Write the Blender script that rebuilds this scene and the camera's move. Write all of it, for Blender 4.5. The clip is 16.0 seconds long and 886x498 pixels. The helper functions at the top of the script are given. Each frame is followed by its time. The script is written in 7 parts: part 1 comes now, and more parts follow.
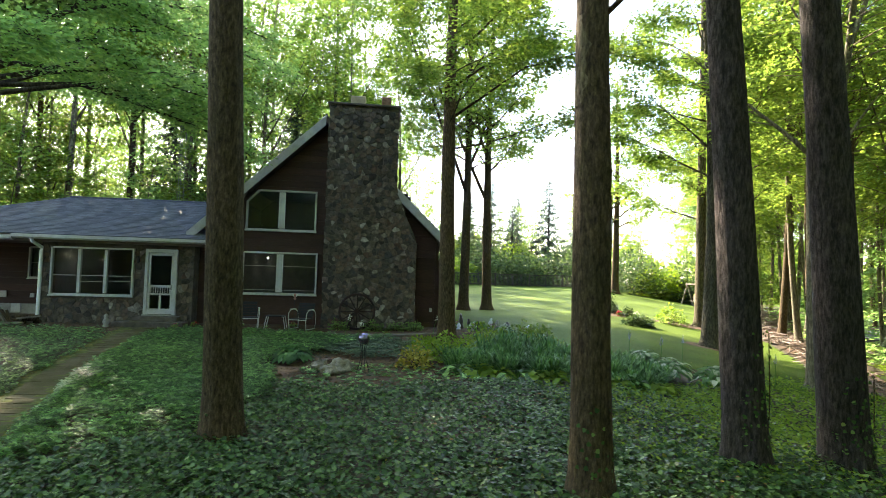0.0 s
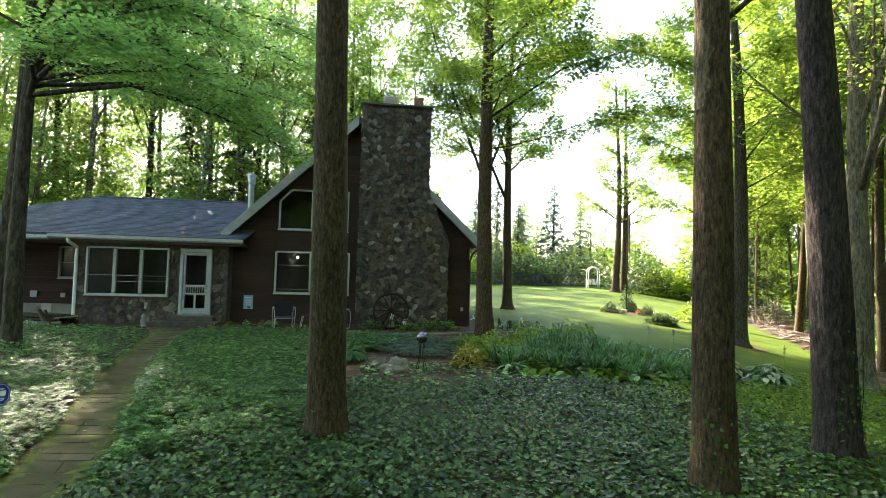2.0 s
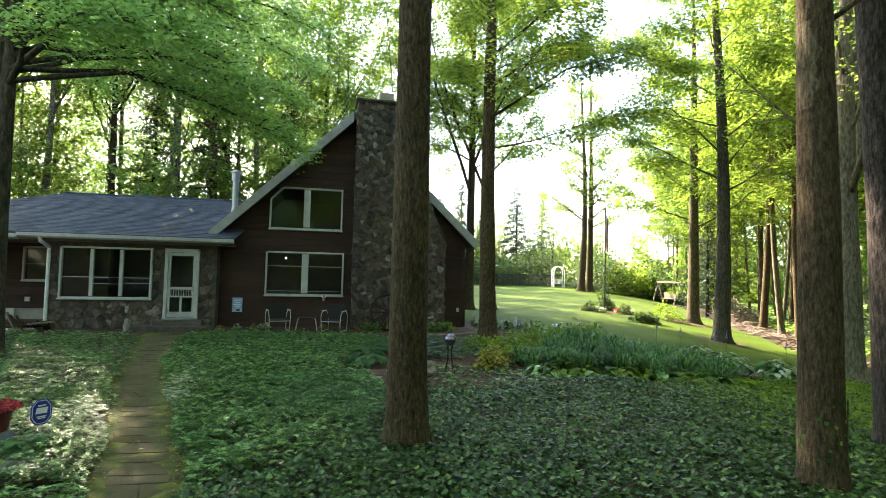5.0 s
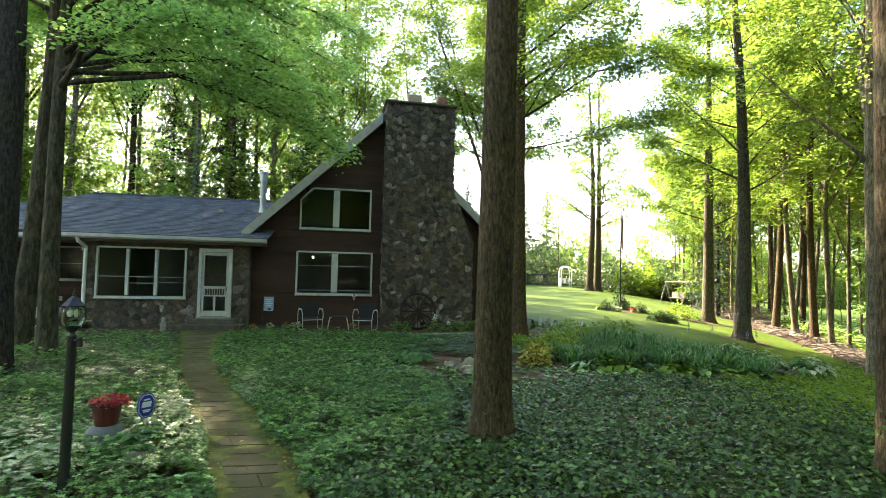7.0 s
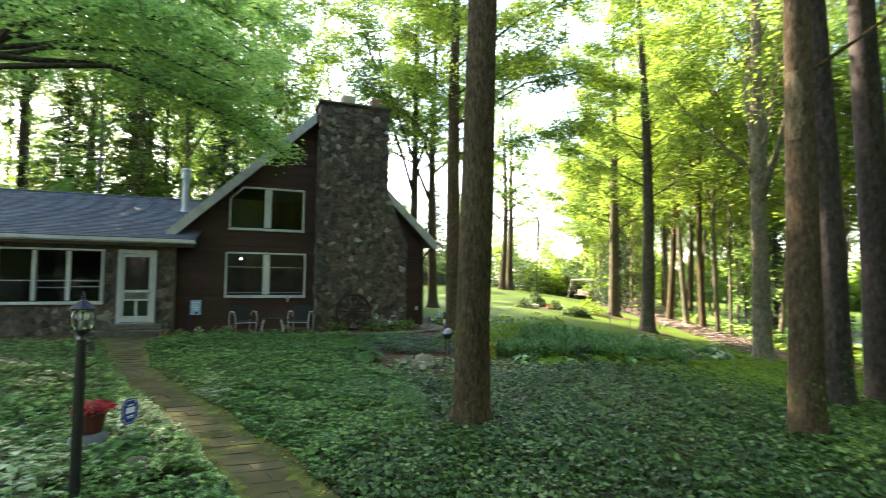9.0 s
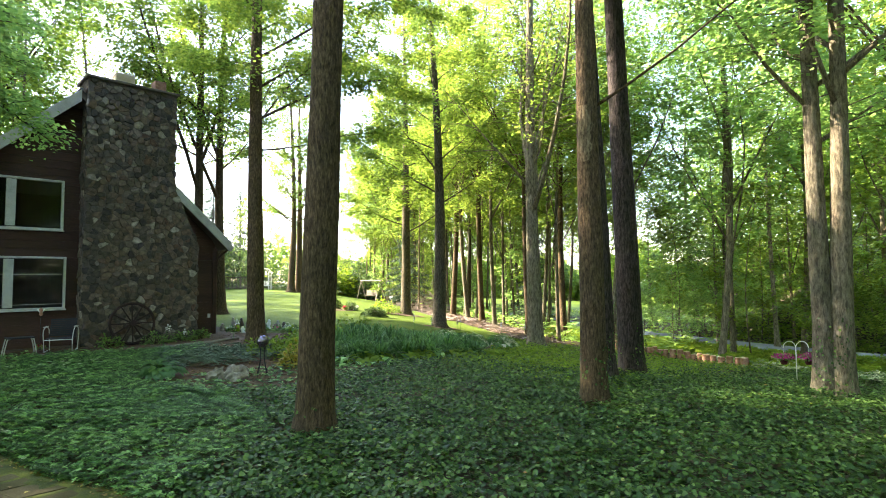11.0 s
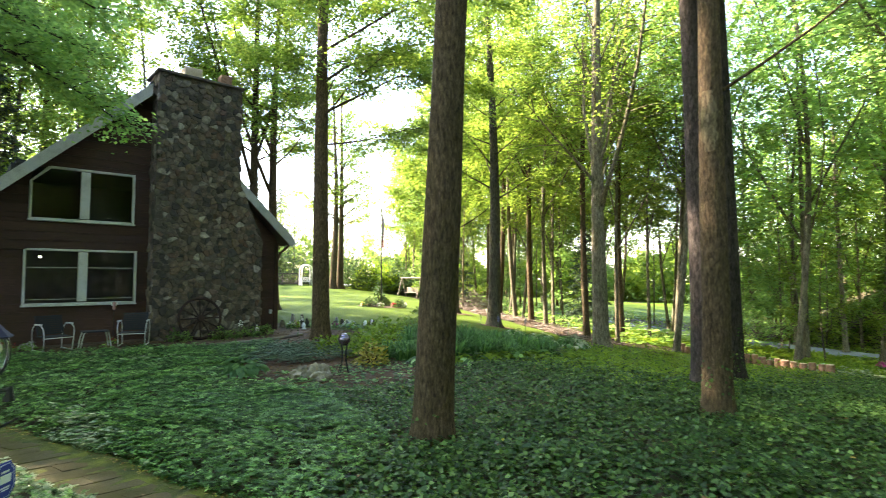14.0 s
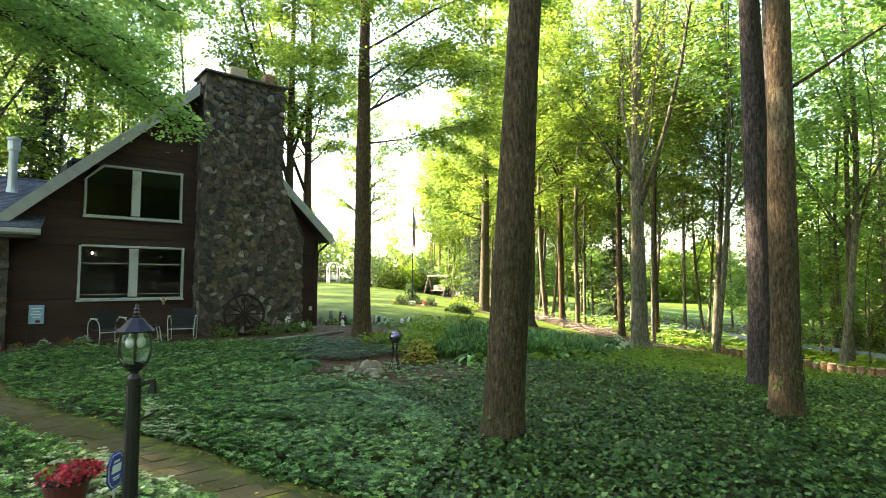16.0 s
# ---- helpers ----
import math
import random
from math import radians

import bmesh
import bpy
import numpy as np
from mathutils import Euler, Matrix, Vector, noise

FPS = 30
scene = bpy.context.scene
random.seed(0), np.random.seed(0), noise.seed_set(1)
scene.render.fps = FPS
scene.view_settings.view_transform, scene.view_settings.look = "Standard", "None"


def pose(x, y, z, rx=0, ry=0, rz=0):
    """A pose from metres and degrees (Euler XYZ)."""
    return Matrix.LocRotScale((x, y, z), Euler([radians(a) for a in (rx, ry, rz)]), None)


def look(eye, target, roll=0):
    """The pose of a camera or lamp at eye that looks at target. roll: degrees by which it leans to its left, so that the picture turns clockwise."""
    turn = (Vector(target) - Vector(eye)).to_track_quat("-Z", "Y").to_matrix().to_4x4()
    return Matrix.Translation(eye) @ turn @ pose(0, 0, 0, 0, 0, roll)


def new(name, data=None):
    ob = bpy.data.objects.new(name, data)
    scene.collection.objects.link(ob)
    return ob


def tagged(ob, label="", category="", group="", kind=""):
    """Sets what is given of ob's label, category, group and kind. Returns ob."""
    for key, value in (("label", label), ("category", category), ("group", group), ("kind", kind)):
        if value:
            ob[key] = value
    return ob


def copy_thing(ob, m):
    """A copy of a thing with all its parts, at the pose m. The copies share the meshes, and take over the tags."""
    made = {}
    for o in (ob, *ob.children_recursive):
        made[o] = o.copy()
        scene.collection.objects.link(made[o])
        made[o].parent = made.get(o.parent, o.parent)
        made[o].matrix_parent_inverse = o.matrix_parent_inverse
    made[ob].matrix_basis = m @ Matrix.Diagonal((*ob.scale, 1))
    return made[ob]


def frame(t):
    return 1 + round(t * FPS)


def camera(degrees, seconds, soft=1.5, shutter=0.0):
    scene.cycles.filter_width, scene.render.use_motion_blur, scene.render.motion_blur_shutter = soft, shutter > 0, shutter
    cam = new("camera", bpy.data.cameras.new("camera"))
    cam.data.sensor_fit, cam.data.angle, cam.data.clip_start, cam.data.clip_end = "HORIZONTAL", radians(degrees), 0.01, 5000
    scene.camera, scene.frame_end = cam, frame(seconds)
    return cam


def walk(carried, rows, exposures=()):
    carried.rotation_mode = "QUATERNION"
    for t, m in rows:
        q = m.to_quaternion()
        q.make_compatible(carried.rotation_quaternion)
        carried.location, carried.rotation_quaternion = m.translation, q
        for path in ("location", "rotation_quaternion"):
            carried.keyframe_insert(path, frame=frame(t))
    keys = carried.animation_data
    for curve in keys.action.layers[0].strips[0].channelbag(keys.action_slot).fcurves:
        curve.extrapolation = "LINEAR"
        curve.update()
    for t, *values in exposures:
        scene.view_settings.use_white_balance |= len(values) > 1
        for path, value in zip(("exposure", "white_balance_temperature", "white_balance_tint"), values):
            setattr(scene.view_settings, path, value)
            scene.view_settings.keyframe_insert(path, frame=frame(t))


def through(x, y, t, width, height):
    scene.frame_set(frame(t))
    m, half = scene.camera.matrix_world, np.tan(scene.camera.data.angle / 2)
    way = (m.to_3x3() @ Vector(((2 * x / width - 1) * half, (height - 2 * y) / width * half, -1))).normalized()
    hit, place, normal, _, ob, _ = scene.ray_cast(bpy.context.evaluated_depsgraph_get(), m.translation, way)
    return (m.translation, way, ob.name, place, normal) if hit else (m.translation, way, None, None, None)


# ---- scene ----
cam = camera(79.5, 16.0, soft=0.9, shutter=0.5)
METRES, EYE, TILT, LEAN, TURN = 8.0, 2.208, 0.0, 0.0, -6.5
ROWS = [
    (0.0, 0.0, 0.0, 0.0, -0.08, 2.58, -1.74),
    (0.5, -0.0434, -0.0064, -0.0018, -0.12, 2.58, -1.74),
    (1.0, -0.0865, -0.0114, -0.0031, -0.11, 2.53, -1.76),
    (1.5, -0.1281, -0.0134, -0.0047, -0.15, 2.54, -1.71),
    (2.0, -0.1662, -0.0125, -0.005, -0.56, 2.54, -1.68),
    (2.5, -0.2024, -0.0097, -0.0062, -2.22, 2.59, -1.58),
    (3.0, -0.2362, -0.004, -0.008, -3.41, 2.65, -1.51),
    (5.5, -0.3981, 0.0316, -0.0108, -5.86, 2.68, -1.41),
    (6.0, -0.4308, 0.0283, -0.0121, -5.88, 2.67, -1.41),
    (6.5, -0.4658, 0.0214, -0.0128, -5.91, 2.66, -1.42),
    (7.0, -0.502, 0.0133, -0.0142, -5.96, 2.66, -1.41),
    (7.5, -0.5359, 0.0063, -0.0157, -5.96, 2.65, -1.4),
    (8.0, -0.5691, -0.0022, -0.0173, -6.39, 2.66, -1.38),
    (8.5, -0.6004, -0.0108, -0.0189, -9.4, 2.73, -1.22),
    (9.0, -0.6301, -0.0173, -0.0191, -15.88, 2.92, -0.82),
    (9.5, -0.6564, -0.0162, -0.0164, -26.01, 3.13, -0.18),
    (10.0, -0.6834, -0.01, -0.0167, -35.04, 3.22, 0.4),
    (12.5, -0.7752, 0.0885, -0.018, -40.36, 3.08, 0.4),
    (13.0, -0.7874, 0.114, -0.0178, -40.61, 3.05, 0.31),
    (13.5, -0.8004, 0.1387, -0.0174, -39.93, 3.0, 0.19),
    (14.0, -0.8097, 0.1619, -0.0167, -35.98, 2.9, -0.18),
    (14.5, -0.818, 0.182, -0.0162, -34.7, 2.83, -0.36),
    (15.0, -0.8317, 0.1981, -0.0159, -34.22, 2.8, -0.46),
    (15.5, -0.8511, 0.2044, -0.0163, -33.94, 2.75, -0.55),
    (16.0, -0.8751, 0.2055, -0.0173, -33.81, 2.71, -0.61),
]
walk(cam, [(t, pose(0, 0, EYE, TILT, LEAN, TURN) @ pose(METRES * x, METRES * y, METRES * z, 90 + pitch, roll, yaw)) for t, x, y, z, yaw, pitch, roll in ROWS],
     exposures=[(0.0, 3.06, 7000, 13), (1.0, 3.24, 6950, 14), (2.0, 3.15, 7000, 13), (3.0, 3.1, 7000, 13), (6.0, 3.19, 7300, 13), (7.5, 3.29, 7250, 13), (8.5, 3.32, 7200, 14), (10.0, 3.33, 7100, 15), (13.0, 3.38, 7100, 15), (16.0, 3.39, 7500, 13)])

# ---------------------------------------------------------------- light
SUN_HEADING, SUN_HEIGHT = 28.0, 33.0
world = bpy.data.worlds.new("sky")
scene.world = world
world.use_nodes = True
sky = world.node_tree.nodes.new("ShaderNodeTexSky")
sky.sky_type, sky.sun_disc = "NISHITA", False
sky.sun_elevation, sky.sun_rotation = radians(SUN_HEIGHT), radians(-SUN_HEADING)
sky.dust_density, sky.air_density = 1.0, 1.0
world.node_tree.links.new(sky.outputs[0], world.node_tree.nodes["Background"].inputs[0])
world.node_tree.nodes["Background"].inputs[1].default_value = 0.15
sun = new("sun", bpy.data.lights.new("sun", "SUN"))
sun.data.energy, sun.data.angle, sun.data.color = 4.6, radians(0.5), (1.0, 0.9, 0.72)
away = Vector((-math.sin(radians(SUN_HEADING)) * math.cos(radians(SUN_HEIGHT)), math.cos(radians(SUN_HEADING)) * math.cos(radians(SUN_HEIGHT)), math.sin(radians(SUN_HEIGHT))))
sun.matrix_world = look(away * 60, (0, 0, 0))


# ---------------------------------------------------------------- materials
def nodes_of(name):
    m = bpy.data.materials.new(name)
    m.use_nodes = True
    t = m.node_tree
    return m, t, t.nodes["Principled BSDF"], t.nodes["Material Output"]


def noise_node(t, scale, stretch=(1, 1, 1), detail=4.0, rough=0.6, kind="ShaderNodeTexNoise"):
    co, mp = t.nodes.new("ShaderNodeTexCoord"), t.nodes.new("ShaderNodeMapping")
    mp.inputs["Scale"].default_value = stretch
    n = t.nodes.new(kind)
    n.inputs["Scale"].default_value = scale
    if kind == "ShaderNodeTexNoise":
        n.inputs["Detail"].default_value, n.inputs["Roughness"].default_value = detail, rough
    t.links.new(co.outputs["Object"], mp.inputs[0])
    t.links.new(mp.outputs[0], n.inputs["Vector"])
    return n


def ramp(t, source, stops):
    r = t.nodes.new("ShaderNodeValToRGB")
    while len(r.color_ramp.elements) < len(stops):
        r.color_ramp.elements.new(0.5)
    for e, (p, c) in zip(r.color_ramp.elements, stops):
        e.position, e.color = p, (*c, 1)
    t.links.new(source, r.inputs[0])
    return r.outputs[0]


def mix(t, kind, fac, a, b):
    m = t.nodes.new("ShaderNodeMix")
    m.data_type, m.blend_type = "RGBA", kind
    for slot, v in ((0, fac), (6, a), (7, b)):
        if isinstance(v, (int, float)):
            m.inputs[slot].default_value = v
        elif isinstance(v, tuple):
            m.inputs[slot].default_value = (*v, 1)
        else:
            t.links.new(v, m.inputs[slot])
    return m.outputs[2]


def surface(name, dark, mid, light, scale=6.0, fine=60.0, rough=0.8, bump=0.3, stretch=(1, 1, 1), metal=0.0, vary=0.0, island=False, spec=0.4, hue=None):
    """A rough surface: large stains, fine grain, relief; vary: how far single pieces differ."""
    m, t, p, out = nodes_of(name)
    big, small = noise_node(t, scale, stretch), noise_node(t, fine, stretch, 6.0, 0.7)
    c = ramp(t, big.outputs[0], ((0.3, dark), (0.5, mid), (0.72, light)))
    c = mix(t, "OVERLAY", 0.55, c, ramp(t, small.outputs[0], ((0.3, (0.25, 0.25, 0.25)), (0.7, (0.75, 0.75, 0.75)))))
    if vary or hue:
        if island:
            r = t.nodes.new("ShaderNodeNewGeometry").outputs["Random Per Island"]
        else:
            r = t.nodes.new("ShaderNodeObjectInfo").outputs["Random"]
        if hue:
            c = mix(t, "MULTIPLY", 1.0, c, ramp(t, r, hue))
        else:
            c = mix(t, "MULTIPLY", 1.0, c, ramp(t, r, ((0.0, (1 - vary,) * 3), (1.0, (1.0,) * 3))))
    t.links.new(c, p.inputs["Base Color"])
    p.inputs["Roughness"].default_value, p.inputs["Metallic"].default_value, p.inputs["Specular IOR Level"].default_value = rough, metal, spec
    if bump:
        b = t.nodes.new("ShaderNodeBump")
        b.inputs["Strength"].default_value, b.inputs["Distance"].default_value = bump, 0.02
        s = mix(t, "MIX", 0.5, big.outputs[0], small.outputs[0])
        t.links.new(s, b.inputs["Height"])
        t.links.new(b.outputs[0], p.inputs["Normal"])
    return m


def plain(name, colour, rough=0.5, metal=0.0, spec=0.5):
    """Paint or metal with a little dirt and grain."""
    d = tuple(v * 0.8 for v in colour)
    l = tuple(min(1.0, v * 1.08) for v in colour)
    return surface(name, d, colour, l, 5.0, 90.0, rough, 0.06, metal=metal, spec=spec)


def leaf(name, stops, glow, rough=0.45, through=0.45, spec=0.35):
    """Thin leaves: each one its own green, part of the light passing through."""
    m, t, p, out = nodes_of(name)
    g = t.nodes.new("ShaderNodeNewGeometry")
    c = ramp(t, g.outputs["Random Per Island"], stops)
    big = noise_node(t, 0.5)
    c = mix(t, "MULTIPLY", 1.0, c, ramp(t, big.outputs[0], ((0.3, (0.75, 0.8, 0.8)), (0.7, (1.1, 1.05, 0.9)))))
    t.links.new(c, p.inputs["Base Color"])
    p.inputs["Roughness"].default_value, p.inputs["Specular IOR Level"].default_value = rough, spec
    tr = t.nodes.new("ShaderNodeBsdfTranslucent")
    t.links.new(mix(t, "MULTIPLY", 1.0, c, glow), tr.inputs[0])
    s = t.nodes.new("ShaderNodeMixShader")
    s.inputs[0].default_value = through
    t.links.new(p.outputs[0], s.inputs[1])
    t.links.new(tr.outputs[0], s.inputs[2])
    t.links.new(s.outputs[0], out.inputs[0])
    return m


def glass(name, rough=0.0):
    m, t, p, out = nodes_of(name)
    p.inputs["Base Color"].default_value = (0.9, 0.95, 0.93, 1)
    p.inputs["Roughness"].default_value, p.inputs["Transmission Weight"].default_value, p.inputs["IOR"].default_value = rough, 1.0, 1.24
    return m


def glowing(name, colour, power):
    m, t, p, out = nodes_of(name)
    p.inputs["Emission Color"].default_value, p.inputs["Emission Strength"].default_value = (*colour, 1), power
    return m


def bark(name, dark, mid, light, furrow=14.0, rough=0.9):
    m, t, p, out = nodes_of(name)
    ridge = noise_node(t, furrow, (1, 1, 0.26), 7.0, 0.75)
    plate = noise_node(t, furrow * 1.1, (1, 1, 0.3), 2.0, 0.5, "ShaderNodeTexVoronoi")
    patch, fine = noise_node(t, 1.3, (1, 1, 0.5)), noise_node(t, 90.0, (1, 1, 0.5), 5.0, 0.7)
    c = ramp(t, ridge.outputs[0], ((0.38, dark), (0.5, mid), (0.64, light)))
    c = mix(t, "MULTIPLY", 0.7, c, ramp(t, plate.outputs[0], ((0.05, (0.45, 0.45, 0.45)), (0.35, (1.0, 1.0, 1.0)))))
    c = mix(t, "MULTIPLY", 0.75, c, ramp(t, patch.outputs[0], ((0.35, (0.6, 0.66, 0.55)), (0.65, (1.0, 0.95, 0.9)))))
    c = mix(t, "OVERLAY", 0.6, c, ramp(t, fine.outputs[0], ((0.3, (0.3,) * 3), (0.7, (0.7,) * 3))))
    c = mix(t, "MULTIPLY", 1.0, c, ramp(t, t.nodes.new("ShaderNodeObjectInfo").outputs["Random"], ((0.0, (0.75, 0.75, 0.78)), (1.0, (1.1, 1.05, 1.0)))))
    t.links.new(c, p.inputs["Base Color"])
    p.inputs["Roughness"].default_value, p.inputs["Specular IOR Level"].default_value = rough, 0.2
    b = t.nodes.new("ShaderNodeBump")
    b.inputs["Strength"].default_value, b.inputs["Distance"].default_value = 0.9, 0.03
    t.links.new(mix(t, "MIX", 0.35, ridge.outputs[0], plate.outputs[0]), b.inputs["Height"])
    t.links.new(b.outputs[0], p.inputs["Normal"])
    return m


MULCH = surface("mulch", (0.042, 0.023, 0.013), (0.088, 0.05, 0.03), (0.16, 0.095, 0.058), 2.6, 45.0, 0.95, 0.8)
SOIL = surface("leaf_litter", (0.03, 0.022, 0.014), (0.055, 0.042, 0.024), (0.08, 0.062, 0.034), 0.35, 30.0, 0.95, 0.8)
GRASS = surface("lawn_grass", (0.047, 0.08, 0.01), (0.073, 0.117, 0.014), (0.097, 0.145, 0.02), 0.35, 120.0, 0.8, 0.7, spec=0.1)
ASPHALT = surface("asphalt", (0.16, 0.17, 0.2), (0.2, 0.21, 0.24), (0.25, 0.26, 0.29), 0.6, 120.0, 0.9, 0.2)
PAVER = surface("paver", (0.062, 0.055, 0.018), (0.09, 0.074, 0.04), (0.125, 0.105, 0.064), 1.6, 60.0, 0.9, 0.5, vary=0.1, spec=0.1)
MOSS = surface("moss", (0.026, 0.034, 0.008), (0.064, 0.075, 0.011), (0.14, 0.145, 0.018), 4.0, 90.0, 0.95, 0.9)
SIDING = surface("brown_siding", (0.036, 0.0155, 0.0105), (0.053, 0.0235, 0.016), (0.074, 0.034, 0.024), 1.5, 30.0, 0.75, 0.25, (0.15, 1, 1), vary=0.3)
TRIM = plain("white_paint", (0.44, 0.44, 0.43), 0.5)
RAKE = plain("pale_fascia_paint", (0.36, 0.355, 0.34), 0.6)
SOFFIT = plain("soffit_paint", (0.12, 0.09, 0.07), 0.7)
FLASH = plain("zinc", (0.45, 0.47, 0.48), 0.45, 0.7)
MORTAR = surface("mortar", (0.06, 0.05, 0.042), (0.095, 0.08, 0.067), (0.13, 0.112, 0.095), 4.0, 70.0, 0.95, 0.5)
STONES = ((0.0, (0.05, 0.042, 0.037)), (0.22, (0.115, 0.096, 0.078)), (0.38, (0.19, 0.138, 0.1)), (0.55, (0.07, 0.065, 0.06)), (0.72, (0.24, 0.195, 0.15)), (0.82, (0.155, 0.092, 0.066)), (0.93, (0.29, 0.25, 0.21)), (0.985, (0.46, 0.42, 0.37)))
STONE = surface("field_stone", (0.3, 0.3, 0.3), (0.6, 0.59, 0.57), (0.95, 0.93, 0.88), 9.0, 60.0, 0.8, 0.7, hue=STONES)
STONE_REST = surface("field_stone_rest", (0.3, 0.3, 0.3), (0.6, 0.59, 0.57), (0.95, 0.93, 0.88), 9.0, 60.0, 0.8, 0.7, hue=STONES, island=True)
GLASS = glass("window_glass")
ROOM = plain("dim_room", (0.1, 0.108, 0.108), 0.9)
# darker copy of ROOM: shade behind the upper window as colour
LOFT_SHADE = plain("loft_shade", (0.03, 0.032, 0.033), 0.9)
BULB = glowing("lit_bulb", (1.0, 0.93, 0.8), 5.0)
BLACK = plain("black_metal", (0.02, 0.02, 0.022), 0.4, 0.3)
WHITE_METAL = plain("white_metal", (0.75, 0.75, 0.73), 0.4)
SLING = plain("dark_sling", (0.012, 0.014, 0.02), 0.8)
CONCRETE = surface("concrete", (0.2, 0.19, 0.18), (0.28, 0.27, 0.25), (0.36, 0.35, 0.33), 3.0, 70.0, 0.9, 0.4)
WOOD = surface("weathered_wood", (0.12, 0.1, 0.08), (0.2, 0.17, 0.14), (0.3, 0.26, 0.22), 4.0, 60.0, 0.85, 0.4, (0.2, 1, 1))
LOGWOOD = surface("cut_log", (0.2, 0.1, 0.065), (0.32, 0.17, 0.11), (0.44, 0.27, 0.18), 8.0, 60.0, 0.85, 0.4, vary=0.3)
BARK_OAK = bark("furrowed_bark", (0.03, 0.02, 0.012), (0.084, 0.059, 0.035), (0.165, 0.12, 0.074), 32.0)
BARK_PINE = bark("scaly_bark", (0.016, 0.013, 0.013), (0.045, 0.037, 0.038), (0.1, 0.084, 0.085), 26.0)
BARK_GREY = bark("grey_bark", (0.068, 0.058, 0.043), (0.165, 0.145, 0.108), (0.28, 0.25, 0.19), 18.0)
BARK_LAWN = bark("grey_brown_bark", (0.04, 0.034, 0.025), (0.105, 0.09, 0.065), (0.19, 0.165, 0.12), 24.0)
BARK_OLD = bark("mottled_bark", (0.028, 0.024, 0.017), (0.07, 0.06, 0.043), (0.14, 0.12, 0.088), 12.0)
LEAF = leaf("maple_leaf", ((0.0, (0.05, 0.1, 0.02)), (0.5, (0.08, 0.14, 0.028)), (1.0, (0.12, 0.18, 0.035))), (3.05, 2.6, 2.2), through=0.66, spec=0.2)
LEAF_DARK = leaf("shade_leaf", ((0.0, (0.068, 0.13, 0.042)), (0.5, (0.1, 0.175, 0.055)), (1.0, (0.145, 0.22, 0.066))), (3.3, 3.2, 2.9), through=0.62, spec=0.25)
NEEDLE = leaf("needles", ((0.0, (0.03, 0.06, 0.04)), (1.0, (0.07, 0.11, 0.075))), (1.3, 1.3, 1.1), through=0.25)
SPURGE = leaf("spurge_leaf", ((0.0, (0.016, 0.05, 0.011)), (0.45, (0.048, 0.128, 0.03)), (0.75, (0.14, 0.285, 0.085)), (1.0, (0.32, 0.52, 0.2))), (1.5, 1.7, 1.0), 0.4, 0.24, 0.42)
IVY = leaf("ivy_leaf", ((0.0, (0.01, 0.034, 0.007)), (0.5, (0.03, 0.08, 0.018)), (0.8, (0.07, 0.145, 0.038)), (0.98, (0.14, 0.235, 0.08)), (0.997, (0.15, 0.24, 0.08)), (1.0, (0.28, 0.25, 0.04))), (1.7, 1.7, 0.8), 0.42, 0.25, 0.28)
PALE = leaf("variegated_leaf", ((0.0, (0.08, 0.18, 0.06)), (0.3, (0.14, 0.26, 0.1)), (0.5, (0.36, 0.42, 0.28)), (1.0, (0.52, 0.56, 0.44))), (1.0, 1.0, 0.7), 0.35, 0.2)
STRAP = leaf("strap_leaf", ((0.0, (0.035, 0.095, 0.04)), (0.6, (0.075, 0.17, 0.07)), (1.0, (0.13, 0.25, 0.1))), (2.2, 2.2, 1.3), 0.5, 0.4, 0.2)
BOX = leaf("box_leaf", ((0.0, (0.022, 0.055, 0.016)), (0.6, (0.045, 0.095, 0.026)), (1.0, (0.08, 0.14, 0.04))), (1.3, 1.4, 0.9), 0.5, 0.2, 0.25)
HAZY = leaf("garden_shrub_leaf", ((0.0, (0.045, 0.09, 0.035)), (0.6, (0.075, 0.13, 0.05)), (1.0, (0.11, 0.17, 0.06))), (1.7, 1.6, 1.3), 0.5, 0.35, 0.2)
GOLD = leaf("gold_leaf", ((0.0, (0.22, 0.22, 0.04)), (0.6, (0.38, 0.34, 0.06)), (1.0, (0.5, 0.38, 0.09))), (1.4, 1.3, 0.7), 0.5, 0.3)
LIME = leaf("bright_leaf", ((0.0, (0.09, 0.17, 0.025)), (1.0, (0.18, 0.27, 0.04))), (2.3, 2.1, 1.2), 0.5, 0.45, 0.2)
RED = leaf("red_petal", ((0.0, (0.26, 0.008, 0.022)), (1.0, (0.58, 0.02, 0.05))), (1.0, 0.6, 0.6), 0.5, 0.2)
PINK = leaf("pink_petal", ((0.0, (0.36, 0.03, 0.17)), (1.0, (0.6, 0.09, 0.33))), (1.0, 0.6, 0.8), 0.5, 0.2)
WHITEP = leaf("white_petal", ((0.0, (0.6, 0.6, 0.6)), (1.0, (0.85, 0.85, 0.85))), (1.0, 1.0, 1.0), 0.5, 0.2)


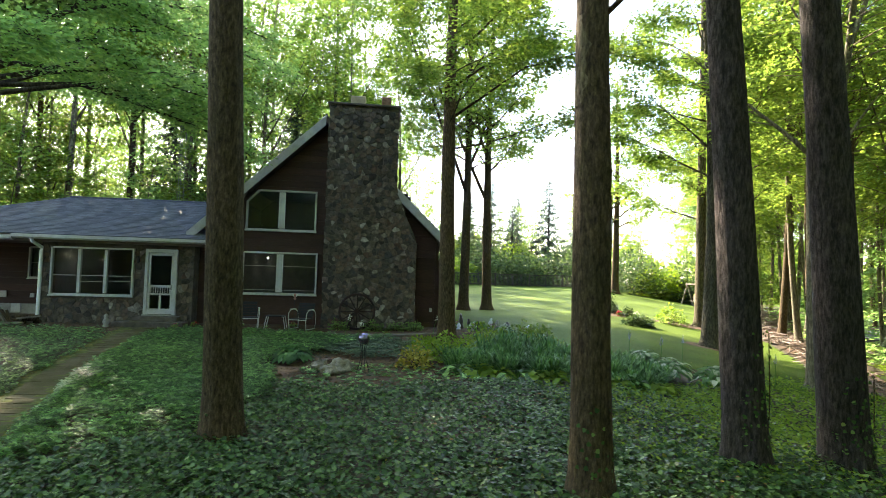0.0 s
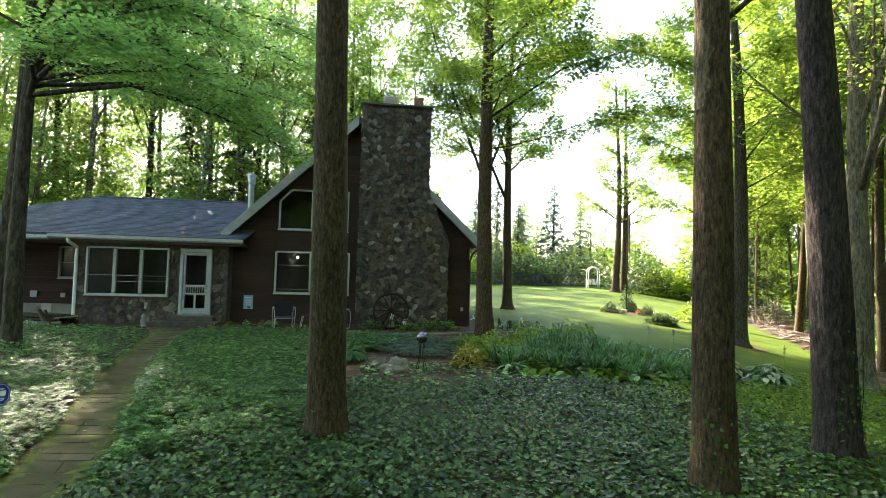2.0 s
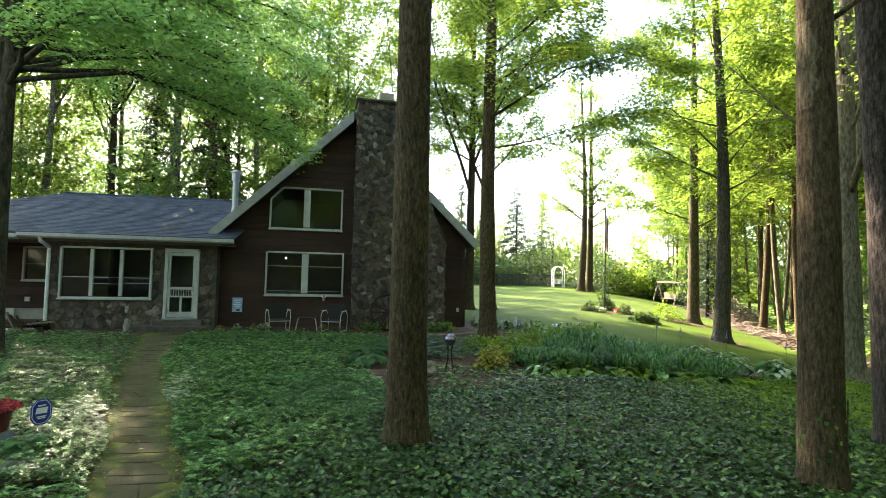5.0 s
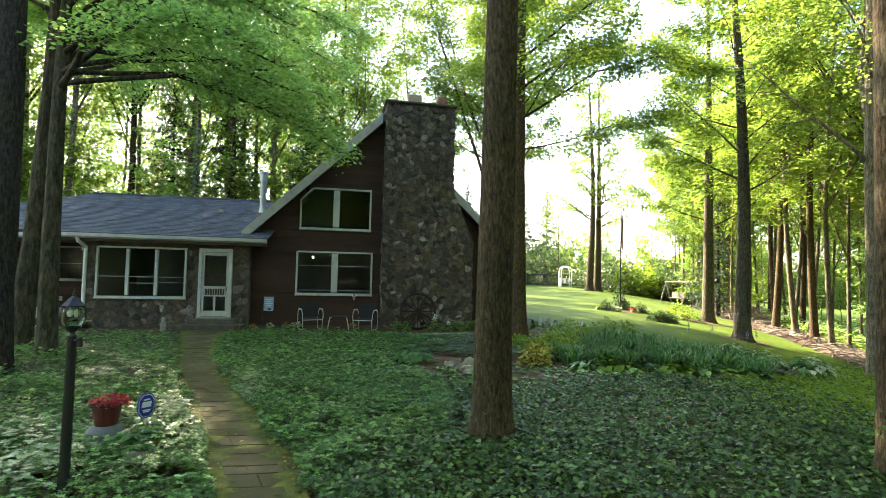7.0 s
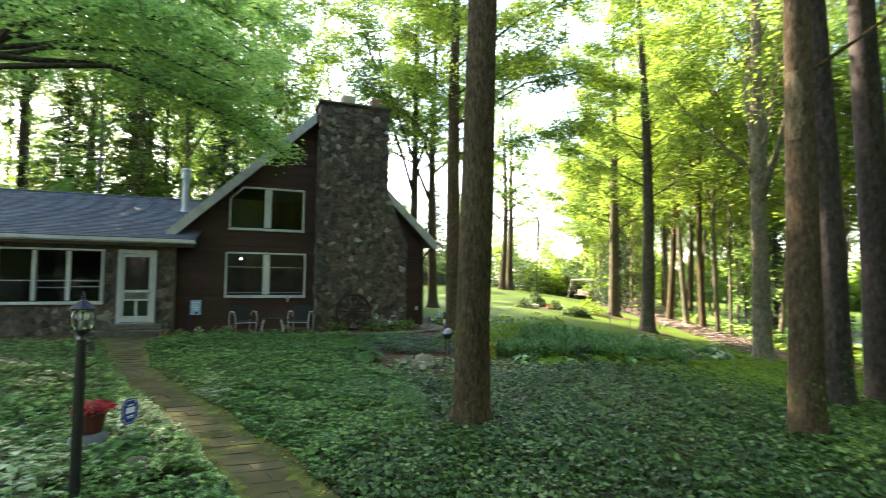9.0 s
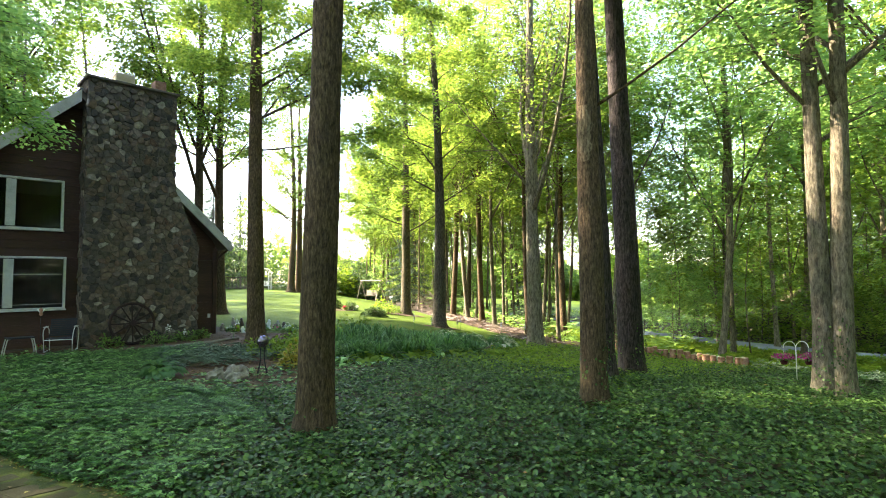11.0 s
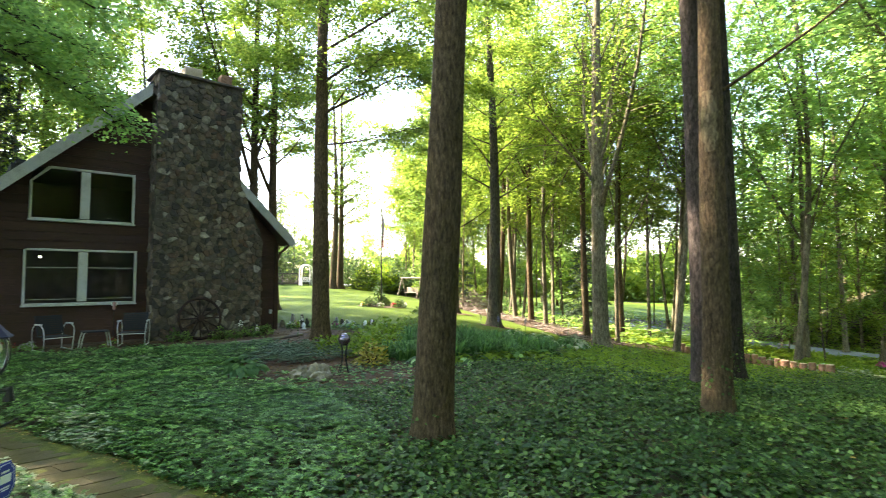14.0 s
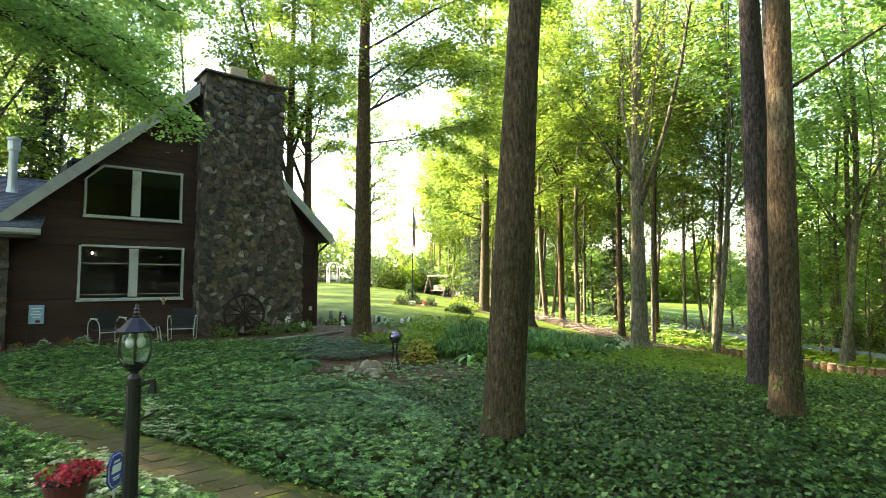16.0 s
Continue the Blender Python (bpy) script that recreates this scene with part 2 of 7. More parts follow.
# ---------------------------------------------------------------- geometry helpers
class Geo:
    """Vertices and faces of one mesh."""

    def __init__(self):
        self.v, self.f = [], []

    def add(self, v, f):
        o = len(self.v)
        self.v += [tuple(p) for p in v]
        self.f += [tuple(i + o for i in q) for q in f]
        return self

    def box(self, a, b, m=None):
        (x0, y0, z0), (x1, y1, z1) = a, b
        v = [(x0, y0, z0), (x1, y0, z0), (x1, y1, z0), (x0, y1, z0), (x0, y0, z1), (x1, y0, z1), (x1, y1, z1), (x0, y1, z1)]
        if m is not None:
            v = [m @ Vector(p) for p in v]
        return self.add(v, [(0, 3, 2, 1), (4, 5, 6, 7), (0, 1, 5, 4), (1, 2, 6, 5), (2, 3, 7, 6), (3, 0, 4, 7)])

    def prism(self, poly, y0, y1):
        """A polygon in x and z, from y0 to y1."""
        n = len(poly)
        v = [(x, y0, z) for x, z in poly] + [(x, y1, z) for x, z in poly]
        return self.add(v, [tuple(range(n)), tuple(reversed(range(n, 2 * n)))] + [((i + 1) % n, i, i + n, (i + 1) % n + n) for i in range(n)])

    def tube(self, pts, radii, n=8, wobble=0.0, rng=None):
        pts = [Vector(p) for p in pts]
        base = len(self.v)
        for i, p in enumerate(pts):
            d = (pts[min(i + 1, len(pts) - 1)] - pts[max(i - 1, 0)]).normalized()
            side = Vector((1, 0, 0)) if abs(d.x) < 0.8 else Vector((0, 1, 0))
            u = d.cross(side).normalized()
            w = d.cross(u)
            r = float(radii[i] if isinstance(radii, (list, tuple)) else radii)
            for k in range(n):
                a = 2 * math.pi * k / n
                q = r * (1 + (wobble * noise.noise((math.cos(a) * 2.2, math.sin(a) * 2.2, p.z * 0.8 + p.x * 3)) if wobble else 0))
                self.v.append(tuple(p + q * (math.cos(a) * u + math.sin(a) * w)))
        for i in range(len(pts) - 1):
            for k in range(n):
                a, b = base + i * n + k, base + i * n + (k + 1) % n
                self.f.append((a, b, b + n, a + n))
        self.f.append(tuple(base + k for k in reversed(range(n))))
        self.f.append(tuple(base + (len(pts) - 1) * n + k for k in range(n)))
        return self

    def lathe(self, profile, n=16, at=(0, 0, 0)):
        """A turned body: radius and height, from the bottom up."""
        base = len(self.v)
        for r, z in profile:
            self.v += [(at[0] + r * math.cos(2 * math.pi * k / n), at[1] + r * math.sin(2 * math.pi * k / n), at[2] + z) for k in range(n)]
        for i in range(len(profile) - 1):
            for k in range(n):
                a, b = base + i * n + k, base + i * n + (k + 1) % n
                self.f.append((a, b, b + n, a + n))
        self.f.append(tuple(base + k for k in reversed(range(n))))
        self.f.append(tuple(base + (len(profile) - 1) * n + k for k in range(n)))
        return self

    def ball(self, at, r, squash=(1, 1, 1), rough=0.0, n=10, seed=0):
        prof = [(-math.pi / 2 + math.pi * (i + 0.5) / n) for i in range(n)]
        base = len(self.v)
        for a in prof:
            for k in range(n * 2):
                b = math.pi * k / n
                d = Vector((math.cos(a) * math.cos(b), math.cos(a) * math.sin(b), math.sin(a)))
                q = r * (1 + rough * noise.noise(d * 1.7 + Vector((seed * 7.3, seed, 0))))
                self.v.append((at[0] + d.x * q * squash[0], at[1] + d.y * q * squash[1], at[2] + d.z * q * squash[2]))
        m = n * 2
        for i in range(n - 1):
            for k in range(m):
                a, b = base + i * m + k, base + i * m + (k + 1) % m
                self.f.append((a, b, b + m, a + m))
        self.f.append(tuple(base + k for k in reversed(range(m))))
        self.f.append(tuple(base + (n - 1) * m + k for k in range(m)))
        return self

    def mesh(self, name, bevel=0.0, smooth=False):
        me = bpy.data.meshes.new(name)
        me.from_pydata(self.v, [], self.f)
        if bevel:
            bm = bmesh.new()
            bm.from_mesh(me)
            bmesh.ops.bevel(bm, geom=bm.edges[:], offset=bevel, segments=1, affect="EDGES", clamp_overlap=True)
            bm.to_mesh(me)
            bm.free()
        if smooth:
            me.polygons.foreach_set("use_smooth", [True] * len(me.polygons))
        me.update()
        return me


def part(name, geo, material, parent=None, label="", bevel=0.0, smooth=False):
    me = geo.mesh(name, bevel, smooth) if isinstance(geo, Geo) else geo
    if not me.materials:
        me.materials.append(material)
    ob = new(name, me)
    ob.parent = parent
    if label:
        ob["label"] = label
    return ob


def thing(name, label, category, group="", at=(0, 0, 0), kind=""):
    ob = new(name)
    ob.location = at
    return tagged(ob, label, category, group, kind)


def leaf_mesh(name, P, D, N, L, W, fold=0.12, lobed=False, cheap=False):
    """Many leaves in one mesh: root P, way D, upper side N, length L, half width W (arrays)."""
    D = D / np.linalg.norm(D, axis=1, keepdims=True)
    S = np.cross(D, N)
    S = S / (np.linalg.norm(S, axis=1, keepdims=True) + 1e-9)
    U = np.cross(S, D)
    L, W = np.asarray(L)[:, None], np.asarray(W)[:, None]
    f = fold * L
    if cheap:
        pts = [P + S * W * 1.25 + U * f, P + D * L, P - S * W * 1.25 + U * f]
        faces = [(0, 1, 2)]
    elif lobed:
        pts = [P, P + D * L * 0.2 + S * W + U * f, P + D * L * 0.62 + S * W * 0.72, P + D * L - U * f * 0.5, P + D * L * 0.62 - S * W * 0.72, P + D * L * 0.2 - S * W + U * f]
        faces = [(0, 1, 2), (0, 2, 4), (0, 4, 5), (2, 3, 4)]
    else:
        pts = [P, P + D * L * 0.5 + S * W + U * f, P + D * L, P + D * L * 0.5 - S * W + U * f]
        faces = [(0, 1, 2, 3)]
    V = np.stack(pts, axis=1).reshape(-1, 3)
    n, k, m = len(P), len(pts), len(faces[0])
    F = (np.arange(n)[:, None, None] * k + np.array(faces)[None]).reshape(-1, m)
    return array_mesh(name, V, F)


def array_mesh(name, V, F):
    me = bpy.data.meshes.new(name)
    me.vertices.add(len(V))
    me.vertices.foreach_set("co", np.ascontiguousarray(V, dtype=np.float32).ravel())
    me.loops.add(F.size)
    me.loops.foreach_set("vertex_index", np.ascontiguousarray(F, dtype=np.int32).ravel())
    me.polygons.add(len(F))
    me.polygons.foreach_set("loop_start", np.arange(0, F.size, F.shape[1], dtype=np.int32))
    me.update(calc_edges=True)
    return me


def unit(rng, n):
    v = rng.normal(size=(n, 3))
    return v / np.linalg.norm(v, axis=1, keepdims=True)


# ---------------------------------------------------------------- ground
def gz(x, y):
    """Height of the ground: level by the house, falling to the road, the lawn rising slowly."""
    x, y = np.asarray(x, float), np.asarray(y, float)
    b = 4.0 + 0.45 * np.maximum(y - 8.0, 0)
    s = np.logaddexp(0, np.clip(x - b, -30, 60))
    z = 0.02 - 4.0 * (1 - np.exp(-0.13 * s / 4.0))
    z = z + 0.025 * np.logaddexp(0, np.clip(np.minimum(y, 60) - 14.0, -30, 60))
    k = np.clip((x - 31.5 - 0.16 * (y - 4)) / 16.0, 0, 1) * np.clip((20.0 - y) / 12.0, 0, 1)
    z = z + 4.6 * k * k * (3 - 2 * k)
    return z + 0.03 * np.sin(x * 0.9 + 1.3 * np.sin(y * 0.6)) * np.sin(y * 0.8)


def gzf(x, y):
    return float(gz(x, y))


def spread(lo, hi, step, far):
    a = np.arange(lo, hi + step / 2, step)
    g = step * 1.35 ** np.arange(1, 18)
    out = np.cumsum(g)
    out = out[out < far]
    return np.concatenate((lo - out[::-1], a, hi + out))


def inside(x, y, poly):
    c = np.zeros(np.shape(x), bool)
    for (x0, y0), (x1, y1) in zip(poly, poly[1:] + poly[:1]):
        if y0 != y1:
            c ^= ((y0 > y) != (y1 > y)) & (x < (x1 - x0) * (y - y0) / (y1 - y0) + x0)
    return c


def sheet(name, xs, ys, lift, keep=None):
    X, Y = np.meshgrid(xs, ys)
    V = np.stack((X, Y, gz(X, Y) + lift), -1).reshape(-1, 3)
    i = np.arange(X.size).reshape(X.shape)
    F = np.stack((i[:-1, :-1], i[:-1, 1:], i[1:, 1:], i[1:, :-1]), -1).reshape(-1, 4)
    if keep:
        c = V[F].mean(1)
        F = F[inside(c[:, 0], c[:, 1], keep)]
        used, F = np.unique(F, return_inverse=True)
        V, F = V[used], F.reshape(-1, 4)
    me = array_mesh(name, V, F)
    me.polygons.foreach_set("use_smooth", [True] * len(F))
    return me


tagged(part("ground", sheet("ground", spread(-22, 42, 0.5, 900), spread(-10, 60, 0.5, 900), 0.0), SOIL),
       "brown leaf-strewn soil and mulch under the trees", "ground", kind="structure")
LAWN = [(3.2, 18.6), (5.2, 16.6), (7.8, 14.6), (9.6, 12.6), (11.2, 11.0), (13.2, 10.6), (13.6, 15.0), (16.6, 20.5), (20.0, 28.0), (26.0, 40.0), (31.0, 56.0), (-6.0, 56.0), (1.0, 34.0), (2.6, 25.0)]
tagged(part("lawn", sheet("lawn", np.arange(-8, 34, 0.2), np.arange(9, 58, 0.2), 0.03, LAWN), GRASS), "mown green lawn with long streaks of sun", "lawn", kind="structure")


MEADOW = [(44, 26), (58, 14), (140, -10), (160, 120), (70, 130), (52, 70), (43, 42)]
tagged(part("meadow", sheet("meadow", np.arange(36, 164, 2.0), np.arange(-12, 132, 2.0), 0.06, MEADOW), GRASS), "sunlit green field beyond the woods", "field", kind="structure")


def road_x(y):
    return 28.8 + 0.16 * (y - 3.8)


g = Geo()
for i in range(60):
    y0, y1 = -60 + i * 3.0, -57 + i * 3.0
    q = [(road_x(y0) - 2, y0), (road_x(y0) + 2, y0), (road_x(y1) + 2, y1), (road_x(y1) - 2, y1)]
    zz = [gzf(road_x(y), y) + 0.06 for y in (y0, y0, y1, y1)]
    g.add([(x, y, z) for (x, y), z in zip(q, zz)], [(0, 1, 2, 3)])
tagged(part("road", g, ASPHALT), "grey asphalt road beyond the trees", "road", kind="structure")


# ---------------------------------------------------------------- house
FY, WY, RY, CY = 19.83, 19.25, 19.3, 19.08
RIDGE_X, RIDGE_Z, SLOPE = -2.16, 7.75, 0.955
house = thing("house", "dark brown board house with a field-stone chimney and grey shingle roof", "house")


def gable_left(z):
    return max(-6.45, RIDGE_X - (7.42 - z) / SLOPE)


def gable_right(z):
    return min(2.07, RIDGE_X + (7.42 - z) / SLOPE)


def courses(left, right, z0, z1, step, holes):
    """Strips of a wall between left(z) and right(z), cut round its openings (x0, x1, z0, z1)."""
    zs = sorted({round(v, 4) for v in list(np.arange(z0, z1, step)) + [z1] + [h[i] for h in holes for i in (2, 3) if z0 < h[i] < z1]})
    for a, b in zip(zs, zs[1:]):
        cuts = sorted([(h[0], h[1]) for h in holes if h[2] < (a + b) / 2 < h[3]])
        xa = (left(a), left(b))
        for c0, c1 in cuts:
            yield (xa, (c0, c0), a, b)
            xa = (c1, c1)
        yield (xa, (right(a), right(b)), a, b)


def strip(g, s, y0, y1):
    (la, lb), (ra, rb), a, b = s
    if ra - la < 0.02:
        return g
    return g.prism([(la, a), (ra, a), (max(rb, lb + 0.001), b), (lb, b)], y0, y1)


LOW = (-4.95, -2.36, 1.28, 2.75)
UP = (-4.88, -2.46, 3.58, 5.0)
BAY = (-10.97, -8.4, 1.12, 2.69)
DOOR = (-8.0, -6.97, 0.5, 2.73)
SIDE = (-13.27, -12.35, 1.57, 2.72)
RW = 21.9
COURSE = 0.24

g = Geo()
for s in courses(gable_left, gable_right, -0.2, 7.3, 0.5, [LOW, UP]):
    strip(g, s, FY + 0.03, FY + 0.2)
g.box((1.9, FY + 0.2, -0.2), (2.04, 29, 3.4))
g.prism([(-6.45, -0.2), (2.07, -0.2), (gable_right(3.0), 3.0), (RIDGE_X, 7.4), (gable_left(3.0), 3.0)], 28.9, 29.05)
gable_wall = part("gable_wall", g, SIDING, house)
boards = []
for s in courses(gable_left, gable_right, 0.12, 7.3, COURSE, [LOW, UP]):
    (la, lb), (ra, rb), a, b = s
    if ra - la < 0.05:
        continue
    boards.append((max(la, lb), min(ra, rb), la, lb, ra, rb, a, b))
for _, _, la, lb, ra, rb, a, b in boards:
    b -= 0.004
    yb, yt = FY - 0.006, FY + 0.014
    v = [(la, yb, a), (ra, yb, a), (rb, yt, b), (lb, yt, b), (la, FY + 0.03, a), (ra, FY + 0.03, a), (rb, FY + 0.03, b), (lb, FY + 0.03, b)]
    part("board", Geo().add(v, [(0, 1, 2, 3), (1, 5, 6, 2), (5, 4, 7, 6), (4, 0, 3, 7), (3, 2, 6, 7), (4, 5, 1, 0)]), SIDING, gable_wall)
g = Geo().box((1.98, FY - 0.04, 0.05), (2.1, FY + 0.1, 3.2))
part("corner_board", g, SIDING, house)

# wing wall
g = Geo()
for s in courses(lambda z: -11.32, lambda z: -6.45, -0.2, 2.95, 0.6, [BAY, DOOR]):
    strip(g, s, WY + 0.04, WY + 0.22)
back = Geo()
for s in courses(lambda z: -17.0, lambda z: -11.1, -0.2, 2.95, 0.6, [SIDE]):
    strip(back, s, RW + 0.04, RW + 0.22)
part("recessed_wall", back, MORTAR, house)
g.box((-11.3, WY + 0.22, -0.2), (-11.1, RW + 0.04, 3.0))
g.box((-6.65, WY + 0.22, -0.2), (-6.45, FY + 0.1, 3.0))
g.box((-17.0, RW + 0.22, -0.2), (-16.85, 27, 3.0)).box((-17.0, 27, -0.2), (-6, 27.2, 3.0))
wing_wall = part("wing_wall", g, MORTAR, house)
for (la, lb), (ra, rb), a, b in courses(lambda z: -17.02, lambda z: -11.31, 0.58, 2.95, COURSE, [SIDE]):
    if ra - la > 0.02:
        part("board", Geo().prism([(la, a), (ra, a), (ra, b - 0.006), (la, b - 0.006)], RW + 0.005, RW + 0.04), SIDING, wing_wall)
part("foundation", Geo().box((-17.02, RW - 0.01, -0.2), (-11.31, RW + 0.039, 0.575)), CONCRETE, wing_wall, "grey block foundation under the siding")


def clip_cell(poly, p, q):
    """The part of a polygon that lies nearer to p than to q."""
    mid, d = (p + q) / 2, q - p
    out = []
    for a, b in zip(poly, poly[1:] + poly[:1]):
        sa, sb = (a - mid).dot(d), (b - mid).dot(d)
        if sa <= 0:
            out.append(a)
        if sa * sb < 0:
            out.append(a + (b - a) * (sa / (sa - sb)))
    return out


def rubble(rng, x0, x1, z0, z1, size, allowed, wide=1.25):
    """Outlines of laid field stones in a wall: cells round scattered centres."""
    pts = []
    z, row = z0 + size * 0.4, 0
    while z < z1 + size:
        x = x0 + (0.5 if row % 2 else 0.0) * size * wide
        while x < x1 + size:
            if rng.random() < 0.74:
                pts.append(Vector((x + rng.uniform(-0.55, 0.55) * size * wide, z + rng.uniform(-0.55, 0.55) * size)))
            x += size * wide * rng.uniform(0.6, 1.35)
        z += size * 0.92
        row += 1
    cells = []
    for p in pts:
        if not allowed(p.x, p.y):
            continue
        near = sorted(((q - p).length, i) for i, q in enumerate(pts) if 0.03 < abs(q.x - p.x) + abs(q.y - p.y) and abs(q.x - p.x) < size * 3 and abs(q.y - p.y) < size * 3)[:14]
        poly = [p + Vector(c) * size * 1.15 for c in ((-1, -1), (1, -1), (1, 1), (-1, 1))]
        for _, i in near:
            poly = clip_cell(poly, p, pts[i])
        if len(poly) > 2:
            cells.append((p, poly))
    return cells


def stone_geo(g, p, poly, rng, place, gap=0.004):
    """One stone from its outline: sides, a rounded rim and a face that stands proud."""
    c = sum(poly, Vector((0, 0))) / len(poly)
    n = len(poly)
    # corners cut for a worn outline
    ring = []
    for i in range(n):
        a, b, d = poly[i - 1], poly[i], poly[(i + 1) % n]
        ring += [b.lerp(a, rng.uniform(0.1, 0.35)) + Vector((rng.uniform(-0.014, 0.014), rng.uniform(-0.014, 0.014))), b.lerp(d, rng.uniform(0.1, 0.35))]
    n = len(ring)
    size = max((q - c).length for q in ring)
    k0, k1 = max(0.5, 1 - gap / size), max(0.35, 1 - (gap + 0.028) / size)
    out = rng.uniform(0.01, 0.05)
    tilt = Vector((rng.uniform(-0.25, 0.25), rng.uniform(-0.3, 0.2)))
    v = []
    for k, depth in ((k0, -0.03), (k0, out * 0.6), (k1, out)):
        for q in ring:
            d = (q - c) * k
            v.append(place(c.x + d.x, c.y + d.y, depth + (d.dot(tilt) if depth > 0 else 0)))
    f = [tuple(range(2 * n, 3 * n))]
    for r in (0, n):
        f += [(r + i, r + (i + 1) % n, r + n + (i + 1) % n, r + n + i) for i in range(n)]
    g.add(v, f)


def lay_stones(cells, rng, place, parent, first=300):
    rest = Geo()
    for i, (p, poly) in enumerate(cells):
        if i < first:
            g = Geo()
            stone_geo(g, p, poly, rng, place)
            part("stone", g, STONE, parent)
        else:
            stone_geo(rest, p, poly, rng, place)
    if rest.v:
        tagged(part("stonework", rest, STONE_REST, parent), kind="stuff")


rng = random.Random(5)
holes = [(h[0] - 0.06, h[1] + 0.06, h[2] - 0.06, h[3] + 0.06) for h in (BAY, DOOR)]
cells = rubble(rng, -11.3, -6.5, 0.0, 2.85, 0.155, lambda x, z: -11.25 < x < -6.5 and 0.02 < z < 2.8 and not any(h[0] < x < h[1] and h[2] < z < h[3] for h in holes))
lay_stones(cells, rng, lambda x, z, d: (min(max(x, -11.3), -6.44), WY + 0.04 - d, max(z, 0.0)), wing_wall)


TANCLAY = plain("tan_clay", (0.42, 0.33, 0.22), 0.8)


# chimney
def chim_right(z):
    return 0.42 if z > 5.1 else min(1.2, 0.42 + (5.1 - z) * 0.42) if z > 3.3 else 1.2


chimney = part("chimney", Geo().prism([(-2.02, -0.2), (1.2, -0.2), (1.2, 3.3), (0.42, 5.1), (0.42, 8.1), (-2.02, 8.1)], CY + 0.05, FY + 0.4), MORTAR, house)
part("chimney_cap", Geo().box((-2.1, CY - 0.06, 8.1), (0.5, FY + 0.5, 8.18)), MORTAR, chimney, "grey stone slab on the chimney top", bevel=0.015)
part("flue", Geo().box((-1.3, CY + 0.12, 8.18), (-0.78, CY + 0.6, 8.5)), TANCLAY, chimney, bevel=0.02)
part("flue", Geo().box((-0.2, CY + 0.12, 8.18), (0.14, CY + 0.5, 8.52)), LOGWOOD, chimney, bevel=0.02)
cells = rubble(rng, -2.02, 1.25, 0.0, 8.1, 0.142, lambda x, z: -1.99 < x < chim_right(z) and 0.02 < z < 8.06)
lay_stones(sorted(cells, key=lambda c: c[0].y), rng, lambda x, z, d: (min(max(x, -2.06), chim_right(z) + 0.04), CY + 0.05 - d, min(z, 8.1)), chimney)
g = Geo()
for p, poly in rubble(rng, CY + 0.05, FY + 0.4, 0.0, 8.1, 0.2, lambda x, z: CY + 0.08 < x < FY - 0.05 and 0.02 < z < 8.06):
    stone_geo(g, p, [Vector((min(max(q.x, CY + 0.04), FY), q.y)) for q in poly][::-1], rng, lambda y, z, d: (-2.02 - d * 0.7, y, z))
for p, poly in rubble(rng, CY + 0.05, FY + 0.4, 0.0, 8.1, 0.2, lambda x, z: CY + 0.08 < x < FY - 0.05 and 0.02 < z < 8.06):
    stone_geo(g, p, [Vector((min(max(q.x, CY + 0.04), FY), q.y)) for q in poly], rng, lambda y, z, d: (chim_right(z) + d * 0.7, y, z))
tagged(part("stonework", g, STONE_REST, chimney), kind="stuff")


# roofs
def shingle_material():
    m, t, p, out = nodes_of("asphalt_shingle")
    co, mp = t.nodes.new("ShaderNodeTexCoord"), t.nodes.new("ShaderNodeMapping")
    b = t.nodes.new("ShaderNodeTexBrick")
    b.inputs["Scale"].default_value, b.inputs["Brick Width"].default_value, b.inputs["Row Height"].default_value = 1.0, 0.3, 0.14
    b.inputs["Mortar Size"].default_value = 0.006
    for k, c in (("Color1", (0.035, 0.041, 0.06)), ("Color2", (0.09, 0.1, 0.135)), ("Mortar", (0.018, 0.018, 0.024))):
        b.inputs[k].default_value = (*c, 1)
    t.links.new(co.outputs["Object"], b.inputs["Vector"])
    n = noise_node(t, 0.8)
    c = mix(t, "MULTIPLY", 1.0, b.outputs[0], ramp(t, n.outputs[0], ((0.35, (0.75, 0.75, 0.75)), (0.65, (1.1, 1.08, 1.05)))))
    f = noise_node(t, 150.0)
    c = mix(t, "OVERLAY", 0.5, c, f.outputs[0])
    t.links.new(c, p.inputs["Base Color"])
    p.inputs["Roughness"].default_value = 0.85
    return m


SHINGLE = shingle_material()


def slope_course(parent, a0, a1, b0, b1, n, step=0.008):
    """Overlapping shingle rows from the eave a0-a1 up to the ridge b0-b1."""
    a0, a1, b0, b1 = (Vector(p) for p in (a0, a1, b0, b1))
    up = (a1 - a0).cross(b0 - a0).normalized()
    for i in range(n):
        t0, t1 = i / n, min(1.0, (i + 1.15) / n)
        p, q, r, s = a0.lerp(b0, t0), a1.lerp(b1, t0), a1.lerp(b1, t1), a0.lerp(b0, t1)
        lo, hi = up * (step + 0.004), up * 0.002
        part("shingle_strip", Geo().add([p - up * 0.02, q - up * 0.02, q + lo, p + lo, r + hi, s + hi, r - up * 0.02, s - up * 0.02], [(0, 1, 2, 3), (3, 2, 4, 5), (1, 0, 7, 6)]), SHINGLE, parent)


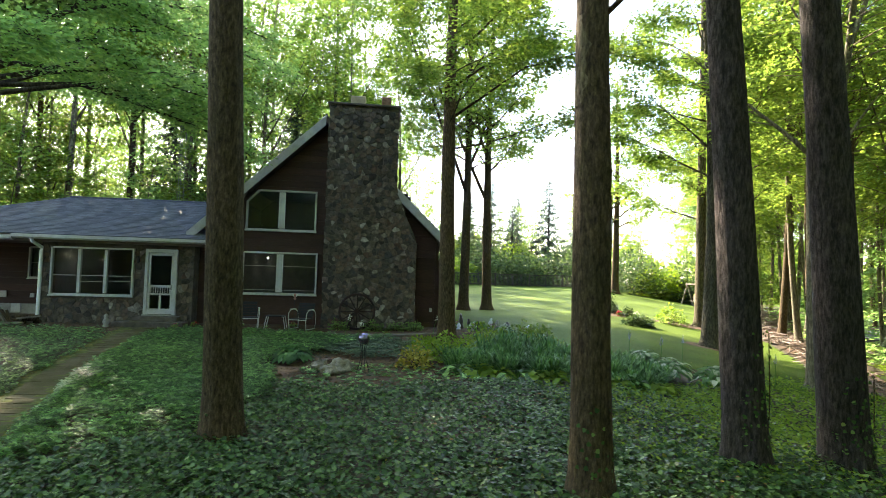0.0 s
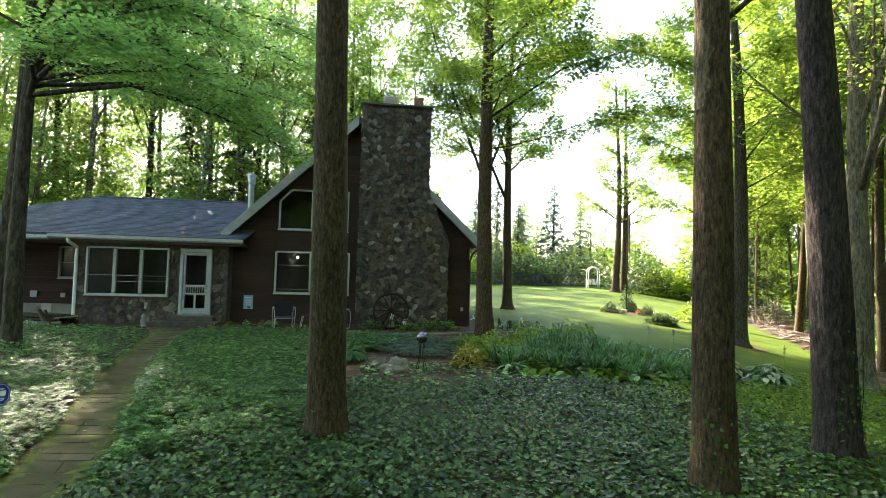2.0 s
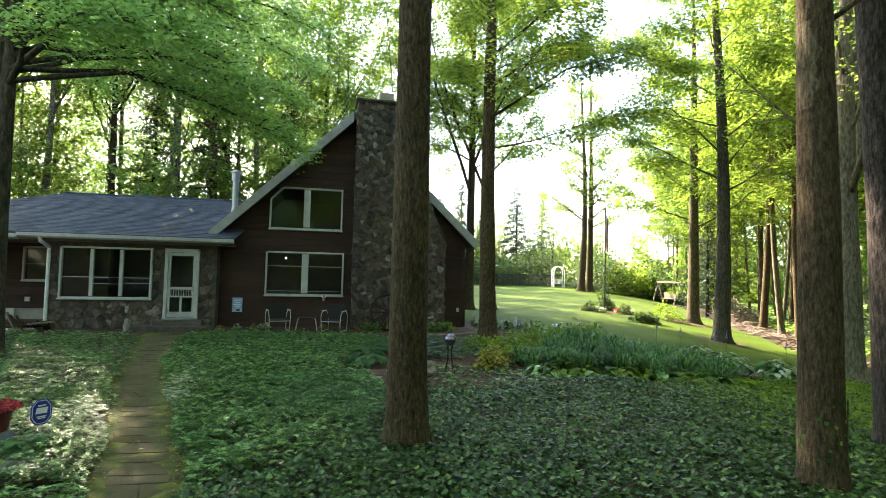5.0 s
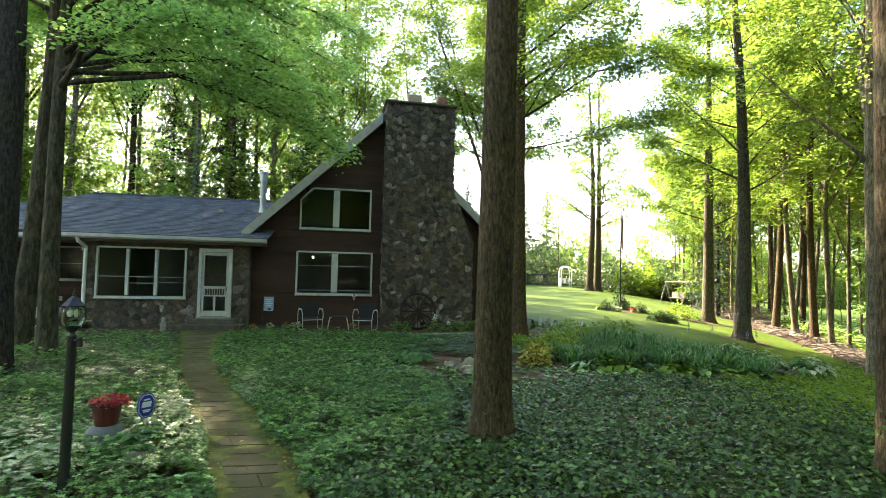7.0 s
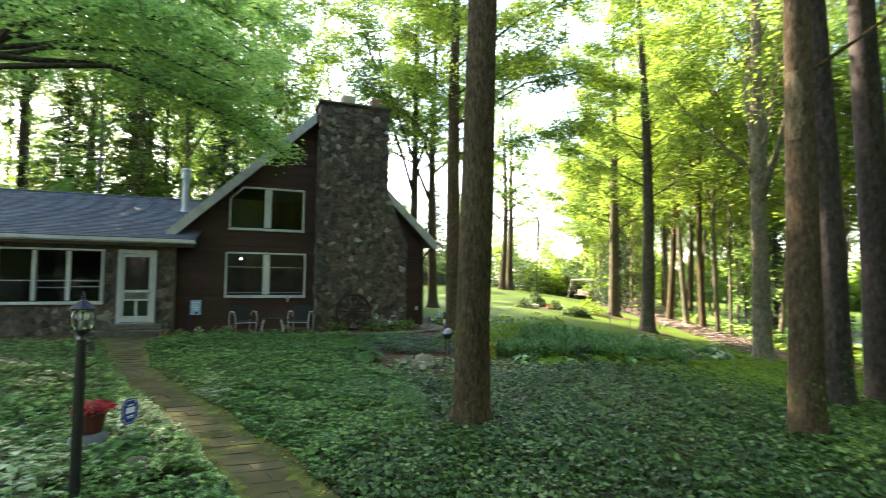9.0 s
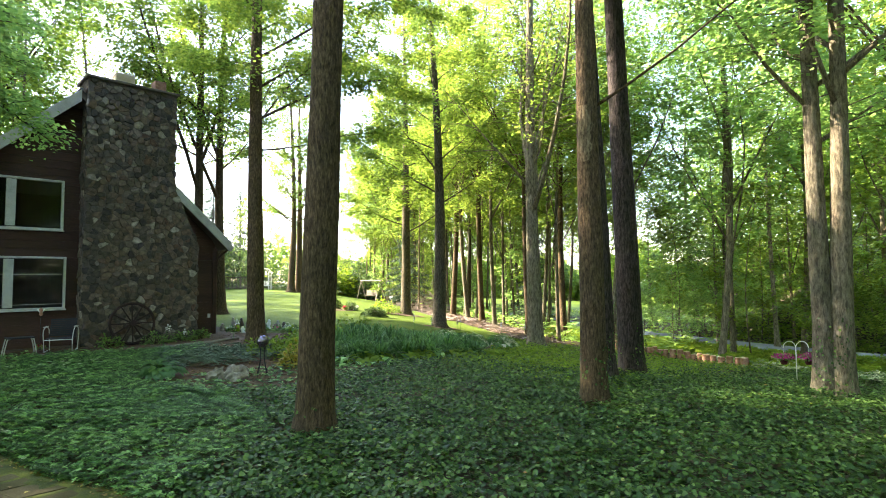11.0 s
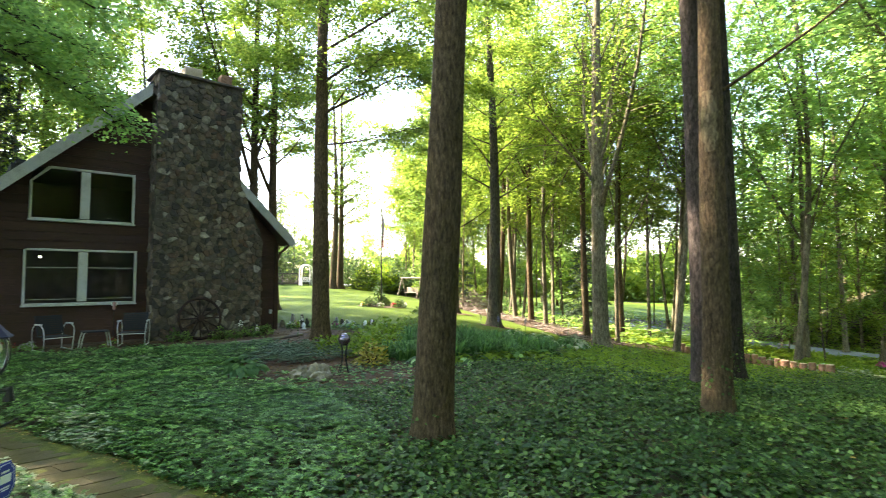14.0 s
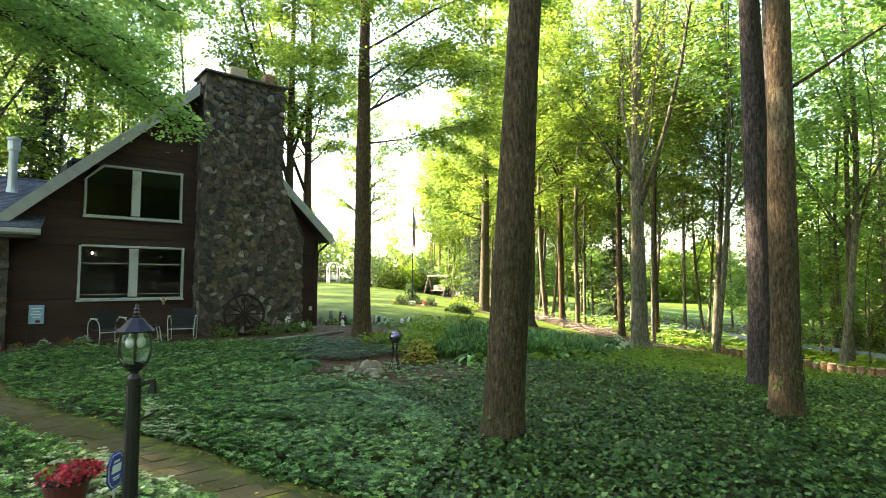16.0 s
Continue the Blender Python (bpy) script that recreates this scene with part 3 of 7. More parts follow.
EAVE_Y, EAVE_Z, TOP_Y, TOP_Z = 18.88, 3.1, 23.3, 4.84
wr = part("wing_roof", Geo().add([(-17.1, EAVE_Y + 0.05, EAVE_Z - 0.05), (-5.95, EAVE_Y + 0.05, EAVE_Z - 0.05), (-5.2, TOP_Y, TOP_Z - 0.05), (-12.75, TOP_Y, TOP_Z - 0.05)], [(0, 1, 2, 3)]), SOFFIT, house, "dark blue-grey asphalt shingles")
slope_course(wr, (-17.2, EAVE_Y, EAVE_Z), (-5.87, EAVE_Y, EAVE_Z), (-12.75, TOP_Y, TOP_Z), (-5.1, TOP_Y, TOP_Z), 33)
slope_course(wr, (-17.2, 27.7, EAVE_Z), (-17.2, EAVE_Y, EAVE_Z), (-12.75, TOP_Y, TOP_Z), (-12.75, TOP_Y - 0.01, TOP_Z), 33)
slope_course(wr, (-5.1, 27.7, EAVE_Z), (-17.2, 27.7, EAVE_Z), (-5.1, TOP_Y, TOP_Z), (-12.75, TOP_Y, TOP_Z), 33)
part("ridge_cap", Geo().tube([(-12.75, TOP_Y, TOP_Z + 0.01), (-5.2, TOP_Y, TOP_Z + 0.01)], 0.05, 6), SHINGLE, wr)
part("soffit", Geo().box((-11.3, EAVE_Y + 0.05, 2.86), (-5.95, FY - 0.05, 2.94)), SOFFIT, wr)
part("soffit", Geo().box((-17.1, EAVE_Y + 0.05, 2.86), (-11.302, RW + 0.03, 2.94)), SOFFIT, wr)
part("fascia", Geo().box((-17.15, EAVE_Y + 0.03, 2.93), (-5.9, EAVE_Y + 0.07, 3.04)), RAKE, wr)
gut = Geo()
for x0, x1 in ((-12.0, -5.87), (-17.2, -12.0)):
    dz = 0.0 if x0 > -13 else -0.06
    prof = [(EAVE_Y + 0.03, 2.96), (EAVE_Y - 0.06, 2.96), (EAVE_Y - 0.1, 3.0), (EAVE_Y - 0.11, 3.08), (EAVE_Y - 0.13, 3.08), (EAVE_Y - 0.13, 2.98), (EAVE_Y - 0.07, 2.93), (EAVE_Y + 0.03, 2.93)]
    n = len(prof)
    gut.add([(x, y, z + dz) for x in (x0, x1) for y, z in prof], [tuple(range(n)), tuple(reversed(range(n, 2 * n)))] + [(i, i + n, (i + 1) % n + n, (i + 1) % n) for i in range(n)])
part("gutter", gut, TRIM, wr, "white metal gutter")
part("downspout", Geo().tube([(-15.4, RW - 0.07, 2.86), (-15.4, RW - 0.07, 0.2)], 0.05, 8), WHITE_METAL, wr)
for x, y in ((-11.3, WY - 0.06),):
    part("downspout", Geo().tube([(x - 0.12, EAVE_Y - 0.05, 2.97), (x - 0.1, EAVE_Y - 0.02, 2.84), (x, y + 0.02, 2.66), (x, y, 2.55), (x, y, 0.25), (x, y - 0.25, 0.12)], 0.055, 8), WHITE_METAL, wr)

TAIL = 4.59
mr = part("main_roof", Geo().tube([(RIDGE_X, RY - 0.01, RIDGE_Z + 0.01), (RIDGE_X, 29.2, RIDGE_Z + 0.01)], 0.05, 6), SHINGLE, house)
slope_course(mr, (RIDGE_X - TAIL, 29.2, RIDGE_Z - SLOPE * TAIL), (RIDGE_X - TAIL, RY, RIDGE_Z - SLOPE * TAIL), (RIDGE_X, 29.2, RIDGE_Z), (RIDGE_X, RY, RIDGE_Z), 44)
slope_course(mr, (RIDGE_X + TAIL, RY, RIDGE_Z - SLOPE * TAIL), (RIDGE_X + TAIL, 29.2, RIDGE_Z - SLOPE * TAIL), (RIDGE_X, RY, RIDGE_Z), (RIDGE_X, 29.2, RIDGE_Z), 44)
for s in (-1, 1):
    t = Geo().prism([(RIDGE_X, RIDGE_Z - 0.03), (RIDGE_X + s * TAIL, RIDGE_Z - SLOPE * TAIL - 0.03), (RIDGE_X + s * TAIL, RIDGE_Z - SLOPE * TAIL - 0.22), (RIDGE_X, RIDGE_Z - 0.22)][::s], RY + 0.02, 29.1)
    part("soffit", t, SOFFIT, mr)
    x0 = RIDGE_X if s < 0 else 0.3
    d = 0.36
    z0, z1 = RIDGE_Z - SLOPE * abs(x0 - RIDGE_X), RIDGE_Z - SLOPE * TAIL
    poly = [(x0, z0), (RIDGE_X + s * TAIL, z1), (RIDGE_X + s * (TAIL - 0.02), z1 - 0.3), (RIDGE_X + s * (TAIL - 0.1), z1 - d + 0.08), (x0, z0 - d)]
    part("rake_board", Geo().prism(poly[::s], RY - 0.035, RY + 0.02), RAKE, mr, "weathered white rake board")
part("eave_gutter", Geo().box((2.4, RY, 3.16), (2.52, 29.1, 3.28)), RAKE, mr, bevel=0.02)
part("downspout", Geo().tube([(2.44, RY + 0.3, 3.16), (2.2, FY + 0.05, 2.85), (2.14, FY + 0.1, 2.6), (2.14, FY + 0.1, 0.2)], 0.04, 6), SIDING, mr)

vent = part("flue_pipe", Geo().lathe([(0.16, 0.0), (0.13, 0.1), (0.11, 0.2), (0.11, 1.2), (0.15, 1.22), (0.15, 1.5), (0.18, 1.52), (0.18, 1.57), (0.05, 1.62)], 14, (-6.4, 21.9, 4.25)), FLASH, house, "galvanised metal flue pipe", smooth=False)


# windows and doors
def bar(g, x0, x1, z0, z1, y, depth=0.07):
    return g.box((x0, y - depth / 2, z0), (x1, y + depth / 2, z1))


def casing(name, h, y, parent, w=0.06, notch=0.0):
    x0, x1, z0, z1 = h
    g = Geo()
    bar(g, x0 - 0.03, x0 + w - 0.03, z0 - 0.02, z1 - notch * 1.1, y, 0.12)
    bar(g, x1 - w + 0.03, x1 + 0.03, z0 - 0.02, z1 + 0.03, y, 0.12)
    bar(g, x0 + w - 0.03 + notch, x1 - w + 0.03, z1 - w + 0.03, z1 + 0.03, y, 0.118)
    bar(g, x0 + w - 0.03, x1 - w + 0.03, z0 - 0.02, z0 + w - 0.03, y, 0.118)
    if notch:
        g.prism([(x0 - 0.03, z1 - notch * 1.1), (x0 + w - 0.03, z1 - notch * 1.1), (x0 + w - 0.02 + notch, z1 - w + 0.02), (x0 + notch, z1 + 0.03)], y - 0.058, y + 0.058)
    return part(name, g, TRIM, parent, bevel=0.006)


def window(h, y, splits, rails, notch=0.0, sill=True, post=0.22, label=""):
    x0, x1, z0, z1 = h
    w = part("window", Geo().box((x0 - 0.05, y - 0.09, z0 - 0.06), (x1 + 0.05, y + 0.06, z0 - 0.02)), TRIM, house, label, bevel=0.008)
    casing("window_frame", h, y, w, notch=notch)
    edges = [x0 + 0.045] + [v for s in splits for v in (s - post / 2, s + post / 2)] + [x1 - 0.045]
    for s in splits:
        part("mullion", bar(Geo(), s - post / 2, s + post / 2, z0 + 0.055, z1 - 0.05, y - 0.004, 0.11), TRIM, w, bevel=0.006)
    for k in range(0, len(edges), 2):
        a, b = edges[k], edges[k + 1]
        poly = [(a, z0 + 0.05), (b, z0 + 0.05), (b, z1 - 0.04), (a, z1 - 0.04)]
        if notch and k == 0:
            poly = [(a, z0 + 0.05), (b, z0 + 0.05), (b, z1 - 0.04), (a + notch, z1 - 0.04), (a, z1 - notch * 1.1)]
        p = part("pane", Geo().prism(poly, y + 0.02, y + 0.026), GLASS, w)
        p.visible_shadow = False
        for r in rails:
            if r[2] is None or r[2] == k // 2:
                part("sash_rail", bar(Geo(), a + 0.002, b - 0.002, r[0], r[0] + r[1], y + 0.005, 0.03), r[3], w)
    return w


SASH = plain("grey_sash", (0.3, 0.31, 0.31), 0.5)
window(LOW, FY - 0.02, [-3.66], [(2.26, 0.025, None, SASH), (1.4, 0.02, None, SASH)], label="paired white-framed windows with dark glass")
window(UP, FY - 0.02, [-3.66], [], notch=0.38, label="white-framed upper window with a clipped corner")
window(BAY, WY - 0.01, [-10.1, -9.26], [(1.75, 0.025, None, SASH), (1.55, 0.02, 1, SASH), (1.58, 0.02, 2, SASH)], post=0.1, label="three-part white picture window")
window(SIDE, RW + 0.0, [], [(2.12, 0.03, None, SASH)], label="narrow sash window")

x0, x1, z0, z1 = DOOR
door = part("door", Geo().box((x0 - 0.02, WY - 0.12, z0 - 0.04), (x1 + 0.02, WY + 0.1, z0)), CONCRETE, house, "white storm door with a spindle panel", bevel=0.006)
g = Geo()
bar(g, x0, x0 + 0.1, z0, z1, WY, 0.14)
bar(g, x1 - 0.1, x1, z0, z1, WY, 0.14)
bar(g, x0 + 0.1, x1 - 0.1, z1 - 0.12, z1, WY, 0.136)
part("door_frame", g, TRIM, door, bevel=0.006)
g = Geo()
a, b = x0 + 0.11, x1 - 0.11
for p in ((a, a + 0.07, z0 + 0.02, z1 - 0.13), (b - 0.07, b, z0 + 0.02, z1 - 0.13), (a + 0.07, b - 0.07, z0 + 0.02, z0 + 0.2), (a + 0.07, b - 0.07, 1.17, 1.22), (a + 0.07, b - 0.07, 1.42, 1.5),
          (a + 0.07, b - 0.07, z1 - 0.22, z1 - 0.13), ((a + b) / 2 - 0.03, (a + b) / 2 + 0.03, z0 + 0.2, 1.17)):
    bar(g, *p, WY - 0.02, 0.04)
part("door_leaf", g, TRIM, door)
for i in range(9):
    x = a + 0.1 + i * (b - a - 0.2) / 8
    part("spindle", Geo().lathe([(0.008, 0), (0.014, 0.05), (0.009, 0.1), (0.014, 0.15), (0.008, 0.2)], 6, (x, WY - 0.02, 1.22)), TRIM, door)
pane = part("pane", Geo().box((a + 0.06, WY + 0.0, z0 + 0.19), (b - 0.06, WY + 0.005, z1 - 0.2)), GLASS, door)
pane.visible_shadow = False
part("door_handle", Geo().tube([(b - 0.035, WY - 0.05, 1.36), (b - 0.035, WY - 0.08, 1.4), (b - 0.035, WY - 0.08, 1.46), (b - 0.035, WY - 0.05, 1.5)], 0.009, 6), BLACK, door)

# rooms behind the glass; the loft's darkness is put into its colour
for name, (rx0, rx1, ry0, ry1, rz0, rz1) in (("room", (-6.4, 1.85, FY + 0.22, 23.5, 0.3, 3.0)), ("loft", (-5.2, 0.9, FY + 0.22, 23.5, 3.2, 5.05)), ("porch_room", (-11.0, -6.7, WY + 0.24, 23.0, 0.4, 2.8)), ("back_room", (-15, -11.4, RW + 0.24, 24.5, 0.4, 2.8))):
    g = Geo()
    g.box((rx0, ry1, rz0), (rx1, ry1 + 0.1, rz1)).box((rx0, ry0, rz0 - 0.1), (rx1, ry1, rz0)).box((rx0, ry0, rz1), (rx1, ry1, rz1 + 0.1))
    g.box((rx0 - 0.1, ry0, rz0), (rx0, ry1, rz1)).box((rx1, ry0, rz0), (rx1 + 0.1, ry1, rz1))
    tagged(part(name, g, LOFT_SHADE if name == "loft" else ROOM), "dim room behind the windows", "room", kind="structure")
lamp = thing("pendant_lamp", "small lit globe lamp hanging in the room", "lamp", at=(-4.45, 21.6, 2.6))
part("globe", Geo().ball((0, 0, 0), 0.032), BULB, lamp, "lit white globe", smooth=True)
part("cord", Geo().tube([(0, 0, 0.06), (0, 0, 0.4)], 0.008, 5), BLACK, lamp)
# stoop before the door
stoop = thing("stoop", "low dark stone step before the white door", "step")
part("slab", Geo().box((-8.7, 18.55, 0.0), (-6.5, WY - 0.06, 0.3)), MORTAR, stoop, bevel=0.02)
part("tread", Geo().box((-8.2, 18.85, 0.3), (-6.75, WY - 0.06, 0.46)), MORTAR, stoop, bevel=0.02)


# ---------------------------------------------------------------- trees
def grow(seed, height, r0, first, reach, limbs, leaves, size, lean=(0.0, 0.0), wiggle=0.25, sides=10, spray=0.4, rise=0.5, low_reach=1.0, twigs=8, twig_sides=4, limb_sides=5, limb_r=0.3, droop=0.1, top=0.97, extra=(), leaders=0, bare=(), flare=0.7, extra_r=0.075, clear=None):
    """Trunk, branches and leaf arrays of a broad-leaved tree: leaves in flat sprays along the twigs."""
    rng = np.random.default_rng(seed)
    trunk, branch = Geo(), Geo()
    n = 14
    px, py = rng.normal(0, wiggle, 2)
    pts, rad = [], []
    hs = [-0.3, 0.0, 0.12, 0.3, 0.7] + list(np.linspace(1.5, height, n))
    for h in hs:
        u = max(h, 0) / height
        pts.append((lean[0] * h + px * math.sin(u * 4.0), lean[1] * h + py * math.sin(u * 3.1 + 0.4) - py * math.sin(0.4), h))
        rad.append(r0 * (1 - 0.82 * u) * (1 + flare * math.exp(-max(h, 0) / 0.22)))
    trunk.tube(pts, rad, sides, 0.12)
    curve = np.array(pts)

    def at(h):
        return np.array([np.interp(h, curve[:, 2], curve[:, i]) for i in range(3)])

    A, B = [], []

    def twigs_on(L, ln, lr, count, start=0.22):
        for k in range(count):
            w = start + (1 - start) * (k + rng.random()) / count
            q = np.array([np.interp(w * 6, range(7), L[:, j]) for j in range(3)])
            out = L[6] - L[0]
            a2 = math.atan2(out[1], out[0]) + (1 if k % 2 else -1) * rng.uniform(0.35, 1.15)
            tl = ln * rng.uniform(0.2, 0.42) * (1.25 - 0.6 * w)
            e = q + np.array([math.cos(a2), math.sin(a2), rng.uniform(-0.1, 0.35)]) * tl
            m = (q + e) / 2 + np.array([0, 0, 0.05 * tl])
            if twig_sides:
                branch.tube([q, m, e], [lr * 0.3, lr * 0.2, lr * 0.07], twig_sides)
            A.append(q)
            B.append(e)
        A.append(L[4])
        B.append(L[6])

    for j in range(leaders):
        h = first * rng.uniform(0.75, 1.15) + 0.6 * j
        az = rng.uniform(0, 6.283)
        ln = (height - h) * rng.uniform(0.7, 0.95)
        d = np.array([math.cos(az) * 0.5, math.sin(az) * 0.5, 1.0])
        p, limb = at(h), []
        for k in range(7):
            limb.append(p.copy())
            p = p + d / np.linalg.norm(d) * ln / 6
            d = d + np.array([rng.normal(0, 0.1), rng.normal(0, 0.1), 0.12])
        lr = float(r0 * (1 - 0.82 * h / height)) * 0.48
        branch.tube(limb, [lr * (1 - 0.14 * k) for k in range(7)], 6)
        twigs_on(np.array(limb), reach * 1.6, lr * 0.6, twigs * 3, 0.25)
    for line in bare:
        c = np.array(line, float)
        branch.tube(list(c), [0.03 * (1 - 0.75 * k / len(c)) for k in range(len(c))], 6)
    for line in extra:
        c = np.array(line, float)
        c[0] = at(c[0][2])
        L = np.stack([np.interp(np.linspace(0, len(c) - 1, 7), range(len(c)), c[:, j]) for j in range(3)], -1)
        L[1:6] += rng.normal(0, 0.06, (5, 3))
        branch.tube(list(L), [extra_r * (1 - 0.14 * k) for k in range(7)], 6)
        twigs_on(L, float(np.linalg.norm(L[6] - L[0])) * 0.3, extra_r * 0.67, 24, 0.32)
    for i in range(limbs):
        u = (i + rng.uniform(0, 0.8)) / limbs
        h = first + (height * top - first) * u ** 1.1
        az = i * 2.4 + rng.uniform(-0.5, 0.5)
        ln = reach * (low_reach if u < 0.3 else 1.0) * (1.0 - 0.55 * u) * rng.uniform(0.75, 1.2)
        d = np.array([math.cos(az), math.sin(az), rise * rng.uniform(0.4, 1.6)])
        if clear and math.cos(az) < -0.1 and h < clear[1]:
            ln *= 0.35
        p, limb = at(h), []
        step = ln / 6
        for k in range(7):
            limb.append(p.copy())
            p = p + step * d / np.linalg.norm(d)
            d = d + np.array([rng.normal(0, 0.16), rng.normal(0, 0.16), -droop if k > 2 else 0.05])
        lr = max(0.012, r0 * limb_r * (1 - 0.6 * u) * min(1.0, ln / reach + 0.1))
        branch.tube(limb, [lr * (1 - 0.145 * k) for k in range(7)], limb_sides)
        twigs_on(np.array(limb), ln, lr, twigs)
    A, B = np.array(A), np.array(B)
    ln = np.linalg.norm(B - A, axis=1)
    k = rng.choice(len(A), leaves, p=ln / ln.sum())
    u = 0.08 + 1.02 * rng.random(leaves) ** 0.8
    T = (B - A)[k]
    side = np.stack((-T[:, 1], T[:, 0], np.zeros(leaves)), -1)
    side = side / (np.linalg.norm(side, axis=1, keepdims=True) + 1e-6)
    o = rng.normal(0, spray, leaves) * (0.45 + 0.55 * np.sin(np.clip(u, 0, 1) * 3.14))
    P = A[k] + T * u[:, None] + side * o[:, None]
    P[:, 2] += rng.normal(0, 0.05 + 0.22 * spray, leaves) - 0.3 * np.abs(o) ** 1.5
    D = side * np.sign(o)[:, None] * 0.8 + T / (ln[k][:, None]) * 0.7 + unit(rng, leaves) * 0.5
    D[:, 2] -= 0.3
    N = unit(rng, leaves) * 0.65 + np.array([0, 0, 1.0])
    Ls = size * rng.uniform(0.7, 1.3, leaves)
    if clear:
        keep = (P[:, 0] > clear[0] + 0.2 * np.sin(P[:, 2] * 5)) | (P[:, 2] > clear[1])
        P, D, N, Ls = P[keep], D[keep], N[keep], Ls[keep]
    return trunk, branch, (P, D, N, Ls, Ls * 0.38)


def tree(name, label, seed, at, bark_mat, leaf_mat, group="", cheap=False, **k):
    trunk, branch, lv = grow(seed, **k)
    t = thing(name, label, "tree", group, (at[0], at[1], gzf(*at)))
    part("trunk", trunk, bark_mat, t, smooth=True)
    tagged(part("branchwork", branch, bark_mat, t, smooth=True), kind="stuff")
    part("crown", leaf_mesh("crown", *lv, cheap=cheap), leaf_mat, t)
    return t


# the tall trees in the bed
tree("maple_tree", "tall straight tree with furrowed brown bark rising from ivy", 11, (-1.9, 7.0), BARK_OAK, LEAF, "trees in the bed",
     height=21, r0=0.24, first=8.5, reach=4.5, limbs=18, leaves=11000, size=0.24, cheap=True, sides=28, flare=0.4, wiggle=0.03, lean=(-0.015, -0.08))
tree("maple_tree", "tall tree with a pale bark scar on its trunk", 12, (2.12, 5.15), BARK_OAK, LEAF, "trees in the bed",
     height=21, r0=0.205, first=8.5, reach=4.5, limbs=18, leaves=11000, size=0.24, cheap=True, sides=28, flare=0.4, wiggle=0.0, lean=(-0.012, 0), bare=[[(0.05, -0.1, 4.9), (0.4, -0.5, 5.25), (0.9, -1.1, 5.8), (1.5, -1.9, 6.6), (2.0, -2.6, 7.6)]])
tree("pine_tree", "dark leaning trunk with scaly bark and ivy at its foot", 13, (4.62, 6.3), BARK_PINE, LEAF, "trees in the bed",
     height=22, r0=0.25, first=10, reach=4.0, limbs=18, leaves=11000, size=0.24, cheap=True, sides=28, flare=0.4, wiggle=0.05, lean=(-0.078, 0.01))
tree("pine_tree", "thick dark trunk with scaly purplish bark", 14, (6.05, 6.35), BARK_PINE, LEAF, "trees in the bed",
     height=23, r0=0.28, first=10, reach=4.5, limbs=18, leaves=11000, size=0.24, cheap=True, sides=28, flare=0.4, wiggle=0.05, lean=(-0.07, 0.0))
tree("maple_tree", "dark slender tree beside the house corner", 15, (2.1, 16.75), BARK_OAK, LEAF,
     height=20, r0=0.27, first=6.0, reach=5.0, limbs=26, leaves=56000, size=0.11, sides=20, wiggle=0.08, rise=0.6, limb_r=0.12, twigs=10, flare=0.4, extra_r=0.045, clear=(-0.9, 7.9),
     extra=[[(0, 0, 7.0), (2.0, -1.0, 8.4), (4.0, -1.5, 9.0), (6.0, -1.5, 8.8)], [(0, 0, 8.0), (2.0, 0.5, 9.6), (4.5, 1.0, 10.5), (7.0, 1.0, 10.4)], [(0, 0, 9.0), (1.5, -1.5, 10.5), (3.5, -2.5, 11.3), (5.5, -3.0, 11.2)]])
tree("maple_tree", "lawn tree with roots flaring into the grass", 17, (12.3, 18.8), BARK_LAWN, LEAF, "trees on the lawn",
     height=19, r0=0.3, first=5.8, reach=4.2, limbs=26, leaves=26000, size=0.13, sides=18, wiggle=0.3, rise=0.6, limb_r=0.16, leaders=0, lean=(-0.03, 0))
tree("maple_tree", "slim lawn tree in a ring of mulch", 18, (16.3, 25.7), BARK_LAWN, LEAF, "trees on the lawn",
     height=20, r0=0.3, first=5.0, reach=5.0, limbs=26, leaves=23000, size=0.17, sides=16, wiggle=0.15, rise=0.5, limb_r=0.16, droop=0.15, leaders=0)
tree("maple_tree", "grey tree at the edge of the woods", 19, (11.3, 12.6), BARK_GREY, LEAF, "trees on the lawn",
     height=19, r0=0.29, first=5.4, reach=4.6, limbs=18, leaves=9000, size=0.11, sides=18, wiggle=0.15, rise=1.4, limb_r=0.25, leaders=4)
tree("maple_tree", "slim tree standing behind the chimney", 20, (5.5, 27.4), BARK_OAK, LEAF, "", height=20, r0=0.26, first=7.0, reach=4.5, limbs=24, leaves=24000, size=0.15, sides=12, rise=0.8, leaders=2, limb_r=0.22)
tree("maple_tree", "slim tree standing behind the chimney", 21, (4.2, 27.0), BARK_OAK, LEAF, "", height=20, r0=0.26, first=7.0, reach=4.5, limbs=24, leaves=24000, size=0.15, sides=12, rise=0.8, leaders=2, limb_r=0.22)
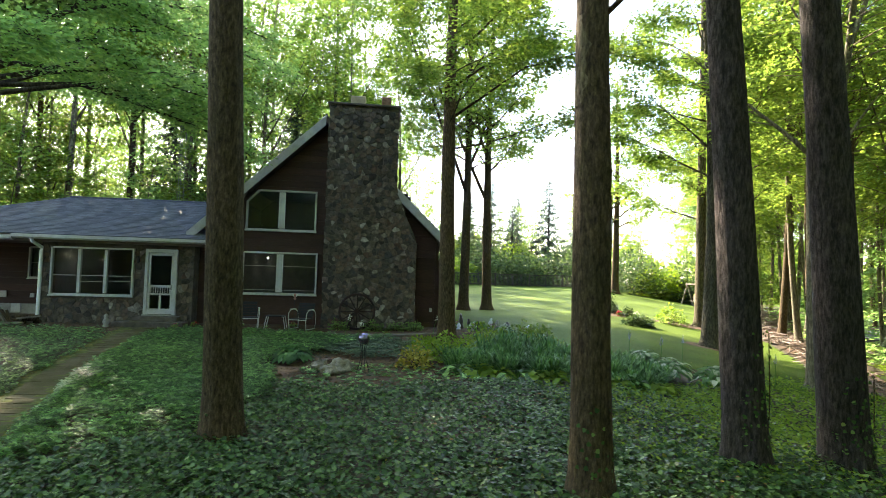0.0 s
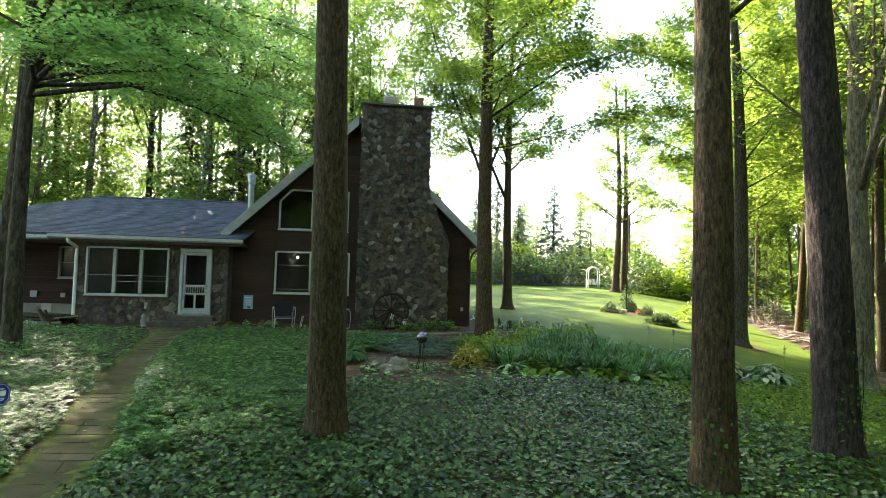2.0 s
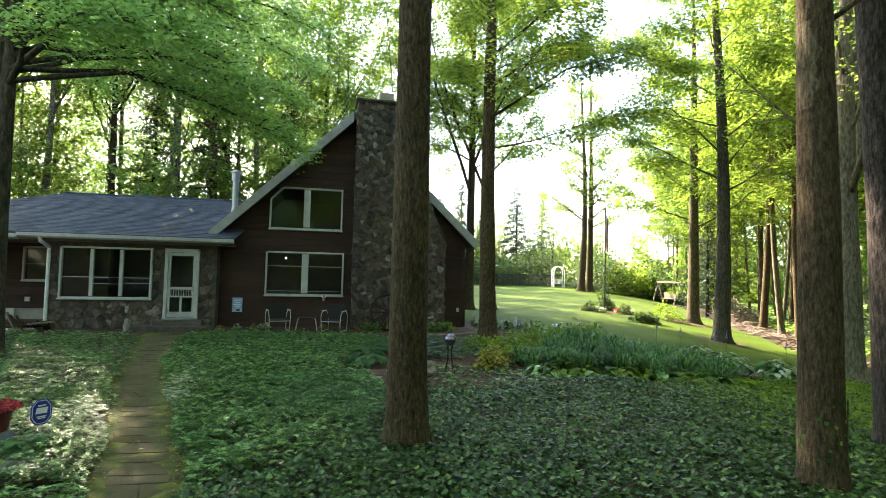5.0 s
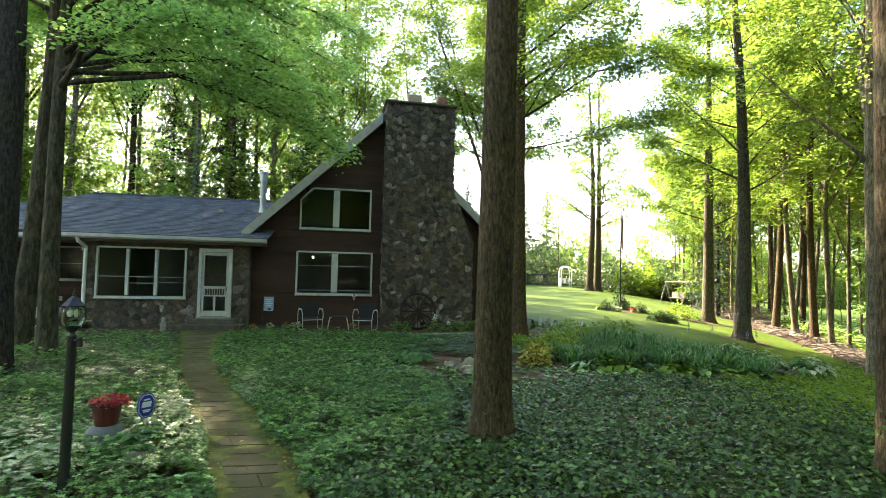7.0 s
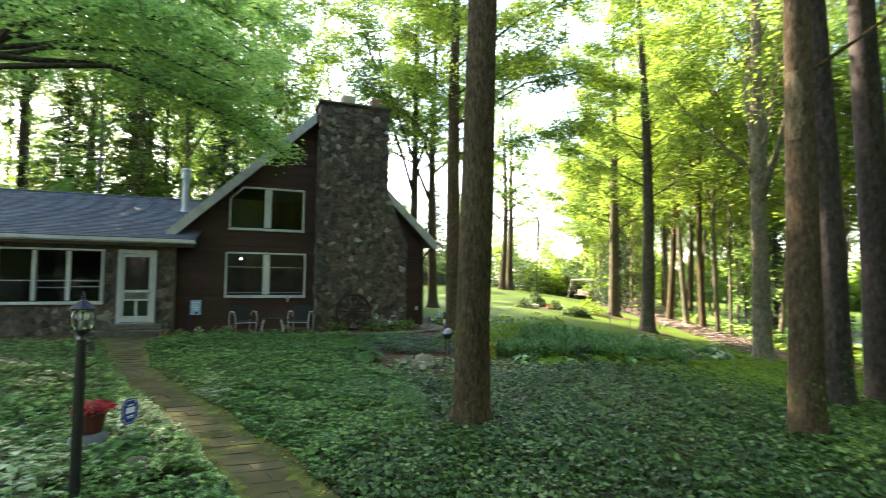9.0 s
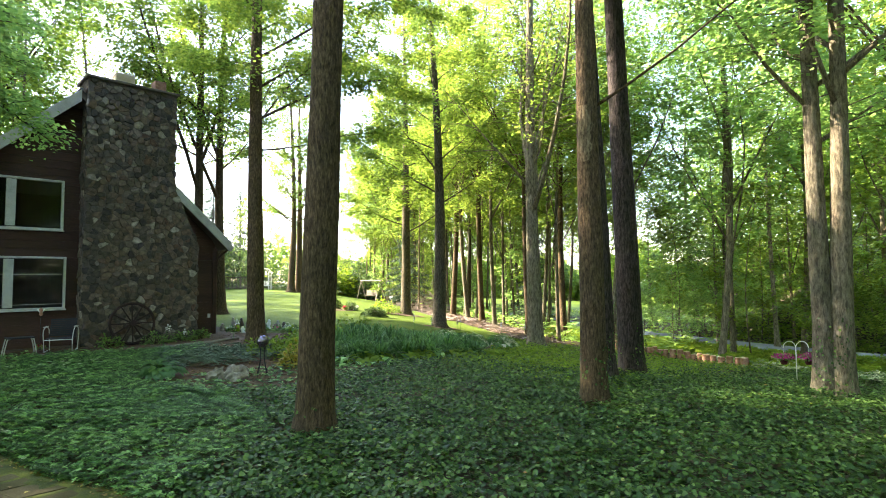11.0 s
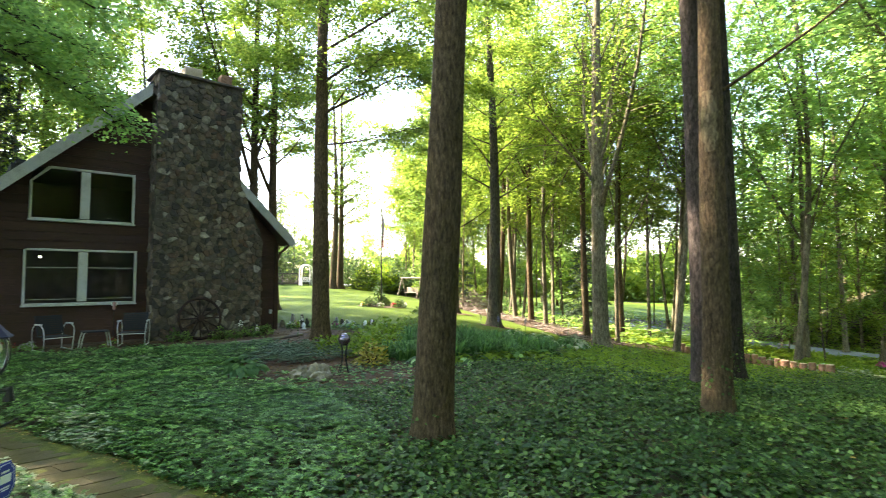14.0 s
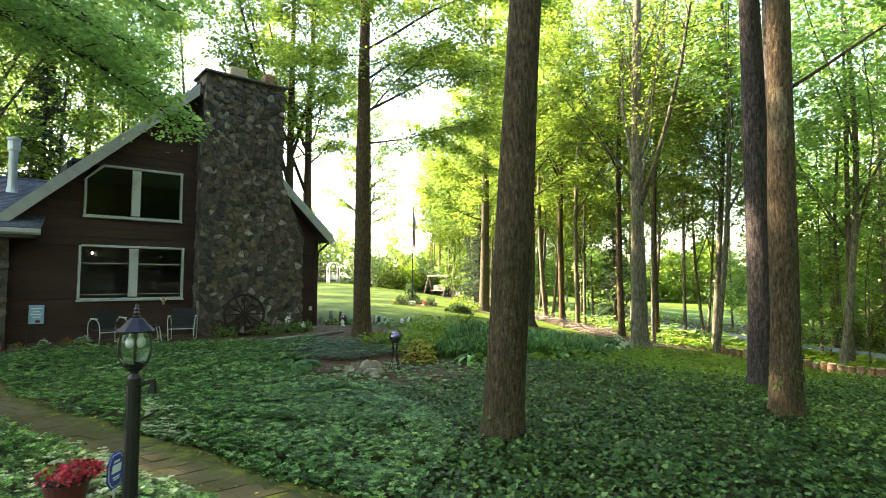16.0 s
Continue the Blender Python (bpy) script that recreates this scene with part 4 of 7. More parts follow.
tree("maple_tree", "shaggy tree whose low limbs reach over the roof", 22, (-9.88, 13.9), BARK_OLD, LEAF_DARK,
     height=16, r0=0.2, first=7.4, reach=4.6, limbs=9, leaves=47000, size=0.1, sides=20, wiggle=0.06, rise=0.6, twigs=11, limb_r=0.3, lean=(-0.02, 0.07), spray=0.45, top=0.85, droop=0.16, flare=0.25,
     extra=[[(0, 0, 6.3), (0.55, 0.5, 8.2), (1.2, 0.6, 10.0), (2.2, 0.6, 11.6)], [(0, 0, 6.4), (1.1, 0.5, 6.95), (3.2, 0.6, 7.2), (5.2, 0.8, 6.6)],
            [(0, 0, 6.2), (2.4, -0.2, 6.5), (4.4, 0.3, 6.0), (6.2, 1.2, 5.2)], [(0, 0, 6.4), (2.0, -1.5, 7.0), (3.6, -2.2, 6.7), (5.0, -2.6, 6.0)], [(0, 0, 6.6), (2, 0.8, 7.4), (4.2, 1.6, 7.4), (6.0, 2.2, 7.0)],
            [(0, 0, 6.1), (1.3, -1.8, 6.4), (2.6, -3.0, 6.4), (3.8, -4.0, 6.0)], [(0, 0, 6.5), (2.2, 0.6, 6.7), (4.0, 1.2, 6.5), (5.6, 1.6, 5.8)], [(0, 0, 6.9), (2.0, -1.0, 7.8), (3.8, -1.2, 8.0), (5.2, -1.0, 7.5)],
            [(0, 0, 7.2), (2.4, 0.0, 8.6), (4.6, 0.6, 9.0), (6.6, 1.0, 8.4)], [(0, 0, 7.5), (2.2, 2.2, 9.0), (4.4, 3.8, 9.4), (6.4, 4.6, 8.8)], [(0, 0, 8.0), (2.0, -1.2, 9.6), (3.8, -1.6, 10.2), (5.6, -1.6, 9.8)],
            # three limbs added in the sun's way to shade the ground cover
            [(0, 0, 7.0), (-0.6, 1.8, 8.0), (-0.8, 3.4, 8.6), (-0.6, 5.0, 8.6)], [(0, 0, 6.8), (0.3, 1.8, 7.6), (0.0, 3.6, 8.0), (-0.4, 5.4, 7.9)], [(0, 0, 7.2), (-1.2, 1.6, 8.4), (-2.0, 3.2, 9.0), (-2.4, 4.8, 9.0)]])
tree("maple_tree", "smooth dim leaning trunk beside the shaggy tree", 27, (-10.95, 15.0), BARK_OLD, LEAF_DARK,
     height=17, r0=0.24, first=7.5, reach=5.0, limbs=16, leaves=26000, size=0.14, sides=20, wiggle=0.1, lean=(0.03, 0), flare=0.25)
tree("pine_tree", "thick dark pine with scaly bark in the ground cover", 23, (-9.9, 11.85), BARK_PINE, LEAF_DARK,
     height=19, r0=0.34, first=9.5, reach=4.0, limbs=14, leaves=8000, size=0.16, sides=24, wiggle=0.05, flare=0.25)
for s_, p in ((24, (20.5, 47.0)), (25, (21.5, 47.3))):
    tree("maple_tree", "slender twin trees on the far lawn", s_, p, BARK_OAK, LEAF, "twin trees", height=20, r0=0.34, first=6.0, reach=4.4, limbs=18, leaves=7000, size=0.2, sides=10, rise=0.9, twigs=6, spray=0.5)

# patch of sun on the trunk, painted as a paler bark shell
SUNLIT_BARK = bark("sunlit_bark", (0.06, 0.045, 0.028), (0.15, 0.118, 0.078), (0.25, 0.205, 0.14), 26.0)
V, F = [], []
for i in range(15):
    h = 3.95 + 0.066 * i
    r = 0.205 * (1 - 0.82 * h / 21) * 1.025
    half = 0.75 * math.sin(math.pi * (i + 0.4) / 15.2) ** 0.35 + 0.12 * math.sin(i * 2.3) + 0.1 * math.sin(i * 5.1)
    for k in range(7):
        a = radians(188) + half * (k - 3) / 3 + 0.08 * math.sin(i * 0.9)
        V.append((2.12 - 0.012 * h + r * math.cos(a), 5.15 + r * math.sin(a), h))
for i in range(14):
    for k in range(6):
        F.append((i * 7 + k, i * 7 + k + 1, i * 7 + k + 8, i * 7 + k + 7))
for o in list(bpy.data.objects):
    if o.get("label", "").startswith("tall tree with a pale bark scar"):
        sc = part("bark_scar", Geo().add(V, F), SUNLIT_BARK, o, "sunlight on bark put into a paler colour")
        sc.location = (-2.12, -5.15, 0)

# the forked tree: two stems from one foot
t1, b1, lv1 = grow(16, height=17, r0=0.2, first=5.0, reach=4.5, limbs=18, leaves=14000, size=0.12, sides=18, wiggle=0.02, rise=0.9, lean=(0.0, 0.006))
t2, b2, lv2 = grow(26, height=16, r0=0.21, first=5.0, reach=4.5, limbs=18, leaves=14000, size=0.12, sides=18, wiggle=0.02, rise=0.9, lean=(0.005, -0.02))
fork = thing("beech_tree", "grey double-stemmed beech standing in the ground cover", "tree", at=(7.1, 2.74, gzf(7.1, 2.74)))
for dx, t_, b_, lv in ((-0.12, t1, b1, lv1), (0.12, t2, b2, lv2)):
    for name, me, mm in (("trunk", t_.mesh("trunk", smooth=True), BARK_GREY), ("branchwork", b_.mesh("branchwork", smooth=True), BARK_GREY), ("crown", leaf_mesh("crown", *lv), LEAF_DARK)):
        part(name, me, mm, fork).location = (0.25 * dx, -dx * 1.05, 0)


# ---------------------------------------------------------------- woods: a few kinds, each copied
def far_from(p, spots, gap):
    return all((p[0] - q[0]) ** 2 + (p[1] - q[1]) ** 2 > gap * gap for q in spots)


SPECS = ((20, 0.15, 7.2, 4.4, BARK_GREY, LEAF), (18, 0.1, 5.4, 3.8, BARK_GREY, LEAF), (22, 0.19, 8.0, 5.0, BARK_OAK, LEAF), (16, 0.08, 4.2, 3.4, BARK_GREY, LEAF), (21, 0.13, 6.4, 4.6, BARK_GREY, LEAF_DARK))
KINDS, FAR_KINDS, SAPLINGS = [], [], []
for i, (h, r, first, reach, mat_b, mat_l) in enumerate(SPECS):
    KINDS.append(tree("forest_tree", "slim tall tree in the woods with layered green leaves", 40 + i, (0, 0), mat_b, mat_l, "woodland trees", height=h, r0=r, first=first, reach=reach, limbs=18,
                      leaves=10000, size=0.13, cheap=True, sides=8, spray=0.45, rise=0.9, droop=0.17, leaders=2, twigs=5, twig_sides=3, limb_r=0.2, wiggle=0.4))
    FAR_KINDS.append(tree("forest_tree", "tall leafy tree deep in the woods", 50 + i, (0, 0), mat_b, mat_l, "woodland trees", height=h, r0=r, first=first * 0.8, reach=reach, limbs=13,
                          leaves=3600, size=0.24, cheap=True, limb_sides=4, sides=6, spray=0.9, rise=1.2, droop=0.15, leaders=2, twigs=4, twig_sides=0, limb_r=0.2))
for i in range(3):
    SAPLINGS.append(tree("sapling", "young leafy tree under the tall trees", 60 + i, (0, 0), BARK_GREY, (LEAF, LEAF_DARK, LEAF)[i], "woodland saplings", height=5.5 + i, r0=0.035, first=0.7, reach=2.0,
                         limbs=16, leaves=2300, size=0.125, cheap=True, limb_sides=3, sides=5, spray=0.36, rise=0.5, twigs=3, twig_sides=0))


def edge_x(y):
    """Where the woods begin to the right of the lawn."""
    return float(np.interp(y, (-20, 3, 10, 15, 20, 30, 45, 60), (12, 14.5, 14.5, 14.2, 17.5, 22.5, 30.0, 36.0)))


rng = random.Random(21)
spots = [(12.3, 18.8), (16.3, 25.7), (11.3, 12.6), (7.1, 2.65)]
plan = []


def plant(kinds, n, gap, pick, group):
    tries = 0
    while n and tries < 6000:
        tries += 1
        p = pick()
        if p and far_from(p, spots, gap):
            spots.append(p)
            plan.append((rng.choice(kinds), p, rng.uniform(0, 360), rng.uniform(0.85, 1.15)))
            n -= 1


def right_woods():
    y = rng.uniform(9, 62)
    x = edge_x(y) + 0.8 + rng.random() ** 1.6 * 26
    return (x, y) if abs(x - road_x(y)) > 3 else None


def right_edge():
    y = rng.uniform(10, 44)
    return (edge_x(y) + rng.uniform(0.3, 5.0), y)


def back_woods():
    x, y = rng.uniform(-42, 8), rng.uniform(31, 62)
    return (x, y) if x < -8 else None


def road_woods():
    x, y = rng.uniform(16, 62), rng.uniform(-22, 22)
    return (x, y) if abs(x - road_x(y)) > 3.2 and (x > 20 or y < -6) else None


def left_woods():
    x, y = rng.uniform(-44, -15.5), rng.uniform(-6, 32)
    return (x, y) if x < -20 or y < 15 else None


# spots behind the viewpoint, for unseen trees that hold back sky light
def unseen_rear():
    return (rng.uniform(-30, 30), rng.uniform(-30, -7))


plant(KINDS, 25, 1.4, right_edge, "")
plant([KINDS[1], KINDS[3]], 13, 1.4, lambda: (lambda y: (edge_x(y) + rng.uniform(2.0, 11.0), y))(rng.uniform(9, 34)), "")
plant(FAR_KINDS, 22, 2.8, right_woods, "")
plant([KINDS[1], KINDS[3], KINDS[0]], 12, 2.0, lambda: (lambda y: (edge_x(y) + rng.uniform(-0.5, 4.0), y))(rng.uniform(28, 52)), "")
# unseen trees behind the viewpoint, added to darken house front and ivy
plant(FAR_KINDS, 22, 2.3, lambda: (rng.uniform(-22, 22), rng.uniform(-15, -3.5)), "")
plant(KINDS, 11, 2.8, lambda: (rng.uniform(-22, -4), rng.uniform(30, 38)), "")
giant_from = len(plan)
plant([KINDS[0], KINDS[2], KINDS[4]], 8, 2.2, lambda: (rng.uniform(-20, -6.5), rng.uniform(29.5, 37)), "")
for i in range(giant_from, len(plan)):
    plan[i] = (*plan[i][:3], rng.uniform(1.15, 1.3))
plant(FAR_KINDS, 20, 3.2, back_woods, "")
giant_from = len(plan)
plant(KINDS, 9, 2.6, lambda: (rng.uniform(-11, 7), rng.uniform(62, 76)), "")
for i in range(giant_from, len(plan)):
    plan[i] = (*plan[i][:3], rng.uniform(1.1, 1.3))
plant(FAR_KINDS, 27, 2.6, road_woods, "")
plant(FAR_KINDS, 15, 3.2, left_woods, "")
plant(KINDS, 8, 2.6, lambda: (rng.uniform(17, 26), rng.uniform(-6, 12)), "")
plant(FAR_KINDS, 14, 2.8, unseen_rear, "")
giant_from = len(plan)
plant([KINDS[0], KINDS[2], KINDS[4]], 4, 2.4, lambda: (lambda x, y: (x, y) if abs(x - road_x(y)) > 3.2 else None)(rng.uniform(22, 36), rng.uniform(-5, 13)), "")
for i in range(giant_from, len(plan)):
    plan[i] = (*plan[i][:3], rng.uniform(1.1, 1.35))
spots = spots[:4]
plant(SAPLINGS, 8, 1.3, lambda: (lambda y: (edge_x(y) + rng.uniform(-0.2, 1.6), y))(rng.uniform(28, 50)), "")
plant(SAPLINGS, 8, 1.5, lambda: (lambda y: (edge_x(y) + 5.0 + rng.random() * 14, y))(rng.uniform(8, 60)), "")
plant(SAPLINGS, 18, 2.0, lambda: (rng.uniform(-40, 3), rng.uniform(31, 48)), "")
plant(SAPLINGS, 36, 1.6, road_woods, "")
plant(SAPLINGS, 14, 2.0, left_woods, "")
tall_from = len(plan)
plant(SAPLINGS, 16, 2.2, lambda: (rng.uniform(-34, 2), rng.uniform(39, 50)), "")
plant(SAPLINGS, 13, 2.0, lambda: (rng.uniform(-27, 1.5), rng.uniform(28.5, 36)), "")
plant(SAPLINGS, 3, 1.6, lambda: (lambda y: (edge_x(y) + 4.0 + rng.random() * 16, y))(rng.uniform(6, 50)), "")
plant(SAPLINGS, 14, 2.0, lambda: (lambda x, y: (x, y) if abs(x - road_x(y)) > 3.5 else None)(rng.uniform(25, 58), rng.uniform(-16, 22)), "")
# unseen saplings closing the same rear side against the sky
plant(SAPLINGS, 44, 1.5, lambda: (rng.uniform(-22, 22), rng.uniform(-14, -4.5)), "")
for i in range(tall_from, len(plan)):
    plan[i] = (*plan[i][:3], rng.uniform(1.3, 1.6))
for i in range(20):
    plan.append((FAR_KINDS[i % 5], (-3 + i * 2.3 + rng.uniform(-0.8, 0.8), rng.uniform(63, 74)), rng.uniform(0, 360), rng.uniform(0.45, 0.7)))
plan += [(KINDS[0], (-18.8, 30.2), 40, 0.8), (KINDS[4], (-21.5, 31.5), 200, 0.8)]
# trees close behind the house, young growth behind the wing and on the bank beyond the road
plan += [(KINDS[0], (-6.5, 32.0), 15, 1.1), (KINDS[2], (-3.6, 33.6), 130, 1.05), (KINDS[4], (-1.2, 36.5), 70, 1.0), (KINDS[1], (-5.0, 36.8), 250, 1.2), (KINDS[3], (-2.6, 30.8), 310, 1.15), (KINDS[1], (0.4, 33.0), 200, 1.1)]
side = random.Random(99)
plan += [(SAPLINGS[side.choice((0, 1, 1))], (side.uniform(-24, -6), side.uniform(28.6, 34)), side.uniform(0, 360), side.uniform(1.0, 1.4)) for i in range(30)]
plan += [(SAPLINGS[i % 3], (side.uniform(19.5, 25.0), side.uniform(0, 14)), side.uniform(0, 360), side.uniform(0.7, 1.1)) for i in range(5)]
plan += [(SAPLINGS[i % 3], (side.uniform(32.5, 41.0), side.uniform(-2, 16)), side.uniform(0, 360), side.uniform(1.0, 1.4)) for i in range(8)]
plan += [(FAR_KINDS[i % 5], (side.uniform(44, 72), -12 + i * 2.2 + side.uniform(-1.5, 1.5)), side.uniform(0, 360), side.uniform(0.9, 1.25)) for i in range(17)]
plan += [(SAPLINGS[(1, 1, 0)[i % 3]], (side.uniform(36, 50), -6 + i * 1.4), side.uniform(0, 360), side.uniform(1.3, 1.8)) for i in range(11)]
plan += [(KINDS[4], (31.0, 9.0), 20, 1.1), (KINDS[4], (34.5, 14.5), 140, 1.15), (KINDS[4], (33.0, 3.5), 250, 1.1)]
first_use = set()
for kind, (x, y), a, s in plan:
    m = pose(x, y, gzf(x, y) - 0.05, rng.uniform(-2, 2), rng.uniform(-2, 2), a)
    if 24 < y < 32.5 and abs((x - 17.7) - (y - 24.0) * 0.81) < (1.5 if kind in SAPLINGS else 0.8) and kind in first_use:
        continue  # open ground before the brush pile
    if kind in first_use:
        c = copy_thing(kind, m)
        c.scale = (s, s, s)
    else:
        first_use.add(kind)
        kind.matrix_basis = m
        kind.scale = (s, s, s)


# conifers
def conifer(seed, height, r0, reach, leaves):
    rng = np.random.default_rng(seed)
    trunk, branch = Geo(), Geo()
    trunk.tube([(0, 0, -0.3), (0, 0, height * 0.5), (0, 0, height)], [r0, r0 * 0.6, 0.02], 8)
    P = []
    n = int(height * 5)
    for i in range(n):
        u = i / n
        h = height * (0.1 + 0.88 * u)
        ln = reach * (1 - u) ** 0.8 * rng.uniform(0.7, 1.1) + 0.2
        a = i * 2.4 + rng.uniform(-0.3, 0.3)
        e = np.array([math.cos(a) * ln, math.sin(a) * ln, h - 0.22 * ln])
        branch.tube([(0, 0, h), e * [0.5, 0.5, 0] + [0, 0, h - 0.05 * ln], e], [0.03, 0.02, 0.008], 4)
        k = max(6, int(leaves / n * ln / reach * 1.8))
        w = rng.random((k, 1)) ** 0.7
        q = np.array([0, 0, h]) * (1 - w) + e * w
        P.append(q + rng.normal(0, 1, (k, 3)) * [0.2, 0.2, 0.08] - [0, 0, 0.1])
    P = np.concatenate(P)
    D = unit(rng, len(P)) * [1, 1, 0.4] - [0, 0, 0.35]
    L = rng.uniform(0.2, 0.4, len(P))
    return trunk, branch, (P, D, unit(rng, len(P)) + [0, 0, 0.8], L, L * 0.14)


trunk, branch, lv = conifer(3, 13, 0.2, 2.8, 7000)
spruce = thing("spruce_tree", "dark blue-green spruce behind the house", "tree", "conifers", (-9.5, 33, gzf(-9.5, 33)))
part("trunk", trunk, BARK_PINE, spruce)
part("branchwork", branch, BARK_PINE, spruce)
part("crown", leaf_mesh("crown", *lv), NEEDLE, spruce)
for x, y, s, a in ((-5.2, 31.5, 0.9, 40), (-13.0, 34.5, 1.0, 90), (14.0, 68, 1.05, 10), (18.5, 72, 0.95, 70), (22.0, 69, 1.1, 130), (11.0, 67, 0.9, 200), (26.5, 71, 1.05, 260), (16.3, 66, 0.8, 310), (23.0, 33.0, 0.7, 20), (25.0, 22.0, 0.6, 75)):
    c = copy_thing(spruce, pose(x, y, gzf(x, y), 0, 0, a))
    c.scale = (s, s, s)


# shrubs: leafy mounds on short stems
def shrub(name, label, at, size, count, leafsize, material, category="shrub", group="", seed=1, up=1.0, width=0.36):
    rng = np.random.default_rng(seed)
    s = thing(name, label, category, group, (at[0], at[1], gzf(*at)))
    g = Geo()
    for i in range(7):
        a = i * 0.9
        e = np.array([math.cos(a) * size[0] * 0.6, math.sin(a) * size[1] * 0.6, size[2] * 0.75])
        g.tube([(0, 0, -0.05), e * 0.55, e], [0.012, 0.009, 0.004], 5)
    part("stem_clump", g, BARK_OAK, s)
    d = unit(rng, count)
    d[:, 2] = np.abs(d[:, 2])
    lump = 1 + 0.22 * np.sin(d[:, 0] * 5 + seed) * np.cos(d[:, 1] * 4 + d[:, 2] * 6)
    r = (rng.random(count) ** 0.3 * lump)[:, None]
    P = d * r * np.array(size)
    D = d * [1, 1, 0.3] + unit(rng, count) * 0.6
    N = d + [0, 0, up]
    L = leafsize * rng.uniform(0.7, 1.3, count)
    part("foliage", leaf_mesh("foliage", P, D, N, L, L * width), material, s)
    return s


for i, (x, y, s) in enumerate(((8, 57, 2.4), (12.5, 58, 3.4), (16, 57.5, 2.8), (24.5, 50.5, 3.2), (27, 49, 2.6), (29.5, 47.5, 2.2), (5, 57, 2.6), (31.5, 52, 3.6), (1, 56, 3.0), (21, 59, 4.0), (27, 58, 4.4), (9.5, 62, 4.5), (16, 64, 4.0))):
    shrub("shrub", "tall rounded sunlit shrub at the end of the lawn", (x, y), (s, s, s * 1.15), 2600, 0.3, HAZY if i % 4 else LIME, group="far shrubs", seed=i)

for i, (x, y, r, h) in enumerate(((2.5, 69, 3.0, 7.0), (6.5, 72, 3.2, 8.5), (10.0, 69, 2.8, 6.0), (13.5, 74, 3.4, 8.0), (17.0, 71, 3.0, 5.5), (21.0, 75, 3.6, 7.0), (25.5, 73, 3.4, 6.5))):
    shrub("tall_shrub", "tall hazy green growth beyond the fence", (x, y), (r, r, h), 3600, 0.32, HAZY, group="growth beyond the fence", seed=120 + i)

# wooded skyline all round the place; its rear is unseen, dark to dim reflections
rng_u = np.random.default_rng(32)
n = 58000
a = rng_u.uniform(0, 6.283, n)
a[:24000] = rng_u.uniform(-0.75, 1.02, 24000)
d = rng_u.uniform(1.0, 1.22, n)
x, y = 5 + 86 * d * np.cos(a), 20 + np.where(np.sin(a) > 0, 72, 50) * d * np.sin(a)
top = np.where((np.sin(a) > 0) & (np.abs(a - 1.5) < 0.45), 8.0, np.where(np.abs(a - 0.13) < 0.9, 11.0, 14.0)) * (0.75 + 0.2 * np.sin(a * 23) + 0.12 * np.sin(a * 61 + 1))
P = np.stack((x, y, gz(x, y) + top * rng_u.random(n) ** 0.8), -1)
L = rng_u.uniform(0.6, 1.3, n)
D, N = unit(rng_u, n) * [1, 1, 0.5], unit(rng_u, n) * 0.8 + [0, 0, 0.6]
for k, m, words in ((np.sin(a) > -0.15, LEAF, "hazy skyline of leafy woods around the garden"), (np.sin(a) <= -0.15, NEEDLE, "unseen dark woods added behind the viewpoint to dim reflections")):
    tagged(part("far_woods", leaf_mesh("far_woods", P[k], D[k], N[k], L[k], L[k] * 0.42, cheap=True), m), words, "woods", kind="stuff")

# low green plants under the woods
rng_u = np.random.default_rng(31)
n = 52000
x, y = rng_u.uniform(12, 54, n), rng_u.uniform(-16, 45, n)
x[9000:14000], y[9000:14000] = rng_u.uniform(-24, 24, 5000), rng_u.uniform(-24, -2.5, 5000)
x[:9000], y[:9000] = rng_u.uniform(31, 50, 9000), rng_u.uniform(-14, 16, 9000)
x[-19000:], y[-19000:] = rng_u.uniform(31, 46, 19000), rng_u.uniform(-6, 14, 19000)
keep = ((y < -2.4) | (x > np.interp(y, (-14, 0, 8, 10, 15, 20, 30, 45), (9, 12.5, 14.8, 15, 15.5, 19, 24.5, 32)))) & (np.abs(x - road_x(y)) > 2.4) & (rng_u.random(n) < 0.5 + 0.5 * np.sin(x * 0.8) * np.sin(y * 0.6 + x * 0.3))
x, y = x[keep], y[keep]
a = rng_u.uniform(0, 6.283, len(x))
P = np.stack((x, y, gz(x, y) + rng_u.uniform(0.02, 0.45, len(x)) ** 1.5), -1)
L = rng_u.uniform(0.14, 0.34, len(x))
tagged(part("undergrowth", leaf_mesh("undergrowth", P, np.stack((np.cos(a), np.sin(a), rng_u.normal(0.1, 0.4, len(x))), -1), unit(rng_u, len(x)) * 0.6 + [0, 0, 1], L, L * 0.34), LEAF),
       "low leafy undergrowth on the woodland floor", "undergrowth", kind="stuff")


# ---------------------------------------------------------------- ground cover
PATH = [(-7.4, 18.5), (-7.4, 17.0), (-7.05, 15.0), (-6.65, 13.0), (-5.85, 10.2), (-5.52, 9.4), (-5.2, 8.2), (-4.79, 7.0), (-4.54, 6.0), (-4.48, 5.3), (-4.45, 4.0), (-4.4, 2.5), (-4.4, -3.0)]
PATH_A = np.array(PATH)


def path_x(y):
    return np.interp(y, PATH_A[::-1, 1], PATH_A[::-1, 0])


def path_half(y):
    return np.interp(y, (0, 8, 14, 16.5, 18.5), (0.36, 0.34, 0.32, 0.42, 0.75))


def cover_line(x, y):
    """Positive on the spurge side of the line between spurge and ivy."""
    return np.interp(x, (-4.2, -3.9, -3.1, -2.3, -1.9, -1.7), (5.6, 6.1, 6.75, 7.3, 9.0, 10.6)) - y


def scatter(rng, x0, x1, y0, y1, per_m2):
    n = int((x1 - x0) * (y1 - y0) * per_m2)
    return rng.uniform(x0, x1, n), rng.uniform(y0, y1, n)


